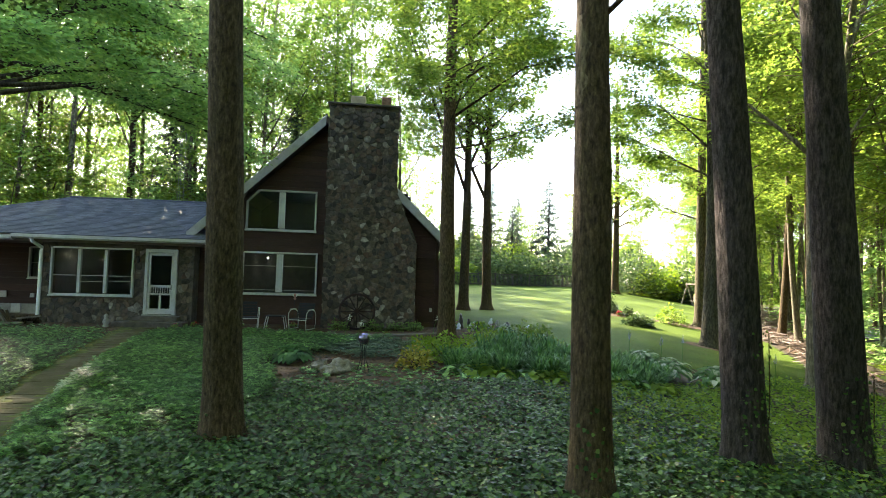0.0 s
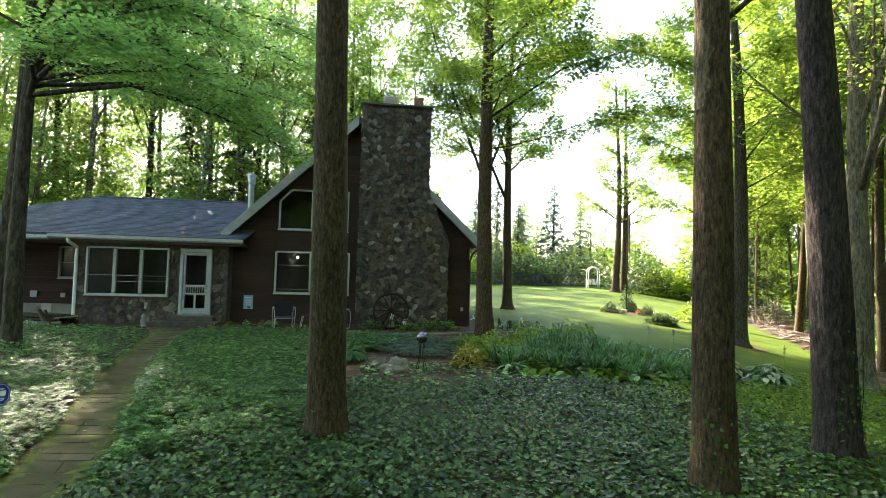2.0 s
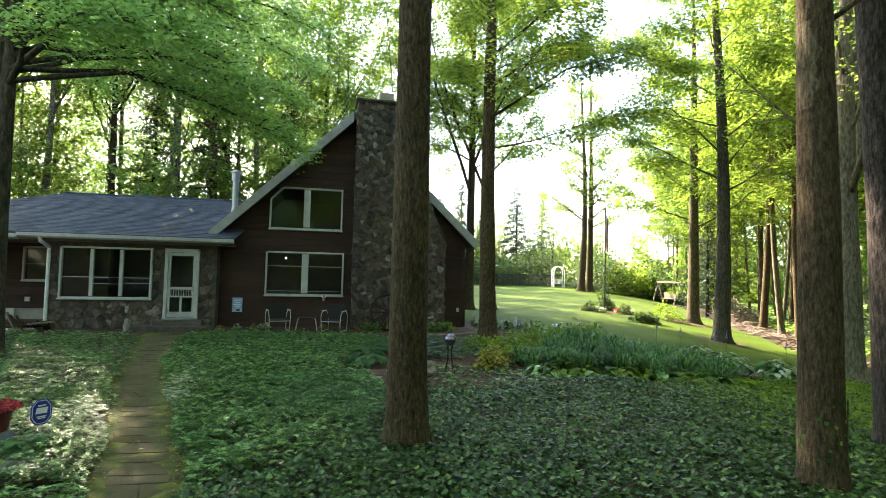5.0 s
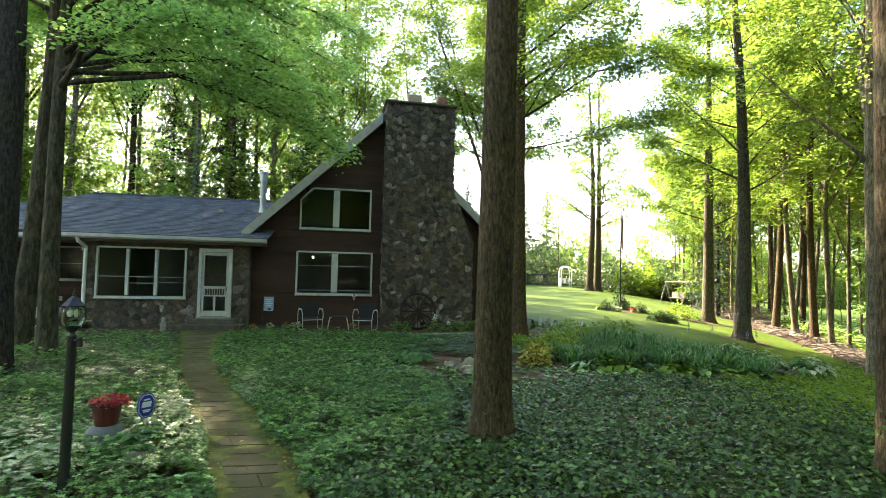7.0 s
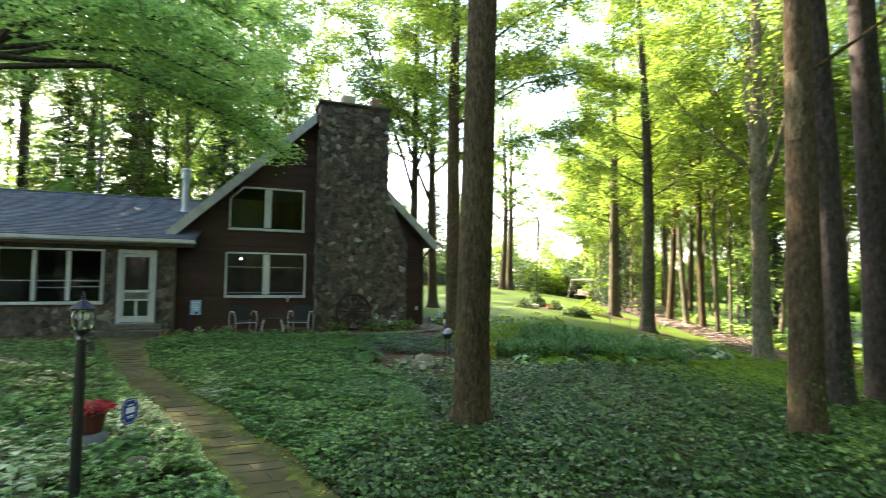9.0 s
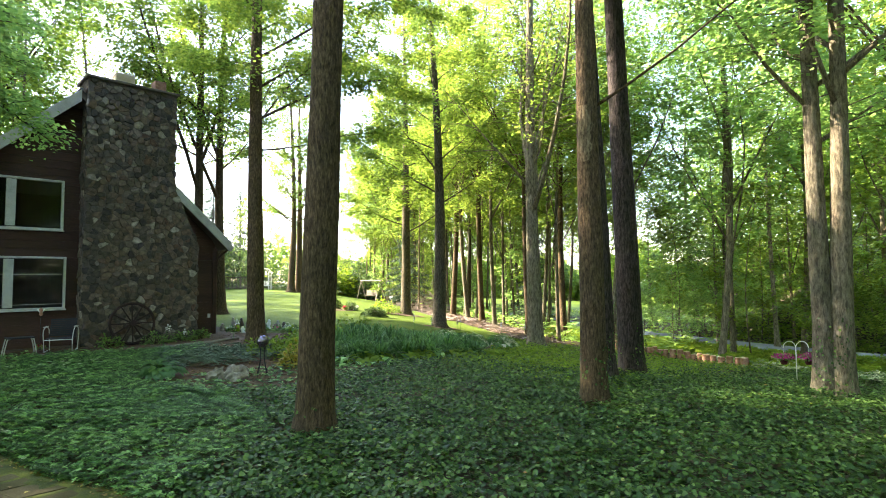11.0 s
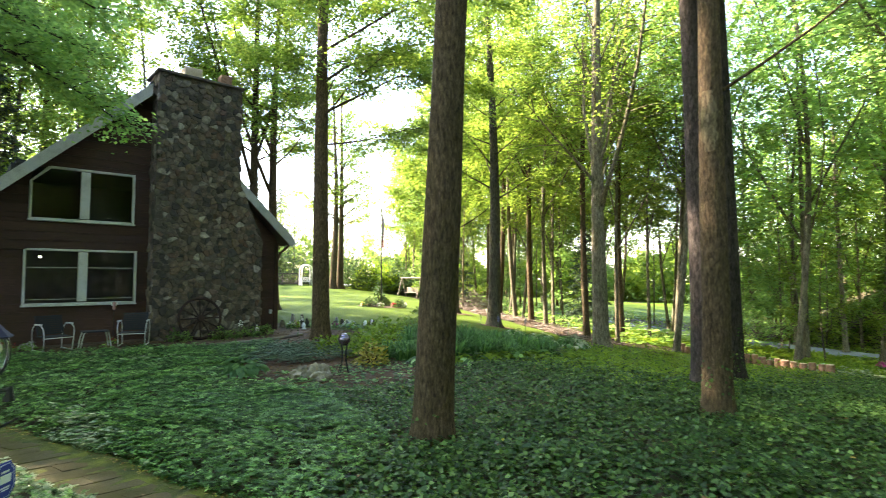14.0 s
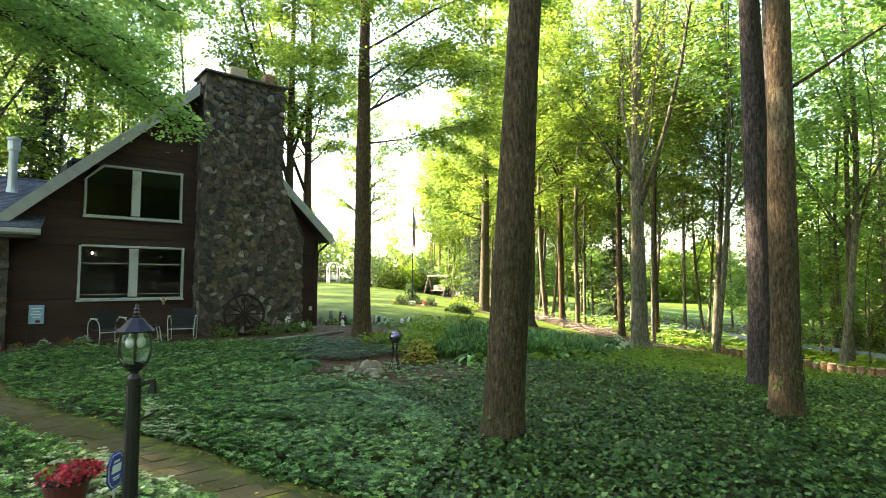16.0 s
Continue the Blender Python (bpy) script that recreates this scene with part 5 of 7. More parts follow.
def house_edge(x):
    return np.interp(x, (-14, -8.6, -7.8, -6.9, -6.0, -3.0, 1.5), (17.6, 17.3, 17.0, 17.0, 17.6, 17.3, 16.2))


def rosettes(rng, x, y, z, leaves, length, half, name, material, label, tilt=(0.15, 0.75), lift=0.0):
    """Whorls of leaves, each round one middle; lift: how far every second leaf stands up."""
    n = len(x)
    a = rng.uniform(0, 6.283, n)[:, None] + np.arange(leaves)[None] * (6.283 / leaves) + rng.normal(0, 0.2, (n, leaves))
    up = rng.uniform(*tilt, (n, leaves)) + np.where(np.arange(leaves) % 2, 0.0, lift)[None]
    D = np.stack((np.cos(a), np.sin(a), up), -1)
    D = D / np.linalg.norm(D, axis=2, keepdims=True)
    N = np.stack((-np.cos(a) * up, -np.sin(a) * up, np.ones_like(a)), -1) + unit(rng, n * leaves).reshape(n, leaves, 3) * 0.25
    S = np.cross(D, N)
    S = S / (np.linalg.norm(S, axis=2, keepdims=True) + 1e-9)
    L = (length * rng.uniform(0.75, 1.25, (n, 1)) * rng.uniform(0.85, 1.15, (n, leaves)))[..., None]
    mid = np.stack((x, y, z), -1)[:, None, :]
    bend = np.array([0, 0, 1.0]) * L
    ring = np.stack((mid + D * L * 0.58 + S * L * half + 0.05 * bend, mid + D * L - 0.1 * bend, mid + D * L * 0.58 - S * L * half + 0.05 * bend), 2)
    V = np.concatenate((mid, ring.reshape(n, leaves * 3, 3)), 1).reshape(-1, 3)
    k = 1 + 3 * np.arange(leaves)
    f = np.stack((k * 0, k, k + 1, k + 2), -1)
    F = (np.arange(n)[:, None, None] * (1 + 3 * leaves) + f[None]).reshape(-1, 4)
    return tagged(part(name, array_mesh(name, V, F), material), label, "ground cover", kind="stuff")


rng = np.random.default_rng(4)
X, Y = [], []
for x0, x1, y0, y1, d in ((-5.6, -0.5, 4.5, 10.5, 1000), (-7, 2.5, 10.5, 18, 400), (-12, -4.5, 2.5, 10.5, 560), (-14, -7, 10.5, 18, 180), (-13, -4.5, -2.5, 2.5, 260)):
    x, y = scatter(rng, x0, x1, y0, y1, d)
    px, ph = path_x(y), path_half(y) + 0.05 * np.sin(y * 3.1) + 0.06
    right = (x > px + ph) & (cover_line(x, y) < 0) & (x < np.interp(y, (6, 9, 11, 12.2, 14, 17.5), (-2.0, -1.8, -2.0, -2.6, -1.5, 1.5)))
    left = (x < px - ph)
    pool = ((x + 5.45) / 0.25) ** 2 + ((y - 6.0) / 0.2) ** 2 > 1
    keep = (right | (left & pool)) & (y < house_edge(x)) & (x > -12.6 + 0.8 * np.sin(y * 1.3)) & (y > -1.2 + 0.7 * np.sin(x * 1.7) + 0.5 * np.sin(x * 4.1))
    X.append(x[keep])
    Y.append(y[keep])
X, Y = np.concatenate(X), np.concatenate(Y)
lump = 0.03 * np.sin(X * 2.1 + 1.7 * np.sin(Y * 1.3)) * np.cos(Y * 1.9) + 0.03 * np.sin(X * 5.3) * np.sin(Y * 4.7)
edge = np.clip((np.abs(X - path_x(Y)) - path_half(Y) - 0.1) / 0.18, 0, 1) * np.where(X > path_x(Y), 0.35 + 0.65 * np.clip(-cover_line(X, Y) / 0.5, 0, 1), 1.0)
lump += 0.05 * np.sin(X * 11 + 3 * np.sin(Y * 4.3)) * np.sin(Y * 14 + 3 * np.sin(X * 5.1))
Z = gz(X, Y) + (0.07 + np.where(Y > 13, 0.07, 0.11) * edge) + np.where(Y > 13, 0.8, 1.15) * lump * edge + rng.normal(0, 0.04, len(X))
pale = np.full(len(X), -0.02)
for px, py, rx, ry, much in ((-5.85, 8.35, 0.42, 0.5, 1.2), (-6.85, 6.5, 0.5, 0.6, 1.3), (-5.15, 9.6, 0.22, 0.9, 1.1), (-6.3, 7.6, 1.2, 1.2, 0.25), (-8.0, 6.8, 1.0, 1.0, 0.5), (-3.2, 15.2, 0.9, 0.25, 0.5), (-8.6, 10.5, 1.5, 1.0, 0.15)):
    pale += much * np.exp(-((X - px) / rx) ** 2 - ((Y - py) / ry) ** 2)
pale = pale > rng.random(len(X)) * 1.1
near = ~pale & (Y < 9.5)
far = ~pale & (Y >= 9.5)
rosettes(rng, X[near], Y[near], Z[near], 7, 0.037, 0.3, "spurge", SPURGE, "dense green carpet of leafy ground cover", (-0.25, 0.25), 0.45)
rosettes(rng, X[far], Y[far], Z[far], 7, 0.05, 0.28, "spurge", SPURGE, "dense green carpet of leafy ground cover by the house", (-0.25, 0.25), 0.45)
rosettes(rng, X[pale], Y[pale], Z[pale] + 0.01, 8, 0.045, 0.27, "variegated_spurge", PALE, "white-edged leafy ground cover in patches")
# ivy
X, Y = [], []
for x0, x1, y0, y1, d in ((-4.3, 8.0, 2.8, 7.0, 1500), (-2.4, 8.0, 7.0, 11.0, 950), (6.0, 8.0, 11.0, 12.2, 500), (8.0, 15.0, 1.0, 13.7, 420), (-3.6, 6.0, 0.4, 2.8, 1200), (6.0, 9.0, 0.0, 2.8, 500), (-3.6, 6.0, -0.6, 0.4, 500), (-4.0, 14.0, -3.0, 0.0, 250)):
    x, y = scatter(rng, x0, x1, y0, y1, d)
    thin = np.sin(x * 1.7 + 2 * np.sin(y * 0.9)) * np.sin(y * 1.4 + x * 0.6)
    keep = (x > path_x(y) + path_half(y) + 0.15) & ((cover_line(x, y) > 0) | (x > -1.9)) & (y < np.interp(x, (-2, 0, 2, 5, 7.5, 9.0, 11.0, 15), (10.4, 9.9, 10.4, 10.3, 11.6, 13.2, 13.6, 12.4)))
    keep &= (rng.random(len(x)) < 0.85 + 0.3 * thin) & (y > -1.6 + 0.8 * np.sin(x * 1.1) + 0.4 * np.sin(x * 3.7))
    X.append(x[keep])
    Y.append(y[keep])
X, Y = np.concatenate(X), np.concatenate(Y)
n = len(X)
h = rng.random(n)
P = np.stack((X, Y, gz(X, Y) + 0.02 + 0.15 * h + 0.03 * np.sin(X * 3.1) * np.sin(Y * 2.7) + 0.03 * np.sin(X * 12 + 3 * np.sin(Y * 5)) * np.sin(Y * 13 + 2 * np.sin(X * 4))), -1)
a = rng.uniform(0, 6.283, n)
D = np.stack((np.cos(a), np.sin(a), rng.normal(-0.15, 0.25, n)), -1)
N = unit(rng, n) * 0.55 + np.array([0, -0.1, 1.0])
L = rng.uniform(0.034, 0.068, n)
# part of the ivy leaves coloured yellow-green in place of dappled sunlight
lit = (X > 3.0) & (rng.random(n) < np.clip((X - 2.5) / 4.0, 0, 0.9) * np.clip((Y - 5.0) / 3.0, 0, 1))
for name, material, k, label in (("ivy", IVY, ~lit, "dark glossy ivy covering the ground"), ("bright_cover", LIME, lit, "ground cover with dappled sun put into its yellow-green colour")):
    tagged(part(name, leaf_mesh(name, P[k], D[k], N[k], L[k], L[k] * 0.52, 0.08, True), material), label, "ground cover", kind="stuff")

# fallen leaves
n = 900
x, y = rng.uniform(-5, 14, n), rng.uniform(2.5, 19, n)
P = np.stack((x, y, gz(x, y) + np.where(y < 10.3, rng.uniform(0.03, 0.16, n), 0.03)), -1)
a = rng.uniform(0, 6.283, n)
DRY = leaf("dry_leaf", ((0.0, (0.12, 0.06, 0.025)), (0.6, (0.22, 0.13, 0.05)), (1.0, (0.4, 0.33, 0.06))), (1.0, 0.9, 0.6), 0.6, 0.2)
tagged(part("fallen_leaves", leaf_mesh("fallen_leaves", P, np.stack((np.cos(a), np.sin(a), a * 0), -1), unit(rng, n) * 0.4 + [0, 0, 1], rng.uniform(0.04, 0.08, n), rng.uniform(0.015, 0.03, n)), DRY),
       "dry fallen leaves lying in the bed", "leaves", kind="stuff")

# litter along the path's edges
n = 1500
y = rng.uniform(3.5, 17.5, n)
x = path_x(y) + np.where(rng.random(n) < 0.7, 1, -1) * (path_half(y) + rng.normal(0.06, 0.05, n))
P = np.stack((x, y, gz(x, y) + 0.055), -1)
a = rng.uniform(0, 6.283, n)
tagged(part("leaf_litter", leaf_mesh("leaf_litter", P, np.stack((np.cos(a), np.sin(a), a * 0), -1), unit(rng, n) * 0.5 + [0, 0, 1], rng.uniform(0.02, 0.045, n), rng.uniform(0.008, 0.016, n)), DRY),
       "small dry leaves lying along the path", "leaves", kind="stuff")

# path: moss bed and pavers
ys = np.arange(-3.0, 18.5, 0.125)
V, F = [], []
for y in ys:
    c, w = float(path_x(y)), float(path_half(y)) + 0.14
    for s in (-1, -0.6, 0, 0.6, 1):
        x = c + s * w + 0.04 * math.sin(y * 4 + s * 7) * abs(s)
        V.append((x, y, gzf(x, y) + 0.029 + 0.02 * abs(s) + 0.007 * math.sin(y * 9 + s * 5) + 0.006 * math.sin(y * 23 + s * 3)))
for i in range(len(ys) - 1):
    for k in range(4):
        a = i * 5 + k
        F.append((a, a + 1, a + 6, a + 5))
garden_path = tagged(part("garden_path", Geo().add(V, F), MOSS), "mossy paver path winding to the door", "path", kind="structure")
rng2 = random.Random(8)
s, y = 0, 18.45
while y > -2.5:
    step = rng2.uniform(0.2, 0.38)
    c0, c1, w = float(path_x(y)), float(path_x(y - step)), float(path_half(y)) * 0.82
    cuts = [-1.0, 1.0] if rng2.random() < 0.3 else [-1.0, rng2.uniform(-0.4, 0.4), 1.0]
    if y > 16.6:
        cuts = [-1.0, -0.4, 0.2, 1.0]
    for u0, u1 in zip(cuts, cuts[1:]):
        q = [(c0 + u0 * w + 0.001, y - 0.002), (c0 + u1 * w - 0.003, y - 0.004 + rng2.uniform(-0.012, 0.0)), (c1 + u1 * w - 0.003, y - step + 0.004), (c1 + u0 * w + 0.003, y - step + 0.004 + rng2.uniform(0.0, 0.012))]
        q = [(qx + rng2.uniform(-0.012, 0.012) + (rng2.uniform(-0.05, 0.03) if abs(qx - c0) > 0.8 * w else 0) * (1 if qx > c0 else -1), qy) for qx, qy in q]
        mx, my = sum(p[0] for p in q) / 4, sum(p[1] for p in q) / 4
        top = gzf(mx, my) + 0.04 + rng2.uniform(-0.002, 0.002)
        inner = [(mx + (px - mx) * 0.988, my + (py - my) * 0.98) for px, py in q]
        v = [(*p, top - 0.05) for p in q] + [(*p, top - 0.005) for p in q] + [(*p, top + rng2.uniform(-0.003, 0.003)) for p in inner]
        part("paver", Geo().add(v, [(3, 2, 1, 0), (8, 9, 10, 11)][::-1] + [(i + r, (i + 1) % 4 + r, (i + 1) % 4 + 4 + r, i + 4 + r) for r in (0, 4) for i in range(4)]), PAVER, garden_path)
    y -= step
# mulch beds
def bed(name, label, poly, lift=0.018, material=None):
    xs, ys_ = np.arange(min(p[0] for p in poly) - 0.3, max(p[0] for p in poly) + 0.3, 0.15), np.arange(min(p[1] for p in poly) - 0.3, max(p[1] for p in poly) + 0.3, 0.15)
    tagged(part(name, sheet(name, xs, ys_, lift, poly), material or MULCH), label, "mulch", kind="structure")


bed("mulch_bed", "brown mulch along the house front", [(-6.4, 17.3), (-3, 17.0), (2.0, 16.0), (4.0, 16.5), (5.0, 18.5), (3.0, 20.5), (2.0, 19.9), (-6.4, 19.9)])
bed("mulch_bed", "pale mulch round the gazing ball", [(-2.4, 12.2), (-1.8, 10.7), (0.2, 10.2), (2.2, 10.9), (2.4, 13.0), (1.6, 16.0), (-0.5, 14.5)])


bed("mulch_bed", "brown mulch along the stone wing", [(-16.0, 16.9), (-8.3, 16.9), (-8.0, 18.6), (-8.8, 19.2), (-11.2, 19.2), (-11.2, 21.85), (-16.0, 21.85)])
# bark chips and twigs on the mulch
rng = np.random.default_rng(14)
X = np.concatenate((rng.uniform(-2.3, 2.3, 2600), rng.uniform(-6.3, 4.6, 2600), rng.uniform(-12, -8, 900)))
Y = np.concatenate((rng.uniform(10.3, 15.5, 2600), rng.uniform(16.2, 19.2, 2600), rng.uniform(17.0, 19.1, 900)))
a = rng.uniform(0, 6.283, len(X))
CHIP = leaf("bark_chip", ((0.0, (0.05, 0.026, 0.014)), (0.5, (0.12, 0.065, 0.038)), (1.0, (0.25, 0.16, 0.1))), (0.2, 0.2, 0.2), 0.9, 0.02, 0.1)
L = rng.uniform(0.03, 0.1, len(X))
tagged(part("mulch_chips", leaf_mesh("mulch_chips", np.stack((X, Y, gz(X, Y) + 0.022 + rng.uniform(0, 0.012, len(X))), -1), np.stack((np.cos(a), np.sin(a), a * 0 + 0.05), -1), unit(rng, len(X)) * 0.3 + [0, 0, 1], L, L * 0.22), CHIP),
       "brown bark chips strewn over the beds", "mulch", kind="stuff")


# ---------------------------------------------------------------- things in the front bed
def arc(c, r, a0, a1, n, plane="xz"):
    out = []
    for i in range(n + 1):
        a = radians(a0 + (a1 - a0) * i / n)
        u, v = r * math.cos(a), r * math.sin(a)
        out.append((c[0] + u, c[1], c[2] + v) if plane == "xz" else (c[0], c[1] + u, c[2] + v))
    return out


# lamp post
BLUE_METAL = plain("dark_blue_metal", (0.01, 0.011, 0.03), 0.55, 0.0, 0.25)
LAMP_GLASS = glass("lantern_glass", 0.03)
post = thing("lamp_post", "black fluted lamp post with a glass lantern on top", "lamp post", at=(-6.13, 5.86, gzf(-6.13, 5.86)))
g = Geo().lathe([(0.08, -0.1), (0.08, 0.12), (0.052, 0.18), (0.041, 0.3), (0.0365, 1.44), (0.04, 1.445), (0.04, 1.458), (0.03, 1.472), (0.024, 1.482), (0.024, 1.5)], 16)
part("post", g, BLACK, post)
for k in range(10):
    a = k * math.pi / 5
    part("flute", Geo().tube([(0.039 * math.cos(a), 0.039 * math.sin(a), 0.3), (0.0345 * math.cos(a), 0.0345 * math.sin(a), 1.43)], 0.0045, 5), BLACK, post)
lantern = part("lantern", Geo().lathe([(0.024, 1.49), (0.042, 1.503), (0.048, 1.512), (0.06, 1.522), (0.069, 1.54)], 12), BLACK, post, "blue-black metal lantern with curved glass")
part("lantern_roof", Geo().lathe([(0.092, 1.714), (0.1, 1.722), (0.084, 1.737), (0.062, 1.758), (0.046, 1.778), (0.036, 1.789), (0.02, 1.795)], 8), BLUE_METAL, lantern)
part("finial", Geo().lathe([(0.02, 1.793), (0.022, 1.802), (0.011, 1.81), (0.018, 1.82), (0.009, 1.831), (0.014, 1.842), (0.007, 1.853), (0.009, 1.861), (0.003, 1.872)], 8), BLACK, lantern)
prof = [(0.067, 1.541), (0.082, 1.573), (0.09, 1.615), (0.09, 1.65), (0.082, 1.69), (0.068, 1.722)]
p = part("glass", Geo().lathe(prof + [(r - 0.003, z + 0.003) for r, z in prof[::-1]], 24), LAMP_GLASS, lantern, "curved clear glass", smooth=True)
p.visible_shadow = False
for k in range(6):
    a = k * math.pi / 3 + 0.3
    part("rib", Geo().tube([((r + 0.003) * math.cos(a), (r + 0.003) * math.sin(a), z) for r, z in prof], 0.005, 5), BLACK, lantern)
for dx in (-0.028, 0.028):
    part("bulb", Geo().ball((dx, 0, 1.655), 0.023, (1, 1, 1.5)), WHITE_METAL, lantern, smooth=True)
part("sensor", Geo().tube([(0.03, -0.02, 1.42), (0.085, -0.05, 1.435), (0.085, -0.05, 1.37)], [0.014, 0.022, 0.028], 8), BLACK, post)
part("ladder_rest", Geo().tube([(-0.05, 0.0, 1.19), (0.03, -0.01, 1.215), (0.13, -0.02, 1.265)], 0.007, 6), BLACK, post)

# flower pot on a grey urn
TERRA = plain("red_brown_clay", (0.1, 0.016, 0.016), 0.5)
GREYPOT = plain("grey_clay", (0.1, 0.105, 0.12), 0.7)
pot = thing("flower_pot", "dark red pot of red flowers standing on a grey urn", "flower pot", at=(-6.29, 7.2, gzf(-6.29, 7.2) + 0.05))
part("urn", Geo().lathe([(0.2, -0.1), (0.215, 0.1), (0.2, 0.18), (0.16, 0.24), (0.13, 0.26)], 20), GREYPOT, pot, "rounded grey urn base", smooth=True)
part("pot", Geo().lathe([(0.11, 0.26), (0.115, 0.27), (0.15, 0.47), (0.168, 0.475), (0.17, 0.52), (0.155, 0.52), (0.15, 0.48), (0.02, 0.475)], 20), TERRA, pot)
part("rim", Geo().lathe([(0.172, 0.47), (0.18, 0.475), (0.18, 0.522), (0.16, 0.524)], 20), BLACK, pot, "black pot rim")


def bloom(parent, rng, at, size, count, material, leafsize=0.035, name="flowers"):
    d = unit(rng, count)
    d[:, 2] = np.abs(d[:, 2])
    P = d * np.array(size) * (0.6 + 0.4 * rng.random((count, 1))) + np.array(at)
    L = leafsize * rng.uniform(0.7, 1.3, count)
    return tagged(part(name, leaf_mesh(name, P, unit(rng, count), d + [0, 0, 0.5], L, L * 0.5), material, parent), kind="stuff")


rng = np.random.default_rng(77)
bloom(pot, rng, (0, 0, 0.49), (0.18, 0.18, 0.07), 220, LEAF_DARK, 0.05, "foliage")
bloom(pot, rng, (0.03, -0.01, 0.5), (0.21, 0.2, 0.085), 1100, RED, 0.026, "bloom")

# warning sign on a stake
SIGN_BLUE = plain("sign_blue", (0.02, 0.035, 0.28), 0.4)
SIGN_WHITE = plain("sign_white", (0.75, 0.77, 0.8), 0.4)
sign = thing("yard_sign", "blue octagonal yard sign with white bars on a stake", "sign", at=(-5.95, 7.4, gzf(-5.95, 7.4)))
sign.rotation_euler = (0, 0, radians(48))


def octagon(w, h, z, y0, y1):
    k = 0.52
    return Geo().prism([(-w + w * k, z - h), (w - w * k, z - h), (w, z - h + h * k), (w, z + h - h * k), (w - w * k, z + h), (-w + w * k, z + h), (-w, z + h - h * k), (-w, z - h + h * k)], y0, y1)


part("plate", octagon(0.105, 0.14, 0.46, -0.004, 0.004), SIGN_BLUE, sign)
part("rim", octagon(0.092, 0.127, 0.46, -0.006, -0.0045), SIGN_WHITE, sign, "thin white line")
part("field", octagon(0.086, 0.121, 0.46, -0.008, -0.0065), SIGN_BLUE, sign)
for z, w, h in ((0.475, 0.06, 0.032), (0.41, 0.05, 0.006), (0.53, 0.04, 0.008), (0.392, 0.04, 0.005)):
    part("bar", Geo().prism([(-w, z - h), (w * 0.85, z - h), (w, z + h), (-w * 0.85, z + h)], -0.01, -0.0085), SIGN_WHITE, sign)
part("stake", Geo().box((-0.012, 0.005, -0.05), (0.012, 0.012, 0.5)), WHITE_METAL, sign)


# leafy clumps
def hosta(label, at, radius, height, count, material, seed, group="", name="hosta", leaf_len=0.2, width=0.3):
    rng = np.random.default_rng(seed)
    h = thing(name, label, "plant", group, (at[0], at[1], gzf(*at)))
    n = count
    a = rng.uniform(0, 6.283, n)
    r = radius * rng.random(n) ** 0.6
    P = np.stack((r * np.cos(a) * 0.75, r * np.sin(a) * 0.75, height * (1 - 0.55 * (r / radius) ** 1.5) * rng.uniform(0.75, 1.0, n)), -1)
    L = leaf_len * rng.uniform(0.7, 1.25, n)
    D = np.stack((np.cos(a), np.sin(a), 0.25 - 0.6 * r / radius), -1)
    N = np.stack((-np.cos(a) * 0.2, -np.sin(a) * 0.2, np.ones(n)), -1) + unit(rng, n) * 0.15
    stems = Geo()
    for k in range(0, n, max(1, n // 26)):
        stems.tube([(0.02 * math.cos(a[k]), 0.02 * math.sin(a[k]), -0.02), tuple(P[k] * [0.6, 0.6, 0.8]), tuple(P[k] + D[k] * L[k] * 0.3)], 0.006, 4)
    part("stem_clump", stems, material, h)
    part("foliage", broad_leaves("foliage", P, D, N, L, L * width), material, h)
    return h


def broad_leaves(name, P, D, N, L, W):
    """Wide arched leaves, eight faces each, bending down to the tip."""
    D = D / np.linalg.norm(D, axis=1, keepdims=True)
    S = np.cross(D, N)
    S = S / (np.linalg.norm(S, axis=1, keepdims=True) + 1e-9)
    U = np.cross(S, D)
    L, W = L[:, None], W[:, None]
    rows = []
    for u, w, sag in ((0.0, 0.15, 0.0), (0.3, 0.95, 0.03), (0.6, 0.9, -0.04), (0.85, 0.45, -0.14), (1.0, 0.02, -0.24)):
        c = P + D * L * u + U * L * sag
        rows += [c - S * W * w + U * L * 0.06 * w, c, c + S * W * w + U * L * 0.06 * w]
    V = np.stack(rows, 1).reshape(-1, 3)
    f = [(r * 3 + k, r * 3 + k + 1, r * 3 + k + 4, r * 3 + k + 3) for r in range(4) for k in (0, 1)]
    F = (np.arange(len(P))[:, None, None] * 15 + np.array(f)[None]).reshape(-1, 4)
    return array_mesh(name, V, F)


hosta("broad-leaved green clump beside the flower pot", (-5.92, 6.95), 0.45, 0.3, 170, STRAP, 1, leaf_len=0.15, width=0.36)
hosta("green and white clump of leaves by the lamp post", (-6.75, 6.6), 0.35, 0.3, 40, PALE, 2, leaf_len=0.17)
hosta("broad-leaved hosta mound in the bed", (-1.95, 12.7), 0.5, 0.42, 150, STRAP, 3, leaf_len=0.2, width=0.32)
for i, (x, y, r, m) in enumerate(((6.8, 12.15, 0.6, 0), (7.65, 11.55, 0.52, 1), (6.6, 13.0, 0.5, 0))):
    hosta("white-edged hosta with arching leaves", (x, y), r * 1.15, 0.48, 130, STRAP, 10 + i, "edged hostas", leaf_len=0.2)
    hosta("cream-streaked leaves of a hosta", (x + 0.05, y - 0.12), r * 1.1, 0.55, 95, PALE, 20 + i, "edged hostas", leaf_len=0.2, width=0.26)
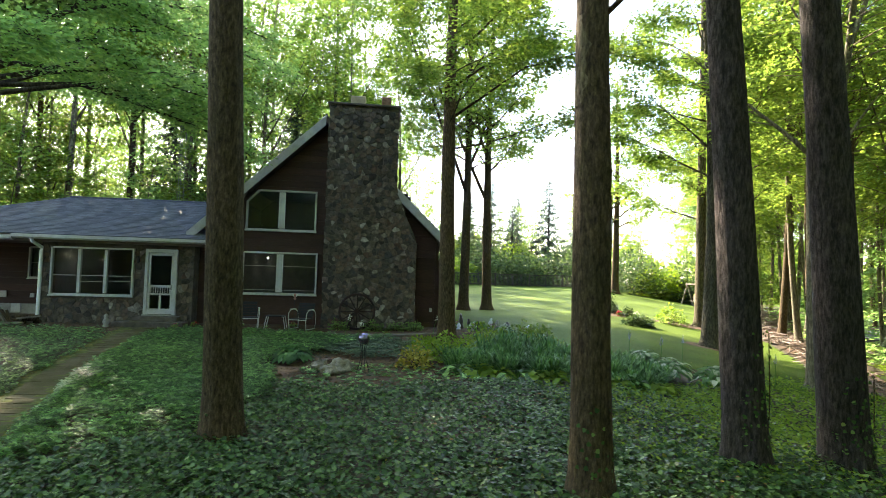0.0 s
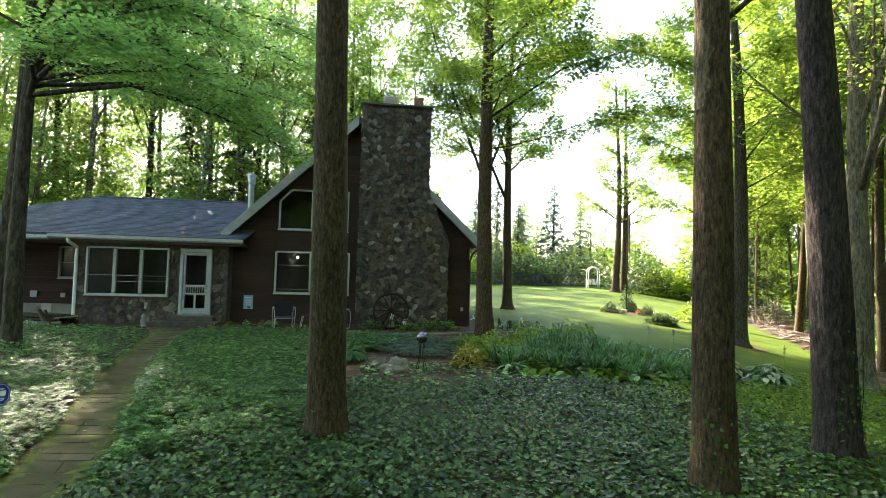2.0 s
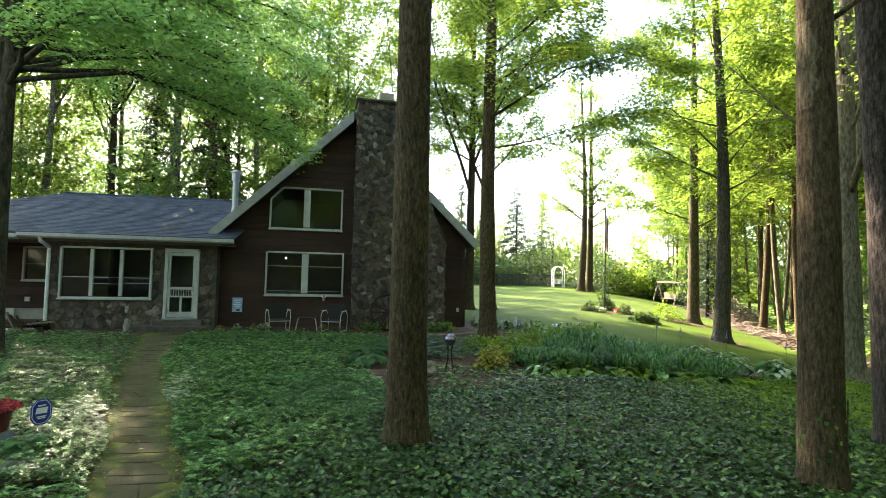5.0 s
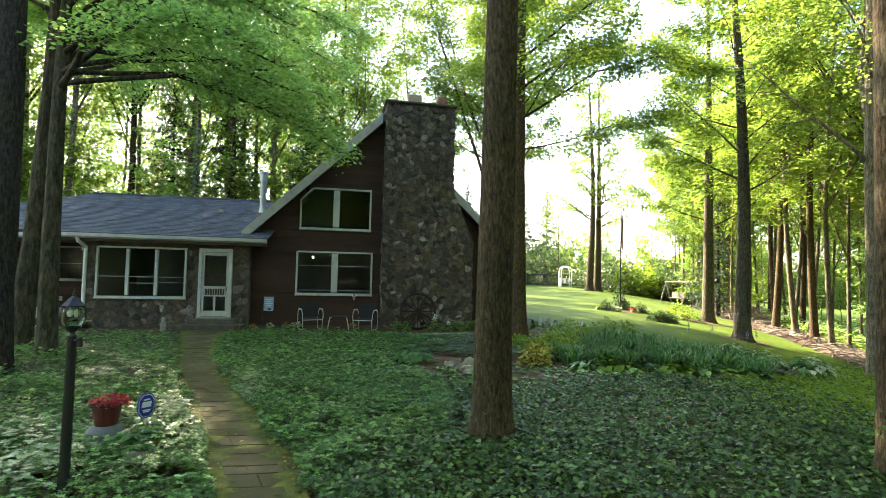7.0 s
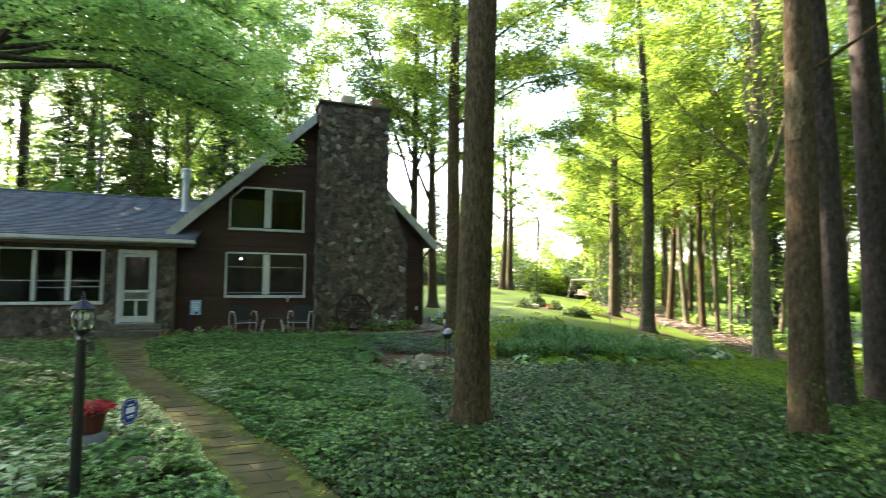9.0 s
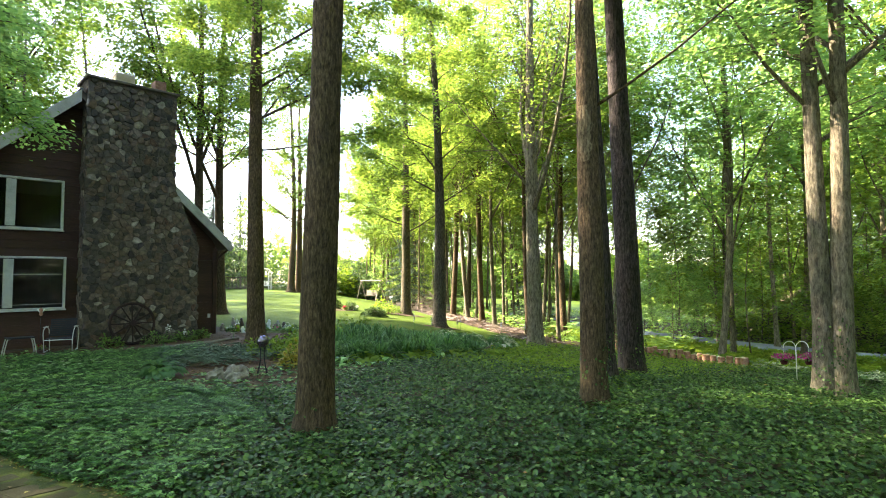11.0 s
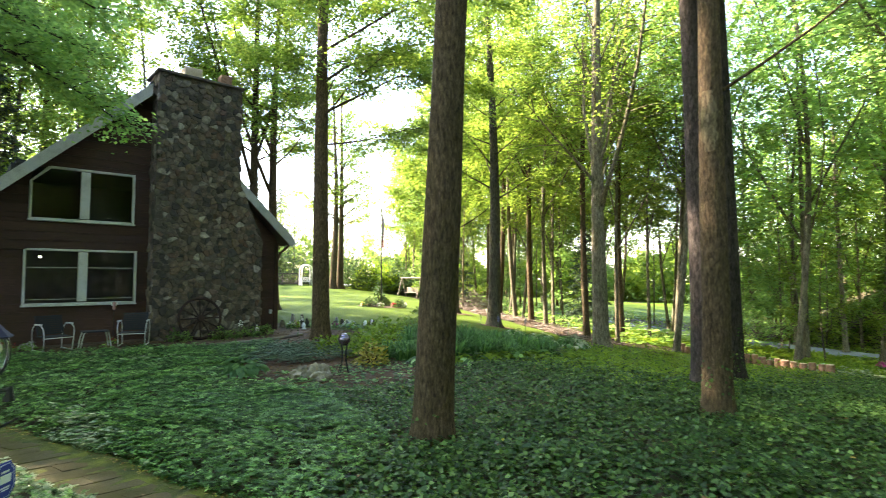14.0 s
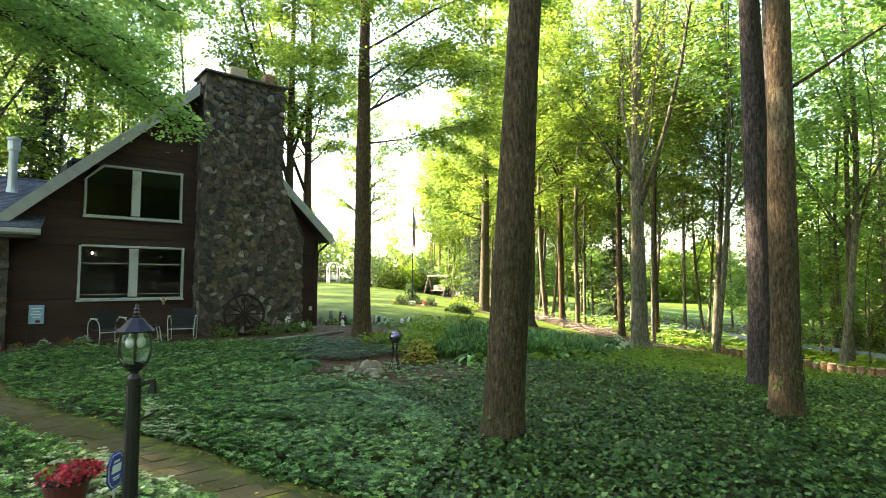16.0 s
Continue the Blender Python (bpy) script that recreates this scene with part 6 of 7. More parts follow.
for i in range(11):
    u = i / 10
    x, y = 1.7 + 4.0 * u, 11.35 - 1.25 * u + 0.3 * u * u
    hosta("low green hosta edging the flower bed", (x, y), 0.4, 0.26, 34, LIME if i % 3 else SPURGE, 30 + i, "edging hostas", leaf_len=0.22)
shrub("shrub", "dense dark green leafy mound on the lawn", (11.35, 22.6), (0.72, 0.6, 0.45), 1300, 0.13, HAZY, seed=44)
for i, (x, y, r) in enumerate(((4.4, 18.6, 0.4), (5.1, 17.9, 0.35), (3.6, 19.6, 0.35))):
    hosta("small hosta by the house corner", (x, y), r, 0.3, 40, (SPURGE, LIME, STRAP)[i], 50 + i, "corner hostas")

# daylily drift: arching straps
rng = np.random.default_rng(9)
n_t = 300
tx, ty = rng.uniform(1.6, 6.5, n_t), rng.uniform(10.4, 14.8, n_t)
keep = (ty > np.interp(tx, (1.6, 3.8, 5.5, 7.2, 8), (11.7, 10.9, 10.5, 12.2, 13.0))) & (ty < np.interp(tx, (1.6, 3, 6, 8.2), (12.8, 13.7, 13.3, 12.3)))
tx, ty = tx[keep], ty[keep]
per = 40
k = np.repeat(np.arange(len(tx)), per)
a = rng.uniform(0, 6.283, len(k))
H = np.repeat(rng.uniform(0.26, 0.5, len(tx)) + 0.3 * np.exp(-(((tx - 3.4) / 1.2) ** 2 + ((ty - 12.8) / 0.9) ** 2)), per) * rng.uniform(0.6, 1.15, len(k))
base = np.stack((tx[k] + 0.05 * np.cos(a), ty[k] + 0.05 * np.sin(a), gz(tx[k], ty[k])), -1)
out = np.stack((np.cos(a), np.sin(a), a * 0), -1)
S = np.stack((-np.sin(a), np.cos(a), a * 0), -1) * 0.015
R = rng.uniform(0.12, 0.5, len(k))[:, None]
rows = []
for u, z, w in ((0.0, 0.0, 1.0), (0.3, 0.62, 1.1), (0.65, 0.98, 0.9), (1.0, 0.86, 0.1)):
    c = base + out * R * u + np.stack((a * 0, a * 0, H * z), -1)
    rows += [c - S * w, c + S * w]
V = np.stack(rows, 1).reshape(-1, 3)
f = [(r * 2, r * 2 + 1, r * 2 + 3, r * 2 + 2) for r in range(3)]
F = (np.arange(len(k))[:, None, None] * 8 + np.array(f)[None]).reshape(-1, 4)
tagged(part("daylilies", array_mesh("daylilies", V, F), STRAP), "drift of blue-green strap-leaved daylilies", "plants", kind="stuff")
LAVENDER = leaf("lavender_petal", ((0.0, (0.2, 0.2, 0.45)), (1.0, (0.4, 0.4, 0.65))), (1, 1, 1), 0.6, 0.2)
for i, (x, y) in enumerate(((5.9, 13.6), (6.5, 13.4), (7.0, 12.7), (8.9, 12.4), (9.3, 11.7), (8.1, 13.6))):
    s = thing("flower_spike", "pale lavender flower spike above the leaves", "flower", "flower spikes", (x, y, gzf(x, y)))
    part("stalk", Geo().tube([(0, 0, 0), (0.02, 0, 0.5), (0.03, 0.01, 0.95)], [0.006, 0.005, 0.003], 5), STRAP, s)
    bloom(s, rng, (0.025, 0.01, 0.72), (0.03, 0.03, 0.25), 40, LAVENDER, 0.03, "bloom")
for i, (x, y, sx, h, c, m, lab) in enumerate(((0.82, 12.2, 0.42, 0.5, 420, GOLD, "yellow-leaved shrub in the mulch bed"), (1.7, 13.3, 0.8, 0.6, 900, LIME, "light green leafy shrub behind the mulch bed"),
                                              (2.9, 14.3, 0.8, 0.75, 900, LIME, "light green leafy shrub in the flower bed"), (4.3, 14.6, 0.8, 0.8, 900, LEAF, "green leafy shrub in the flower bed"),
                                              (1.4, 14.6, 0.7, 0.45, 600, LIME, "light green leafy shrub behind the mulch bed"), (3.2, 16.0, 0.6, 0.35, 400, LIME, "low bright plant at the lawn edge"),
                                              (14.4, 25.0, 0.7, 0.55, 300, LEAF, "loose green shrub in the mulch ring"), (15.2, 26.6, 0.75, 0.8, 450, LIME, "bright loose shrub in the mulch ring"),
                                              (12.4, 28.0, 0.4, 1.3, 400, BOX, "small shrub beside the flag pole"))):
    shrub("shrub", lab, (x, y), (sx, sx * 0.9, h), c, 0.1 if y < 20 else 0.14, m, seed=70 + i)
# silvery low plants
rng = np.random.default_rng(10)
X, Y = rng.uniform(-1.8, 1.9, 1500), rng.uniform(12.6, 16.6, 1500)
keep = ((X - 0.1) / 1.7) ** 2 + ((Y - 14.7) / 1.5) ** 2 < 1
SILVER = leaf("silver_leaf", ((0.0, (0.07, 0.12, 0.08)), (1.0, (0.16, 0.22, 0.17))), (1.2, 1.2, 0.9), 0.6, 0.2)
rosettes(rng, X[keep], Y[keep], gz(X[keep], Y[keep]) + rng.uniform(0.05, 0.2, int(keep.sum())), 7, 0.1, 0.18, "silver_plants", SILVER, "grey-green low plants in the mulch")
# sparse seedlings on the mulch
X, Y = rng.uniform(-1.6, 2.2, 500), rng.uniform(10.1, 12.4, 500)
rosettes(rng, X, Y, gz(X, Y) + rng.uniform(0.03, 0.08, 500), 5, 0.07, 0.3, "seedlings", SPURGE, "small green seedlings scattered in the mulch")

# gazing ball
MIRROR = plain("violet_mirror_glass", (0.2, 0.18, 0.25), 0.08, 0.95)
ball = thing("gazing_ball", "violet mirrored gazing ball on a black iron stand", "garden ornament", at=(-0.32, 11.54, gzf(-0.32, 11.54)))
part("ball", Geo().ball((0, 0, 0.74), 0.125, n=16), MIRROR, ball, "violet mirrored glass ball", smooth=True)
for i in range(4):
    a = i * math.pi / 2 + 0.4
    part("leg", Geo().tube([(0.15 * math.cos(a), 0.15 * math.sin(a), 0.0), (0.06 * math.cos(a), 0.06 * math.sin(a), 0.3), (0.05 * math.cos(a), 0.05 * math.sin(a), 0.5), (0.08 * math.cos(a), 0.08 * math.sin(a), 0.64)], 0.009, 6), BLACK, ball)
part("ring", Geo().tube([(0.085 * math.cos(i * 0.5236), 0.085 * math.sin(i * 0.5236), 0.63) for i in range(13)], 0.008, 6), BLACK, ball)

ROCK = surface("bed_rock", (0.12, 0.105, 0.078), (0.25, 0.22, 0.175), (0.42, 0.375, 0.3), 5.0, 50.0, 0.9, 0.6, vary=0.3)
for i, (x, y, r, sq) in enumerate(((-1.22, 11.7, 0.17, (1.1, 0.9, 1.0)), (-0.8, 11.75, 0.2, (1.25, 0.9, 0.85)), (-0.98, 11.35, 0.15, (1.3, 0.9, 0.8)), (-6.85, 6.0, 0.16, (1.2, 0.9, 0.7)), (-6.5, 5.9, 0.13, (1.1, 1, 0.8)), (-5.72, 6.5, 0.17, (1.7, 0.8, 0.75)))):
    tagged(part("rock", Geo().ball((x, y, gzf(x, y) + r * sq[2] * 0.6), r * 0.98, sq, 0.6, 8, i), ROCK), "rough grey-brown field rock lying in the bed", "rock", "bed rocks")


# ---------------------------------------------------------------- along the house
CHAIR_TUBE = plain("chalky_tube", (0.5, 0.5, 0.49), 0.5)


def patio_chair(at, turn):
    c = thing("patio_chair", "white tube-framed patio chair with dark sling seat", "chair", "patio chairs", (at[0], at[1], gzf(*at) + 0.02))
    for s in (-1, 1):
        x = 0.32 * s
        part("side_frame", Geo().tube([(x, 0.3, 0.015), (x * 1.03, 0.33, 0.2), (x * 1.05, 0.33, 0.42), (x * 1.06, 0.29, 0.56), (x * 1.07, 0.18, 0.64), (x * 1.07, 0.02, 0.66), (x * 1.07, -0.16, 0.64), (x * 1.06, -0.27, 0.57), (x * 1.04, -0.31, 0.46), (x, -0.3, 0.25), (x * 0.98, -0.26, 0.015)], 0.012, 8), CHAIR_TUBE, c, smooth=True)
        part("runner", Geo().tube([(x * 0.98, -0.28, 0.016), (x, 0.02, 0.012), (x, 0.32, 0.016)], 0.016, 6), CHAIR_TUBE, c)
        part("back_post", Geo().tube([(x * 0.9, 0.12, 0.36), (x * 0.9, 0.24, 0.62), (x * 0.9, 0.34, 0.86)], 0.014, 6), SLING, c)
        part("armrest", Geo().box((x * 1.07 - 0.025, -0.2, 0.655), (x * 1.07 + 0.025, 0.16, 0.68)), CHAIR_TUBE, c, bevel=0.008)
    part("front_rail", Geo().tube([(-0.32, -0.3, 0.33), (0.32, -0.3, 0.33)], 0.012, 7), CHAIR_TUBE, c)
    part("seat", Geo().prism([(-0.3, 0.35), (0.3, 0.35), (0.3, 0.365), (-0.3, 0.365)], -0.28, 0.2), SLING, c, "dark blue sling seat")
    for i in range(9):
        y, z = 0.175 + 0.018 * i, 0.4 + 0.052 * i
        part("back_strap", Geo().box((-0.3, y - 0.006, z), (0.3, y + 0.004, z + 0.043)), SLING, c)
    c.rotation_euler = (0, 0, radians(turn))
    return c


patio_chair((-4.4, 18.6), 16)
patio_chair((-2.62, 18.55), -22)
table = thing("side_table", "small dark patio table with white bent legs", "table", at=(-3.5, 18.65, gzf(-3.5, 18.65) + 0.02))
part("top", Geo().box((-0.3, -0.22, 0.4), (0.3, 0.22, 0.43)), SLING, table, bevel=0.01)
for s in (-1, 1):
    part("leg", Geo().tube([(0.34 * s, -0.18, 0), (0.31 * s, -0.18, 0.2), (0.27 * s, -0.18, 0.39), (0.2 * s, -0.18, 0.41)], 0.015, 6), CHAIR_TUBE, table)
    part("leg", Geo().tube([(0.34 * s, 0.18, 0), (0.31 * s, 0.18, 0.2), (0.27 * s, 0.18, 0.39), (0.2 * s, 0.18, 0.41)], 0.015, 6), CHAIR_TUBE, table)

WHEELWOOD = surface("dark_red_wood", (0.014, 0.007, 0.006), (0.024, 0.01, 0.0085), (0.036, 0.015, 0.013), 5.0, 60.0, 0.8, 0.3)
wheel = thing("wagon_wheel", "dark red wooden wagon wheel leaning on the chimney", "wheel", at=(-0.8, 18.82, 0.78))
wheel.rotation_euler = (radians(-8), 0, 0)
part("rim", Geo().tube([(0.6 * math.cos(i * math.pi / 16), 0, 0.6 * math.sin(i * math.pi / 16)) for i in range(33)], 0.04, 6), WHEELWOOD, wheel)
part("hub", Geo().tube([(0, -0.1, 0), (0, 0.06, 0)], 0.09, 12), WHEELWOOD, wheel)
for i in range(12):
    a = i * math.pi / 6
    part("spoke", Geo().tube([(0.07 * math.cos(a), 0, 0.07 * math.sin(a)), (0.58 * math.cos(a), 0, 0.58 * math.sin(a))], [0.024, 0.018], 6), WHEELWOOD, wheel)

plaque = thing("garden_flag", "pale blue garden flag with faded bars on the house front", "flag", at=(-5.83, FY - 0.1, 0.0))
part("cloth", Geo().box((-0.16, -0.006, 0.68), (0.16, 0.006, 1.16)), plain("pale_blue_cloth", (0.3, 0.44, 0.62), 0.8), plaque)
for i, (z, w) in enumerate(((1.06, 0.11), (0.98, 0.08), (0.91, 0.12), (0.84, 0.09))):
    part("bar", Geo().box((-w, -0.011, z), (w, -0.007, z + 0.025)), SIGN_WHITE, plaque)
part("bar", Geo().box((-0.02, -0.011, 0.71), (0.08, -0.007, 0.77)), TERRA, plaque)
part("rod", Geo().tube([(-0.18, 0, 0.0), (-0.18, 0, 1.18), (0.17, 0, 1.18)], 0.006, 5), BLACK, plaque)

g = Geo().lathe([(0.09, 0.0), (0.1, 0.04), (0.07, 0.08), (0.1, 0.16), (0.085, 0.24), (0.05, 0.29), (0.065, 0.34), (0.05, 0.4), (0.02, 0.43)], 12)
st = part("statue", g, CONCRETE, None, smooth=True)
st.location = (-8.75, 18.35, gzf(-8.75, 18.35) + 0.02)
tagged(st, "small pale cast-stone garden statue by the step", "statue")

# wall lantern, outlet, vent
w = thing("wall_lantern", "small dark lantern on the stone wall by the door", "lamp", at=(-8.2, WY - 0.08, 2.45))
part("bracket", Geo().tube([(0, 0.06, 0.0), (0, -0.02, 0.05), (0, -0.04, 0.0)], 0.012, 6), BLACK, w)
part("body", Geo().lathe([(0.03, -0.22), (0.05, -0.2), (0.06, -0.05), (0.07, -0.04), (0.02, 0.02)], 8, (0, -0.05, 0)), BLACK, w)
for x, z, s, dx, dz in ((-13.08, 0.9, "outlet_box", 0.08, 0.08), (-13.63, 0.42, "dryer_vent", 0.17, 0.16), (-14.1, 0.93, "meter_box", 0.12, 0.12)):
    o = thing(s, "small pale box on the brown siding", "wall fixture", at=(x, RW - 0.012, z))
    part("plate", Geo().box((-dx, -0.03, -dz), (dx, 0.01, dz)), TRIM, o, bevel=0.008)
    part("cover", Geo().lathe([(dx * 0.6, 0.0), (dx * 0.55, 0.03), (dx * 0.2, 0.05)], 12), SASH, o).rotation_euler = (radians(90), 0, 0)
    o.children[-1].location = (0, -0.03, 0)
o = thing("outlet_box", "small pale outlet box on the house corner", "wall fixture", at=(1.86, FY - 0.015, 0.82))
part("plate", Geo().box((-0.05, -0.035, -0.07), (0.05, 0.0, 0.07)), TRIM, o, bevel=0.008)

# firewood rack
rng2 = random.Random(3)
rack = thing("firewood_pile", "weathered boards and split wood piled by the downspout", "firewood", at=(-11.35, 18.3, gzf(-11.35, 18.3) + 0.02))
for i in range(12):
    z = 0.06 + 0.1 * (i // 5)
    y = -0.3 + 0.16 * (i % 5) + 0.08 * (i // 5)
    part("log", Geo().tube([(-1.0 + rng2.uniform(-0.2, 0.2), y, z), (0.3 + rng2.uniform(-0.2, 0.25), y + rng2.uniform(-0.05, 0.05), z + 0.02)], rng2.uniform(0.04, 0.065), 7), WOOD if i % 3 == 0 else BARK_OAK, rack)
for i, (x, y, tilt, ln) in enumerate(((-0.1, -0.3, 28, 0.62), (0.0, -0.24, 34, 0.56), (0.08, -0.32, 22, 0.5), (0.45, -0.3, 84, 0.6), (0.5, -0.2, 80, 0.55))):
    part("board", Geo().box((-0.02, -0.07, 0), (0.02, 0.07, ln)), WOOD if i in (0, 3) else BARK_OAK, rack).matrix_basis = pose(x - (0.3 if tilt > 60 else 0), y, 0.03 + (0.2 if tilt > 60 else 0), 0, -tilt if tilt < 60 else tilt, 8 * i)
for x, y in ((-12.1, 17.7), (-11.6, 17.6), (-11.9, 17.95)):
    s = thing("white_flower_clump", "low clump of white flowers by the wall", "flower", "white flowers", (x, y, gzf(x, y)))
    bloom(s, rng, (0, 0, 0.02), (0.22, 0.15, 0.16), 90, LEAF_DARK, 0.06, "foliage")
    bloom(s, rng, (0, 0, 0.06), (0.22, 0.15, 0.15), 110, WHITEP, 0.035, "bloom")
for i, (x, y) in enumerate(((-6.2, 18.9), (-5.7, 19.0), (-5.2, 19.1), (-4.95, 19.0), (-6.6, 18.3), (-4.8, 19.2), (-3.0, 19.2))):
    m, nm = ((RED, "red"), (WHITEP, "white"))[i % 2]
    s = thing("flower_clump", f"small clump of {nm} flowers along the house wall", "flower", "wall flowers", (x, y, gzf(x, y)))
    bloom(s, rng, (0, 0, 0.02), (0.16, 0.14, 0.17), 70, LEAF_DARK, 0.05, "foliage")
    bloom(s, rng, (0, 0, 0.08), (0.13, 0.12, 0.14), 46, m, 0.035, "bloom")
for x, y, r in ((-1.4, 18.7, 0.35), (-0.2, 18.65, 0.4), (0.6, 18.7, 0.42), (1.2, 18.8, 0.3)):
    shrub("shrub", "low dark leafy plant at the chimney foot", (x, y), (r, r * 0.6, 0.32), 260, 0.08, LEAF_DARK, group="chimney plants", seed=int(r * 100))
# tall flower stalks
for x, y, h in ((-1.0, 15.6, 0.85), (-0.65, 15.4, 0.7), (1.75, 17.6, 0.6)):
    s = thing("flower_stalk", "thin dark stalk with small white flowers", "flower", "flower stalks", (x, y, gzf(x, y)))
    part("stalk", Geo().tube([(0, 0, 0), (0.05, 0, h * 0.6), (0.16, 0.0, h)], [0.008, 0.006, 0.004], 5), STRAP, s)
    bloom(s, rng, (0.14, 0, h * 0.85), (0.06, 0.06, 0.16), 30, WHITEP, 0.04, "bloom")
for i in range(9):
    x, y = 2.7 + 0.33 * i + 0.1 * math.sin(i * 5), 19.9 - 0.2 * i + 0.5 * math.sin(i * 2.3)
    s = thing("flower_clump", "small pale flowers among the ornaments by the corner", "flower", "corner flowers", (x, y, gzf(x, y)))
    bloom(s, rng, (0, 0, 0.02), (0.2, 0.18, 0.24), 90, (SPURGE, LIME)[i % 2], 0.07, "foliage")
    bloom(s, rng, (0, 0, 0.1), (0.17, 0.15, 0.2), 34, (WHITEP, PINK, WHITEP)[i % 3], 0.04, "bloom")
stake = thing("garden_stake", "small pinkish figure on a thin stake beside the patio chair", "garden ornament", at=(-2.98, 19.2, gzf(-2.98, 19.2)))
part("rod", Geo().tube([(0, 0, -0.05), (0, 0, 0.98)], 0.008, 6), BLACK, stake)
part("figure", Geo().lathe([(0.02, 0.95), (0.05, 1.0), (0.03, 1.06), (0.045, 1.1), (0.04, 1.15), (0.01, 1.18)], 10), plain("faded_pink", (0.4, 0.2, 0.17), 0.7), stake, "faded pink figure", smooth=True)
for s in (-1, 1):
    part("wing", Geo().prism([(s * 0.03, 1.04), (s * 0.09, 1.12), (s * 0.07, 1.16), (s * 0.03, 1.1)][::s], -0.004, 0.004), WHITE_METAL, stake)
# timber edging
for x0, y0, x1, y1 in ((-3.3, 17.55, -1.0, 17.35), (-1.0, 17.35, 1.0, 17.5), (1.0, 17.5, 2.0, 17.75)):
    part_ = Geo().tube([(x0, y0, gzf(x0, y0) + 0.05), (x1, y1, gzf(x1, y1) + 0.05)], 0.05, 8)
    tagged(part("edging_timber", part_, WOOD), "weathered round timber edging the mulch", "timber", "edging timbers")
# ornaments by the house corner
BRONZE = plain("dark_bronze", (0.05, 0.045, 0.04), 0.5, 0.3)
for i, (x, y, m, h) in enumerate(((3.3, 18.9, CONCRETE, 0.42), (3.7, 19.4, BRONZE, 0.35), (4.3, 19.5, CONCRETE, 0.3), (4.9, 18.9, BRONZE, 0.32), (5.3, 18.5, SIGN_WHITE, 0.42), (5.6, 18.2, BRONZE, 0.3), (3.0, 19.8, BRONZE, 0.45), (5.0, 19.6, SIGN_WHITE, 0.25), (2.9, 19.1, SIGN_WHITE, 0.3), (3.5, 20.2, CONCRETE, 0.4), (4.1, 20.1, SIGN_WHITE, 0.34), (4.5, 20.4, BRONZE, 0.3), (2.75, 20.4, CONCRETE, 0.3), (3.9, 18.7, BRONZE, 0.28))):
    g = Geo().lathe([(0.1, 0.0), (0.11, 0.06 * h), (0.06, 0.3 * h), (0.1, 0.5 * h), (0.075, 0.72 * h), (0.05, 0.8 * h), (0.065, 0.9 * h), (0.02, h)], 10)
    o = part("garden_ornament", g, m, None, smooth=True)
    o.location = (x + 0.35 * math.sin(i * 4.7), y + 0.5 * math.sin(i * 7.9), gzf(x, y) + 0.02)
    o.scale = (0.75 + 0.4 * math.sin(i * 3.1) ** 2, 0.75 + 0.3 * math.sin(i * 1.9) ** 2, 0.7 + 0.5 * math.sin(i * 2.3) ** 2)
    o.rotation_euler = (radians(6 * math.sin(i * 5.3)), radians(6 * math.cos(i * 3.7)), 0)
    tagged(o, "small %s garden ornament standing in the mulch" % ("pale" if m is not BRONZE else "dark"), "garden ornament", "corner ornaments")
pl = thing("paving_slab", "pale flat stone slab at the bed edge", "stone", at=(4.3, 17.3, gzf(4.3, 17.3)))
part("slab", Geo().box((-0.3, -0.2, 0.0), (0.3, 0.2, 0.07)), CONCRETE, pl, bevel=0.02)

# pole with a hanging flag on the lawn
FLAG_STRIPE = plain("flag_red", (0.3, 0.06, 0.06), 0.8)
pole = thing("flag_pole", "slim dark pole with a limp striped flag", "flag pole", at=(12.0, 27.3, gzf(12.0, 27.3)))
part("pole", Geo().tube([(0, 0, 0), (0, 0, 5.6)], [0.035, 0.025], 8), BLACK, pole)
part("finial", Geo().ball((0, 0, 5.65), 0.05, n=6), BLACK, pole)
for i in range(7):
    g = Geo()
    x0 = 0.03 + 0.022 * i
    n = 10
    v = []
    for k in range(n + 1):
        z = 5.45 - k * 0.2
        v += [(x0 + 0.012 * math.sin(k * 0.9 + i), 0.03 * math.sin(i * 1.7 + k * 0.3), z - 0.06 * i), (x0 + 0.022 + 0.012 * math.sin(k * 0.9 + i + 1), 0.03 * math.sin(i * 1.7 + 1.7 + k * 0.3), z - 0.06 * i - 0.06)]
    g.add(v, [(2 * k, 2 * k + 1, 2 * k + 3, 2 * k + 2) for k in range(n)])
    part("flag_stripe", g, FLAG_STRIPE if i % 2 == 0 else SIGN_WHITE, pole)
bed("mulch_ring", "mulch ring round the flag pole", [(12.0 + 1.5 * math.cos(i * 0.45), 27.2 + 1.1 * math.sin(i * 0.45)) for i in range(14)], 0.05)
bed("mulch_ring", "mulch ring round the slim lawn tree", [(15.6 + 1.9 * math.cos(i * 0.45), 25.6 + 1.2 * math.sin(i * 0.45)) for i in range(14)], 0.05)
bed("mulch_ring", "mulch ring at the foot of the lawn tree", [(12.3 + 1.0 * math.cos(i * 0.45), 18.7 + 0.8 * math.sin(i * 0.45)) for i in range(14)], 0.05)
bed("mulch_strip", "brown leaf litter along the woods", [(11.6, 11.9), (13.0, 13.2), (14.0, 15.6), (17.0, 20.8), (20.6, 28.0), (23.5, 33.0), (25.5, 32.0), (22.5, 26.0), (18.5, 19.0), (16.0, 14.0), (14.4, 11.4), (13.0, 10.4)], 0.045, MULCH)
for i, (x, y, r) in enumerate(((11.0, 27.0, 0.36), (12.9, 26.7, 0.36), (12.45, 27.5, 0.36))):
    shrub("boxwood", "clipped round boxwood in the mulch ring", (x, y), (r, r, r * 1.5), 1500, 0.05, BOX, group="boxwoods", seed=90 + i)
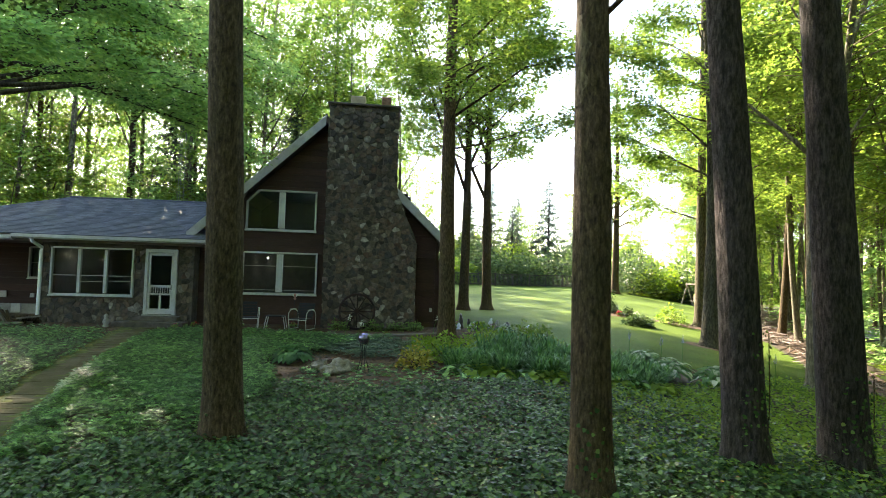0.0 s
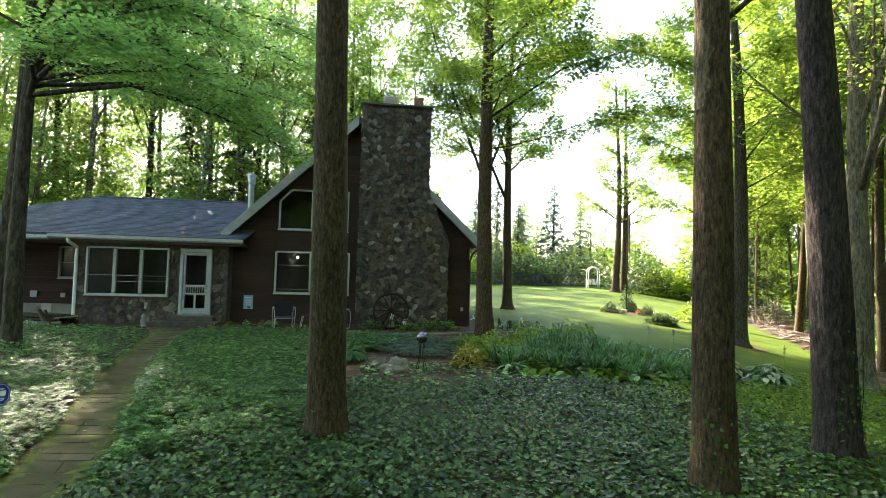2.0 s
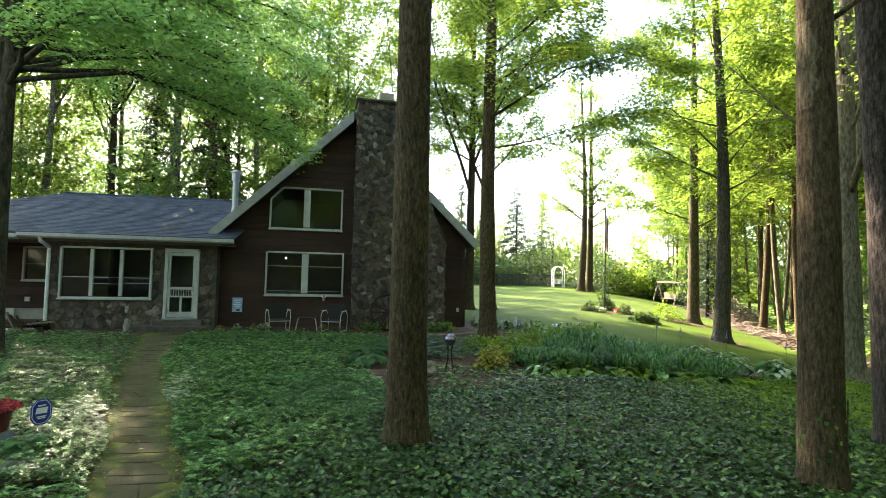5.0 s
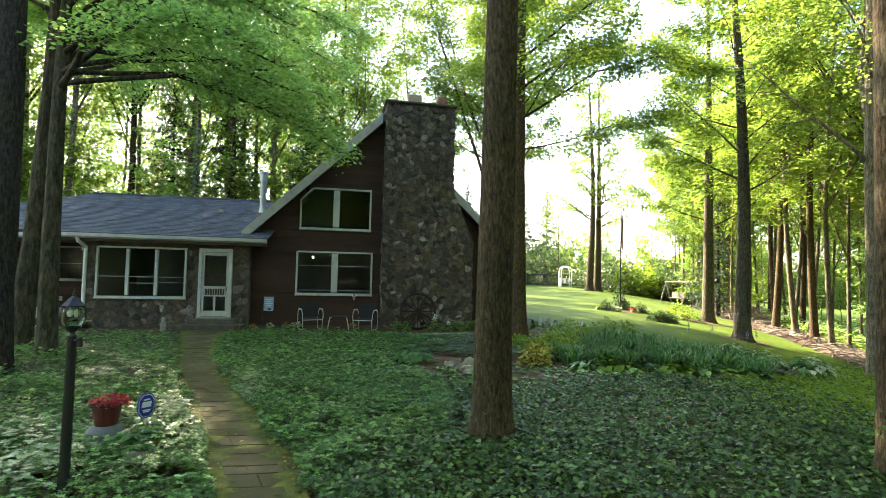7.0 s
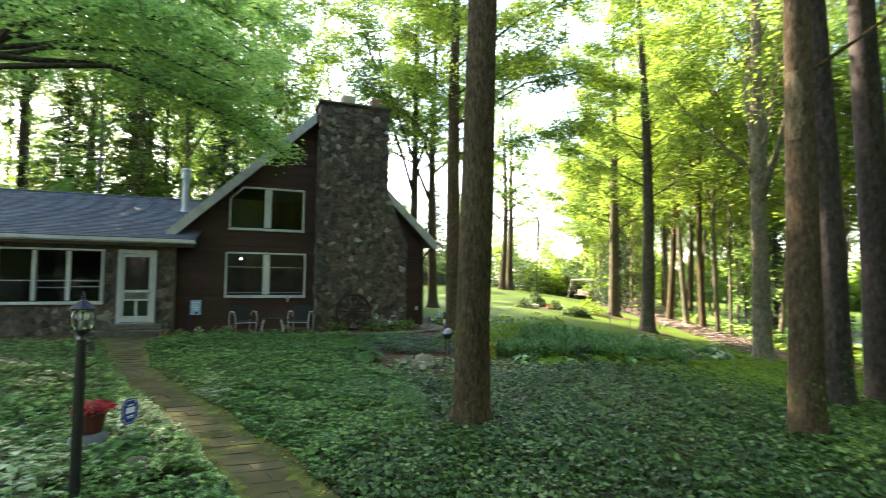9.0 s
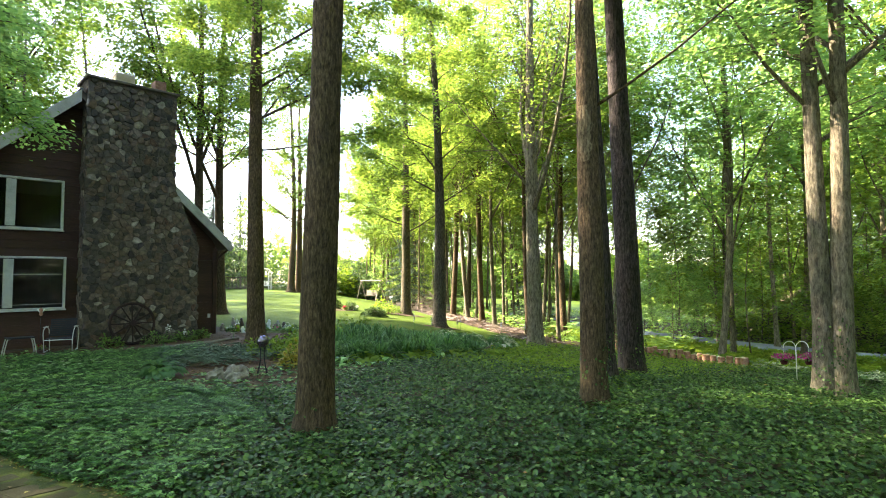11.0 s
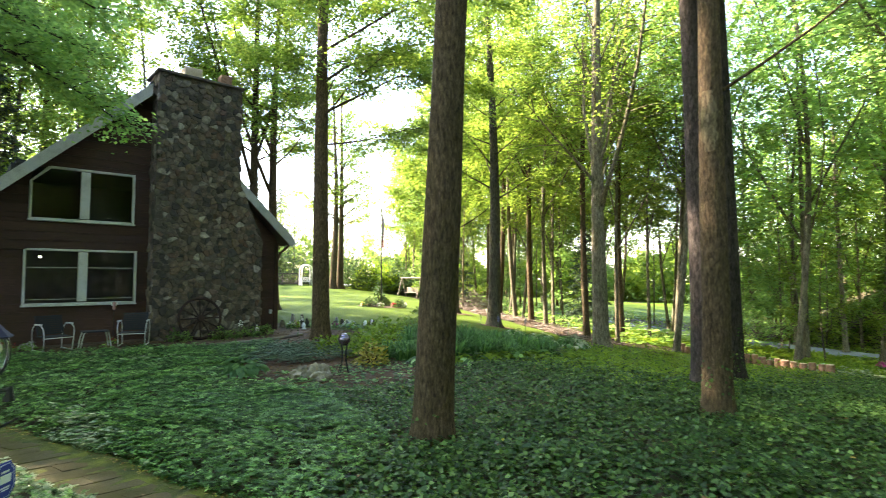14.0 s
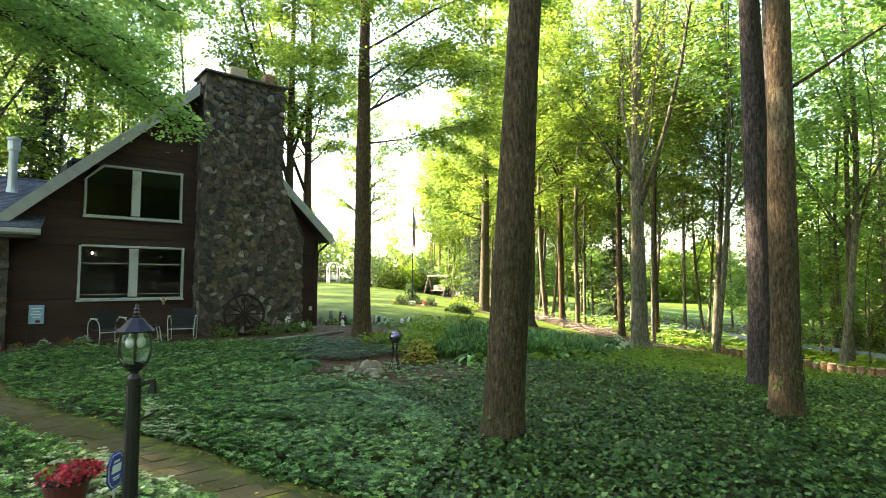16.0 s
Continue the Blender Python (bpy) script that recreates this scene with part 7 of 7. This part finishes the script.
for i, (x, y, m) in enumerate(((11.5, 26.6, WHITEP), (12.3, 26.5, RED), (13.4, 26.9, WHITEP), (10.5, 26.9, GOLD))):
    s = thing("flower_clump", "small bright flowers in the mulch ring", "flower", "ring flowers", (x, y, gzf(x, y)))
    bloom(s, rng, (0, 0, 0.05), (0.2, 0.2, 0.2), 60, LEAF_DARK, 0.08, "foliage")
    bloom(s, rng, (0, 0, 0.12), (0.18, 0.18, 0.2), 40, m, 0.08, "bloom")

# swing, brush pile, arbor, fence at the end of the lawn
swing = thing("garden_swing", "wooden A-frame garden swing in the sun", "swing", at=(27.0, 43.0, gzf(27, 43)))
swing.rotation_euler = (0, 0, radians(-78))
for s in (-1, 1):
    for d in (-1, 1):
        part("leg", Geo().tube([(1.2 * s, 0.7 * d, 0), (1.2 * s, 0, 1.95)], 0.06, 6), WOOD, swing)
part("beam", Geo().tube([(-1.35, 0, 1.97), (1.35, 0, 1.97)], 0.07, 6), WOOD, swing)
part("seat", Geo().box((-0.75, -0.25, 0.5), (0.75, 0.25, 0.56)), WOOD, swing, "pale swing seat", bevel=0.01)
part("backrest", Geo().box((-0.75, 0.25, 0.55), (0.75, 0.3, 1.05)), WOOD, swing, bevel=0.01)
for s in (-1, 1):
    part("chain", Geo().tube([(0.72 * s, 0, 0.55), (0.72 * s, 0, 1.95)], 0.012, 5), BLACK, swing)

TWIG = surface("dead_twig", (0.12, 0.09, 0.075), (0.22, 0.175, 0.15), (0.34, 0.28, 0.25), 4.0, 60.0, 0.85, 0.3)
pile = thing("brush_pile", "pile of cut grey brush at the edge of the woods", "brush pile", at=(23.4, 30.9, gzf(23.4, 30.9)))
rng2 = random.Random(12)
for i in range(170):
    a, r = rng2.uniform(0, 6.283), rng2.random() ** 0.5
    z = (1 - r) * 1.45 + 0.05
    c = Vector((r * 1.7 * math.cos(a), r * 1.3 * math.sin(a), z))
    d = Vector((rng2.uniform(-1, 1), rng2.uniform(-1, 1), rng2.uniform(-0.35, 0.35))).normalized() * rng2.uniform(0.4, 0.9)
    q = c - d
    q.z = max(q.z, 0.02)
    part("stick", Geo().tube([q, c + Vector((0, 0, 0.05)), c + d], [0.022, 0.016, 0.008], 4), TWIG, pile)

# dry brush along the edge of the woods
g = Geo()
for i in range(420):
    y = rng2.uniform(14.5, 31.0)
    x = edge_x(y) + rng2.uniform(-0.9, 1.6)
    z, d = gzf(x, y), Vector((rng2.uniform(-1, 1), rng2.uniform(-1, 1), 0)).normalized() * rng2.uniform(0.3, 0.8)
    h = rng2.uniform(0.02, 0.35)
    g.tube([(x - d.x, y - d.y, z + 0.03), (x, y, z + 0.05 + h * 0.7), (x + d.x, y + d.y, z + h)], [0.02, 0.015, 0.006], 3)
tagged(part("brush", g, TWIG), "dry fallen twigs and brush along the woods", "brush", kind="stuff")

arbor = thing("garden_arbor", "white lattice arbor arching over a bench", "arbor", at=(20.9, 53.0, gzf(20.9, 53.0)))
for x in (-0.75, 0.75):
    for y in (-0.35, 0.35):
        part("post", Geo().box((x - 0.05, y - 0.05, 0), (x + 0.05, y + 0.05, 2.1)), WHITE_METAL, arbor)
    for k in range(7):
        part("slat", Geo().box((x - 0.02, -0.35, 0.2 + k * 0.28), (x + 0.02, 0.35, 0.24 + k * 0.28)), WHITE_METAL, arbor)
for y in (-0.35, 0.35):
    part("arch", Geo().tube(arc((0, y, 2.05), 0.75, 0, 180, 12), 0.05, 6), WHITE_METAL, arbor)
for k in range(8):
    a = radians(15 + k * 21.5)
    part("slat", Geo().box((0.75 * math.cos(a) - 0.03, -0.38, 2.05 + 0.75 * math.sin(a) - 0.02), (0.75 * math.cos(a) + 0.03, 0.38, 2.05 + 0.75 * math.sin(a) + 0.02)), WHITE_METAL, arbor)
arbor.scale = (0.8, 0.8, 0.8)
bench = thing("garden_bench", "white slatted bench under the arbor", "bench", at=(20.9, 53.0, gzf(20.9, 53.0)))
part("seat", Geo().box((-0.62, -0.2, 0.42), (0.62, 0.22, 0.47)), WHITE_METAL, bench)
for k in range(9):
    part("back_slat", Geo().box((-0.6 + k * 0.15 - 0.04, 0.2, 0.47), (-0.6 + k * 0.15 + 0.04, 0.23, 0.95)), WHITE_METAL, bench)
for x in (-0.58, 0.58):
    for y in (-0.16, 0.18):
        part("leg", Geo().box((x - 0.03, y - 0.03, 0), (x + 0.03, y + 0.03, 0.42)), WHITE_METAL, bench)

FENCE = plain("dark_fence_wood", (0.06, 0.055, 0.05), 0.8)
fence = thing("fence", "dark lattice fence at the end of the lawn", "fence", at=(0, 0, 0))
for i in range(12):
    x0 = 1.0 + i * 1.8
    z = gzf(x0, 54.5)
    part("post", Geo().box((x0 - 0.05, 54.45, z - 0.1), (x0 + 0.05, 54.55, z + 1.35)), FENCE, fence)
    part("rail", Geo().box((x0 + 0.05, 54.47, z + 1.2), (x0 + 1.75, 54.53, z + 1.28)), FENCE, fence)
    part("rail", Geo().box((x0 + 0.05, 54.47, z + 0.15), (x0 + 1.75, 54.53, z + 0.22)), FENCE, fence)
    for k in range(12):
        part("slat", Geo().box((x0 + 0.12 + k * 0.14, 54.49, z + 0.22), (x0 + 0.16 + k * 0.14, 54.51, z + 1.2)), FENCE, fence)

# cut log edging above the road
rng2 = random.Random(6)
for i in range(22):
    u = i / 13
    x, y = 14.8 + 1.1 * u + 0.1 * math.sin(i), 6.4 + 3.6 * u
    r, h = rng2.uniform(0.09, 0.14), rng2.uniform(0.27, 0.42)
    lg = thing("edging_log", "upright cut log with bark in the bed edging", "log", "edging logs", (x, y, gzf(x, y)))
    lg.rotation_euler = (radians(rng2.uniform(-4, 4)), radians(rng2.uniform(-4, 4)), 0)
    part("bark", Geo().tube([(0, 0, -0.1), (0, 0, h)], r, 12, 0.1), LOGWOOD, lg, "red-brown bark")
    part("cut_face", Geo().lathe([(r * 0.9, h), (r * 0.88, h + 0.008), (0.01, h + 0.01)], 12), plain("cut_wood" + str(i), (0.5, 0.36, 0.24), 0.8) if i == 0 else bpy.data.materials["cut_wood0"], lg, "pale cut face")

hook = thing("plant_hanger", "white double shepherd hook with two pink flower baskets", "plant hanger", at=(10.75, 4.08, gzf(10.75, 4.08)))
hook.rotation_euler = (0, 0, radians(-52))
hook.scale = (0.82, 0.75, 0.9)
part("pole", Geo().tube([(0, 0, -0.1), (0, 0, 1.05)], 0.014, 6), WHITE_METAL, hook)
for s in (-1, 1):
    part("hook", Geo().tube([(s * (0.19 - 0.19 * math.cos(radians(a))), 0, 1.03 + 0.2 * math.sin(radians(a))) for a in range(0, 200, 20)], 0.012, 6), WHITE_METAL, hook)
    b = part("basket", Geo().lathe([(0.08, 0.56), (0.14, 0.72), (0.15, 0.73), (0.02, 0.71)], 12, (s * 0.37, 0, 0)), TERRA, hook, "small hanging pot")
    part("wire", Geo().tube([(s * 0.37, 0, 0.72), (s * 0.38, 0, 0.99)], 0.006, 4), WHITE_METAL, b)
    bloom(b, rng, (s * 0.37, 0, 0.72), (0.27, 0.24, 0.14), 200, LEAF_DARK, 0.07, "foliage")
    bloom(b, rng, (s * 0.37, 0, 0.74), (0.33, 0.3, 0.15), 420, PINK, 0.05, "bloom")
# pale plants before the road
X, Y = rng.uniform(11.5, 17.5, 900), rng.uniform(1.5, 9.0, 900)
keep = X > np.interp(Y, (1.5, 6, 9), (11.5, 15.2, 16.2))
rosettes(rng, X[keep], Y[keep], gz(X[keep], Y[keep]) + rng.uniform(0.05, 0.25, int(keep.sum())), 6, 0.16, 0.22, "pale_plants", PALE, "pale-flowered plants beside the log edging")
X = rng.uniform(0, 1, 1700)
Y = rng.uniform(10, 46, 1700)
X = np.array([edge_x(v) for v in Y]) + 2.4 + 9 * X ** 1.3
rosettes(rng, X, Y, gz(X, Y) + rng.uniform(0.05, 0.8, len(X)) ** 1.6, 6, 0.26, 0.22, "woodland_plants", LEAF_DARK, "leafy low plants along the edge of the woods")
X, Y = rng.uniform(14.5, 26.0, 5000), rng.uniform(0, 18.0, 5000)
keep = X > np.interp(Y, (0, 6, 9, 18), (14, 15.6, 16.5, 18))
rosettes(rng, X[keep], Y[keep], gz(X[keep], Y[keep]) + rng.uniform(0.05, 0.3, int(keep.sum())), 5, 0.2, 0.2, "verge_plants", LIME, "rough green plants on the road verge")

# aerial mast behind the wing
MASTMETAL = plain("weathered_steel", (0.14, 0.15, 0.15), 0.6, 0.4)
mast = thing("aerial_mast", "thin grey lattice aerial mast behind the roof", "mast", at=(-10.3, 28.3, gzf(-10.3, 28.3)))
for k in range(3):
    a = k * 2.094
    part("rail", Geo().tube([(0.15 * math.cos(a), 0.15 * math.sin(a), 0), (0.15 * math.cos(a), 0.15 * math.sin(a), 9.0)], 0.011, 5), MASTMETAL, mast)
for i in range(22):
    z = 0.4 * i + 0.2
    part("rung", Geo().tube([(0.15 * math.cos(a), 0.15 * math.sin(a), z) for a in (0, 2.094, 4.189, 6.283)], 0.006, 4), MASTMETAL, mast)

# ivy climbing the trunk feet
rng = np.random.default_rng(15)
for x, y, r, h, n in ((4.62, 6.3, 0.27, 1.7, 520), (6.05, 6.35, 0.31, 1.3, 420), (2.12, 5.15, 0.225, 1.0, 110), (-1.9, 7.0, 0.27, 0.5, 80), (7.1, 2.74, 0.34, 1.6, 420)):
    a = rng.uniform(0, 6.283, n)
    z = h * rng.random(n) ** 1.8
    P = np.stack((x + r * np.cos(a), y + r * np.sin(a), gzf(x, y) + z), -1)
    N = np.stack((np.cos(a), np.sin(a), a * 0 + 0.4), -1)
    D = np.stack((-np.sin(a) * 0.5, np.cos(a) * 0.5, rng.normal(-0.4, 0.4, n)), -1)
    L = rng.uniform(0.03, 0.055, n)
    v = thing("climbing_ivy", "ivy leaves climbing the foot of a trunk", "ivy", "climbing ivy", (0, 0, 0))
    part("vine", Geo().tube([(x + r * 0.98, y, gzf(x, y)), (x + r * 0.8, y - r * 0.5, gzf(x, y) + h * 0.5), (x + r * 0.5, y - r * 0.8, gzf(x, y) + h)], 0.008, 4), BARK_OAK, v)
    part("foliage", leaf_mesh("foliage", P, D, N, L, L * 0.5, 0.1, True), IVY, v)
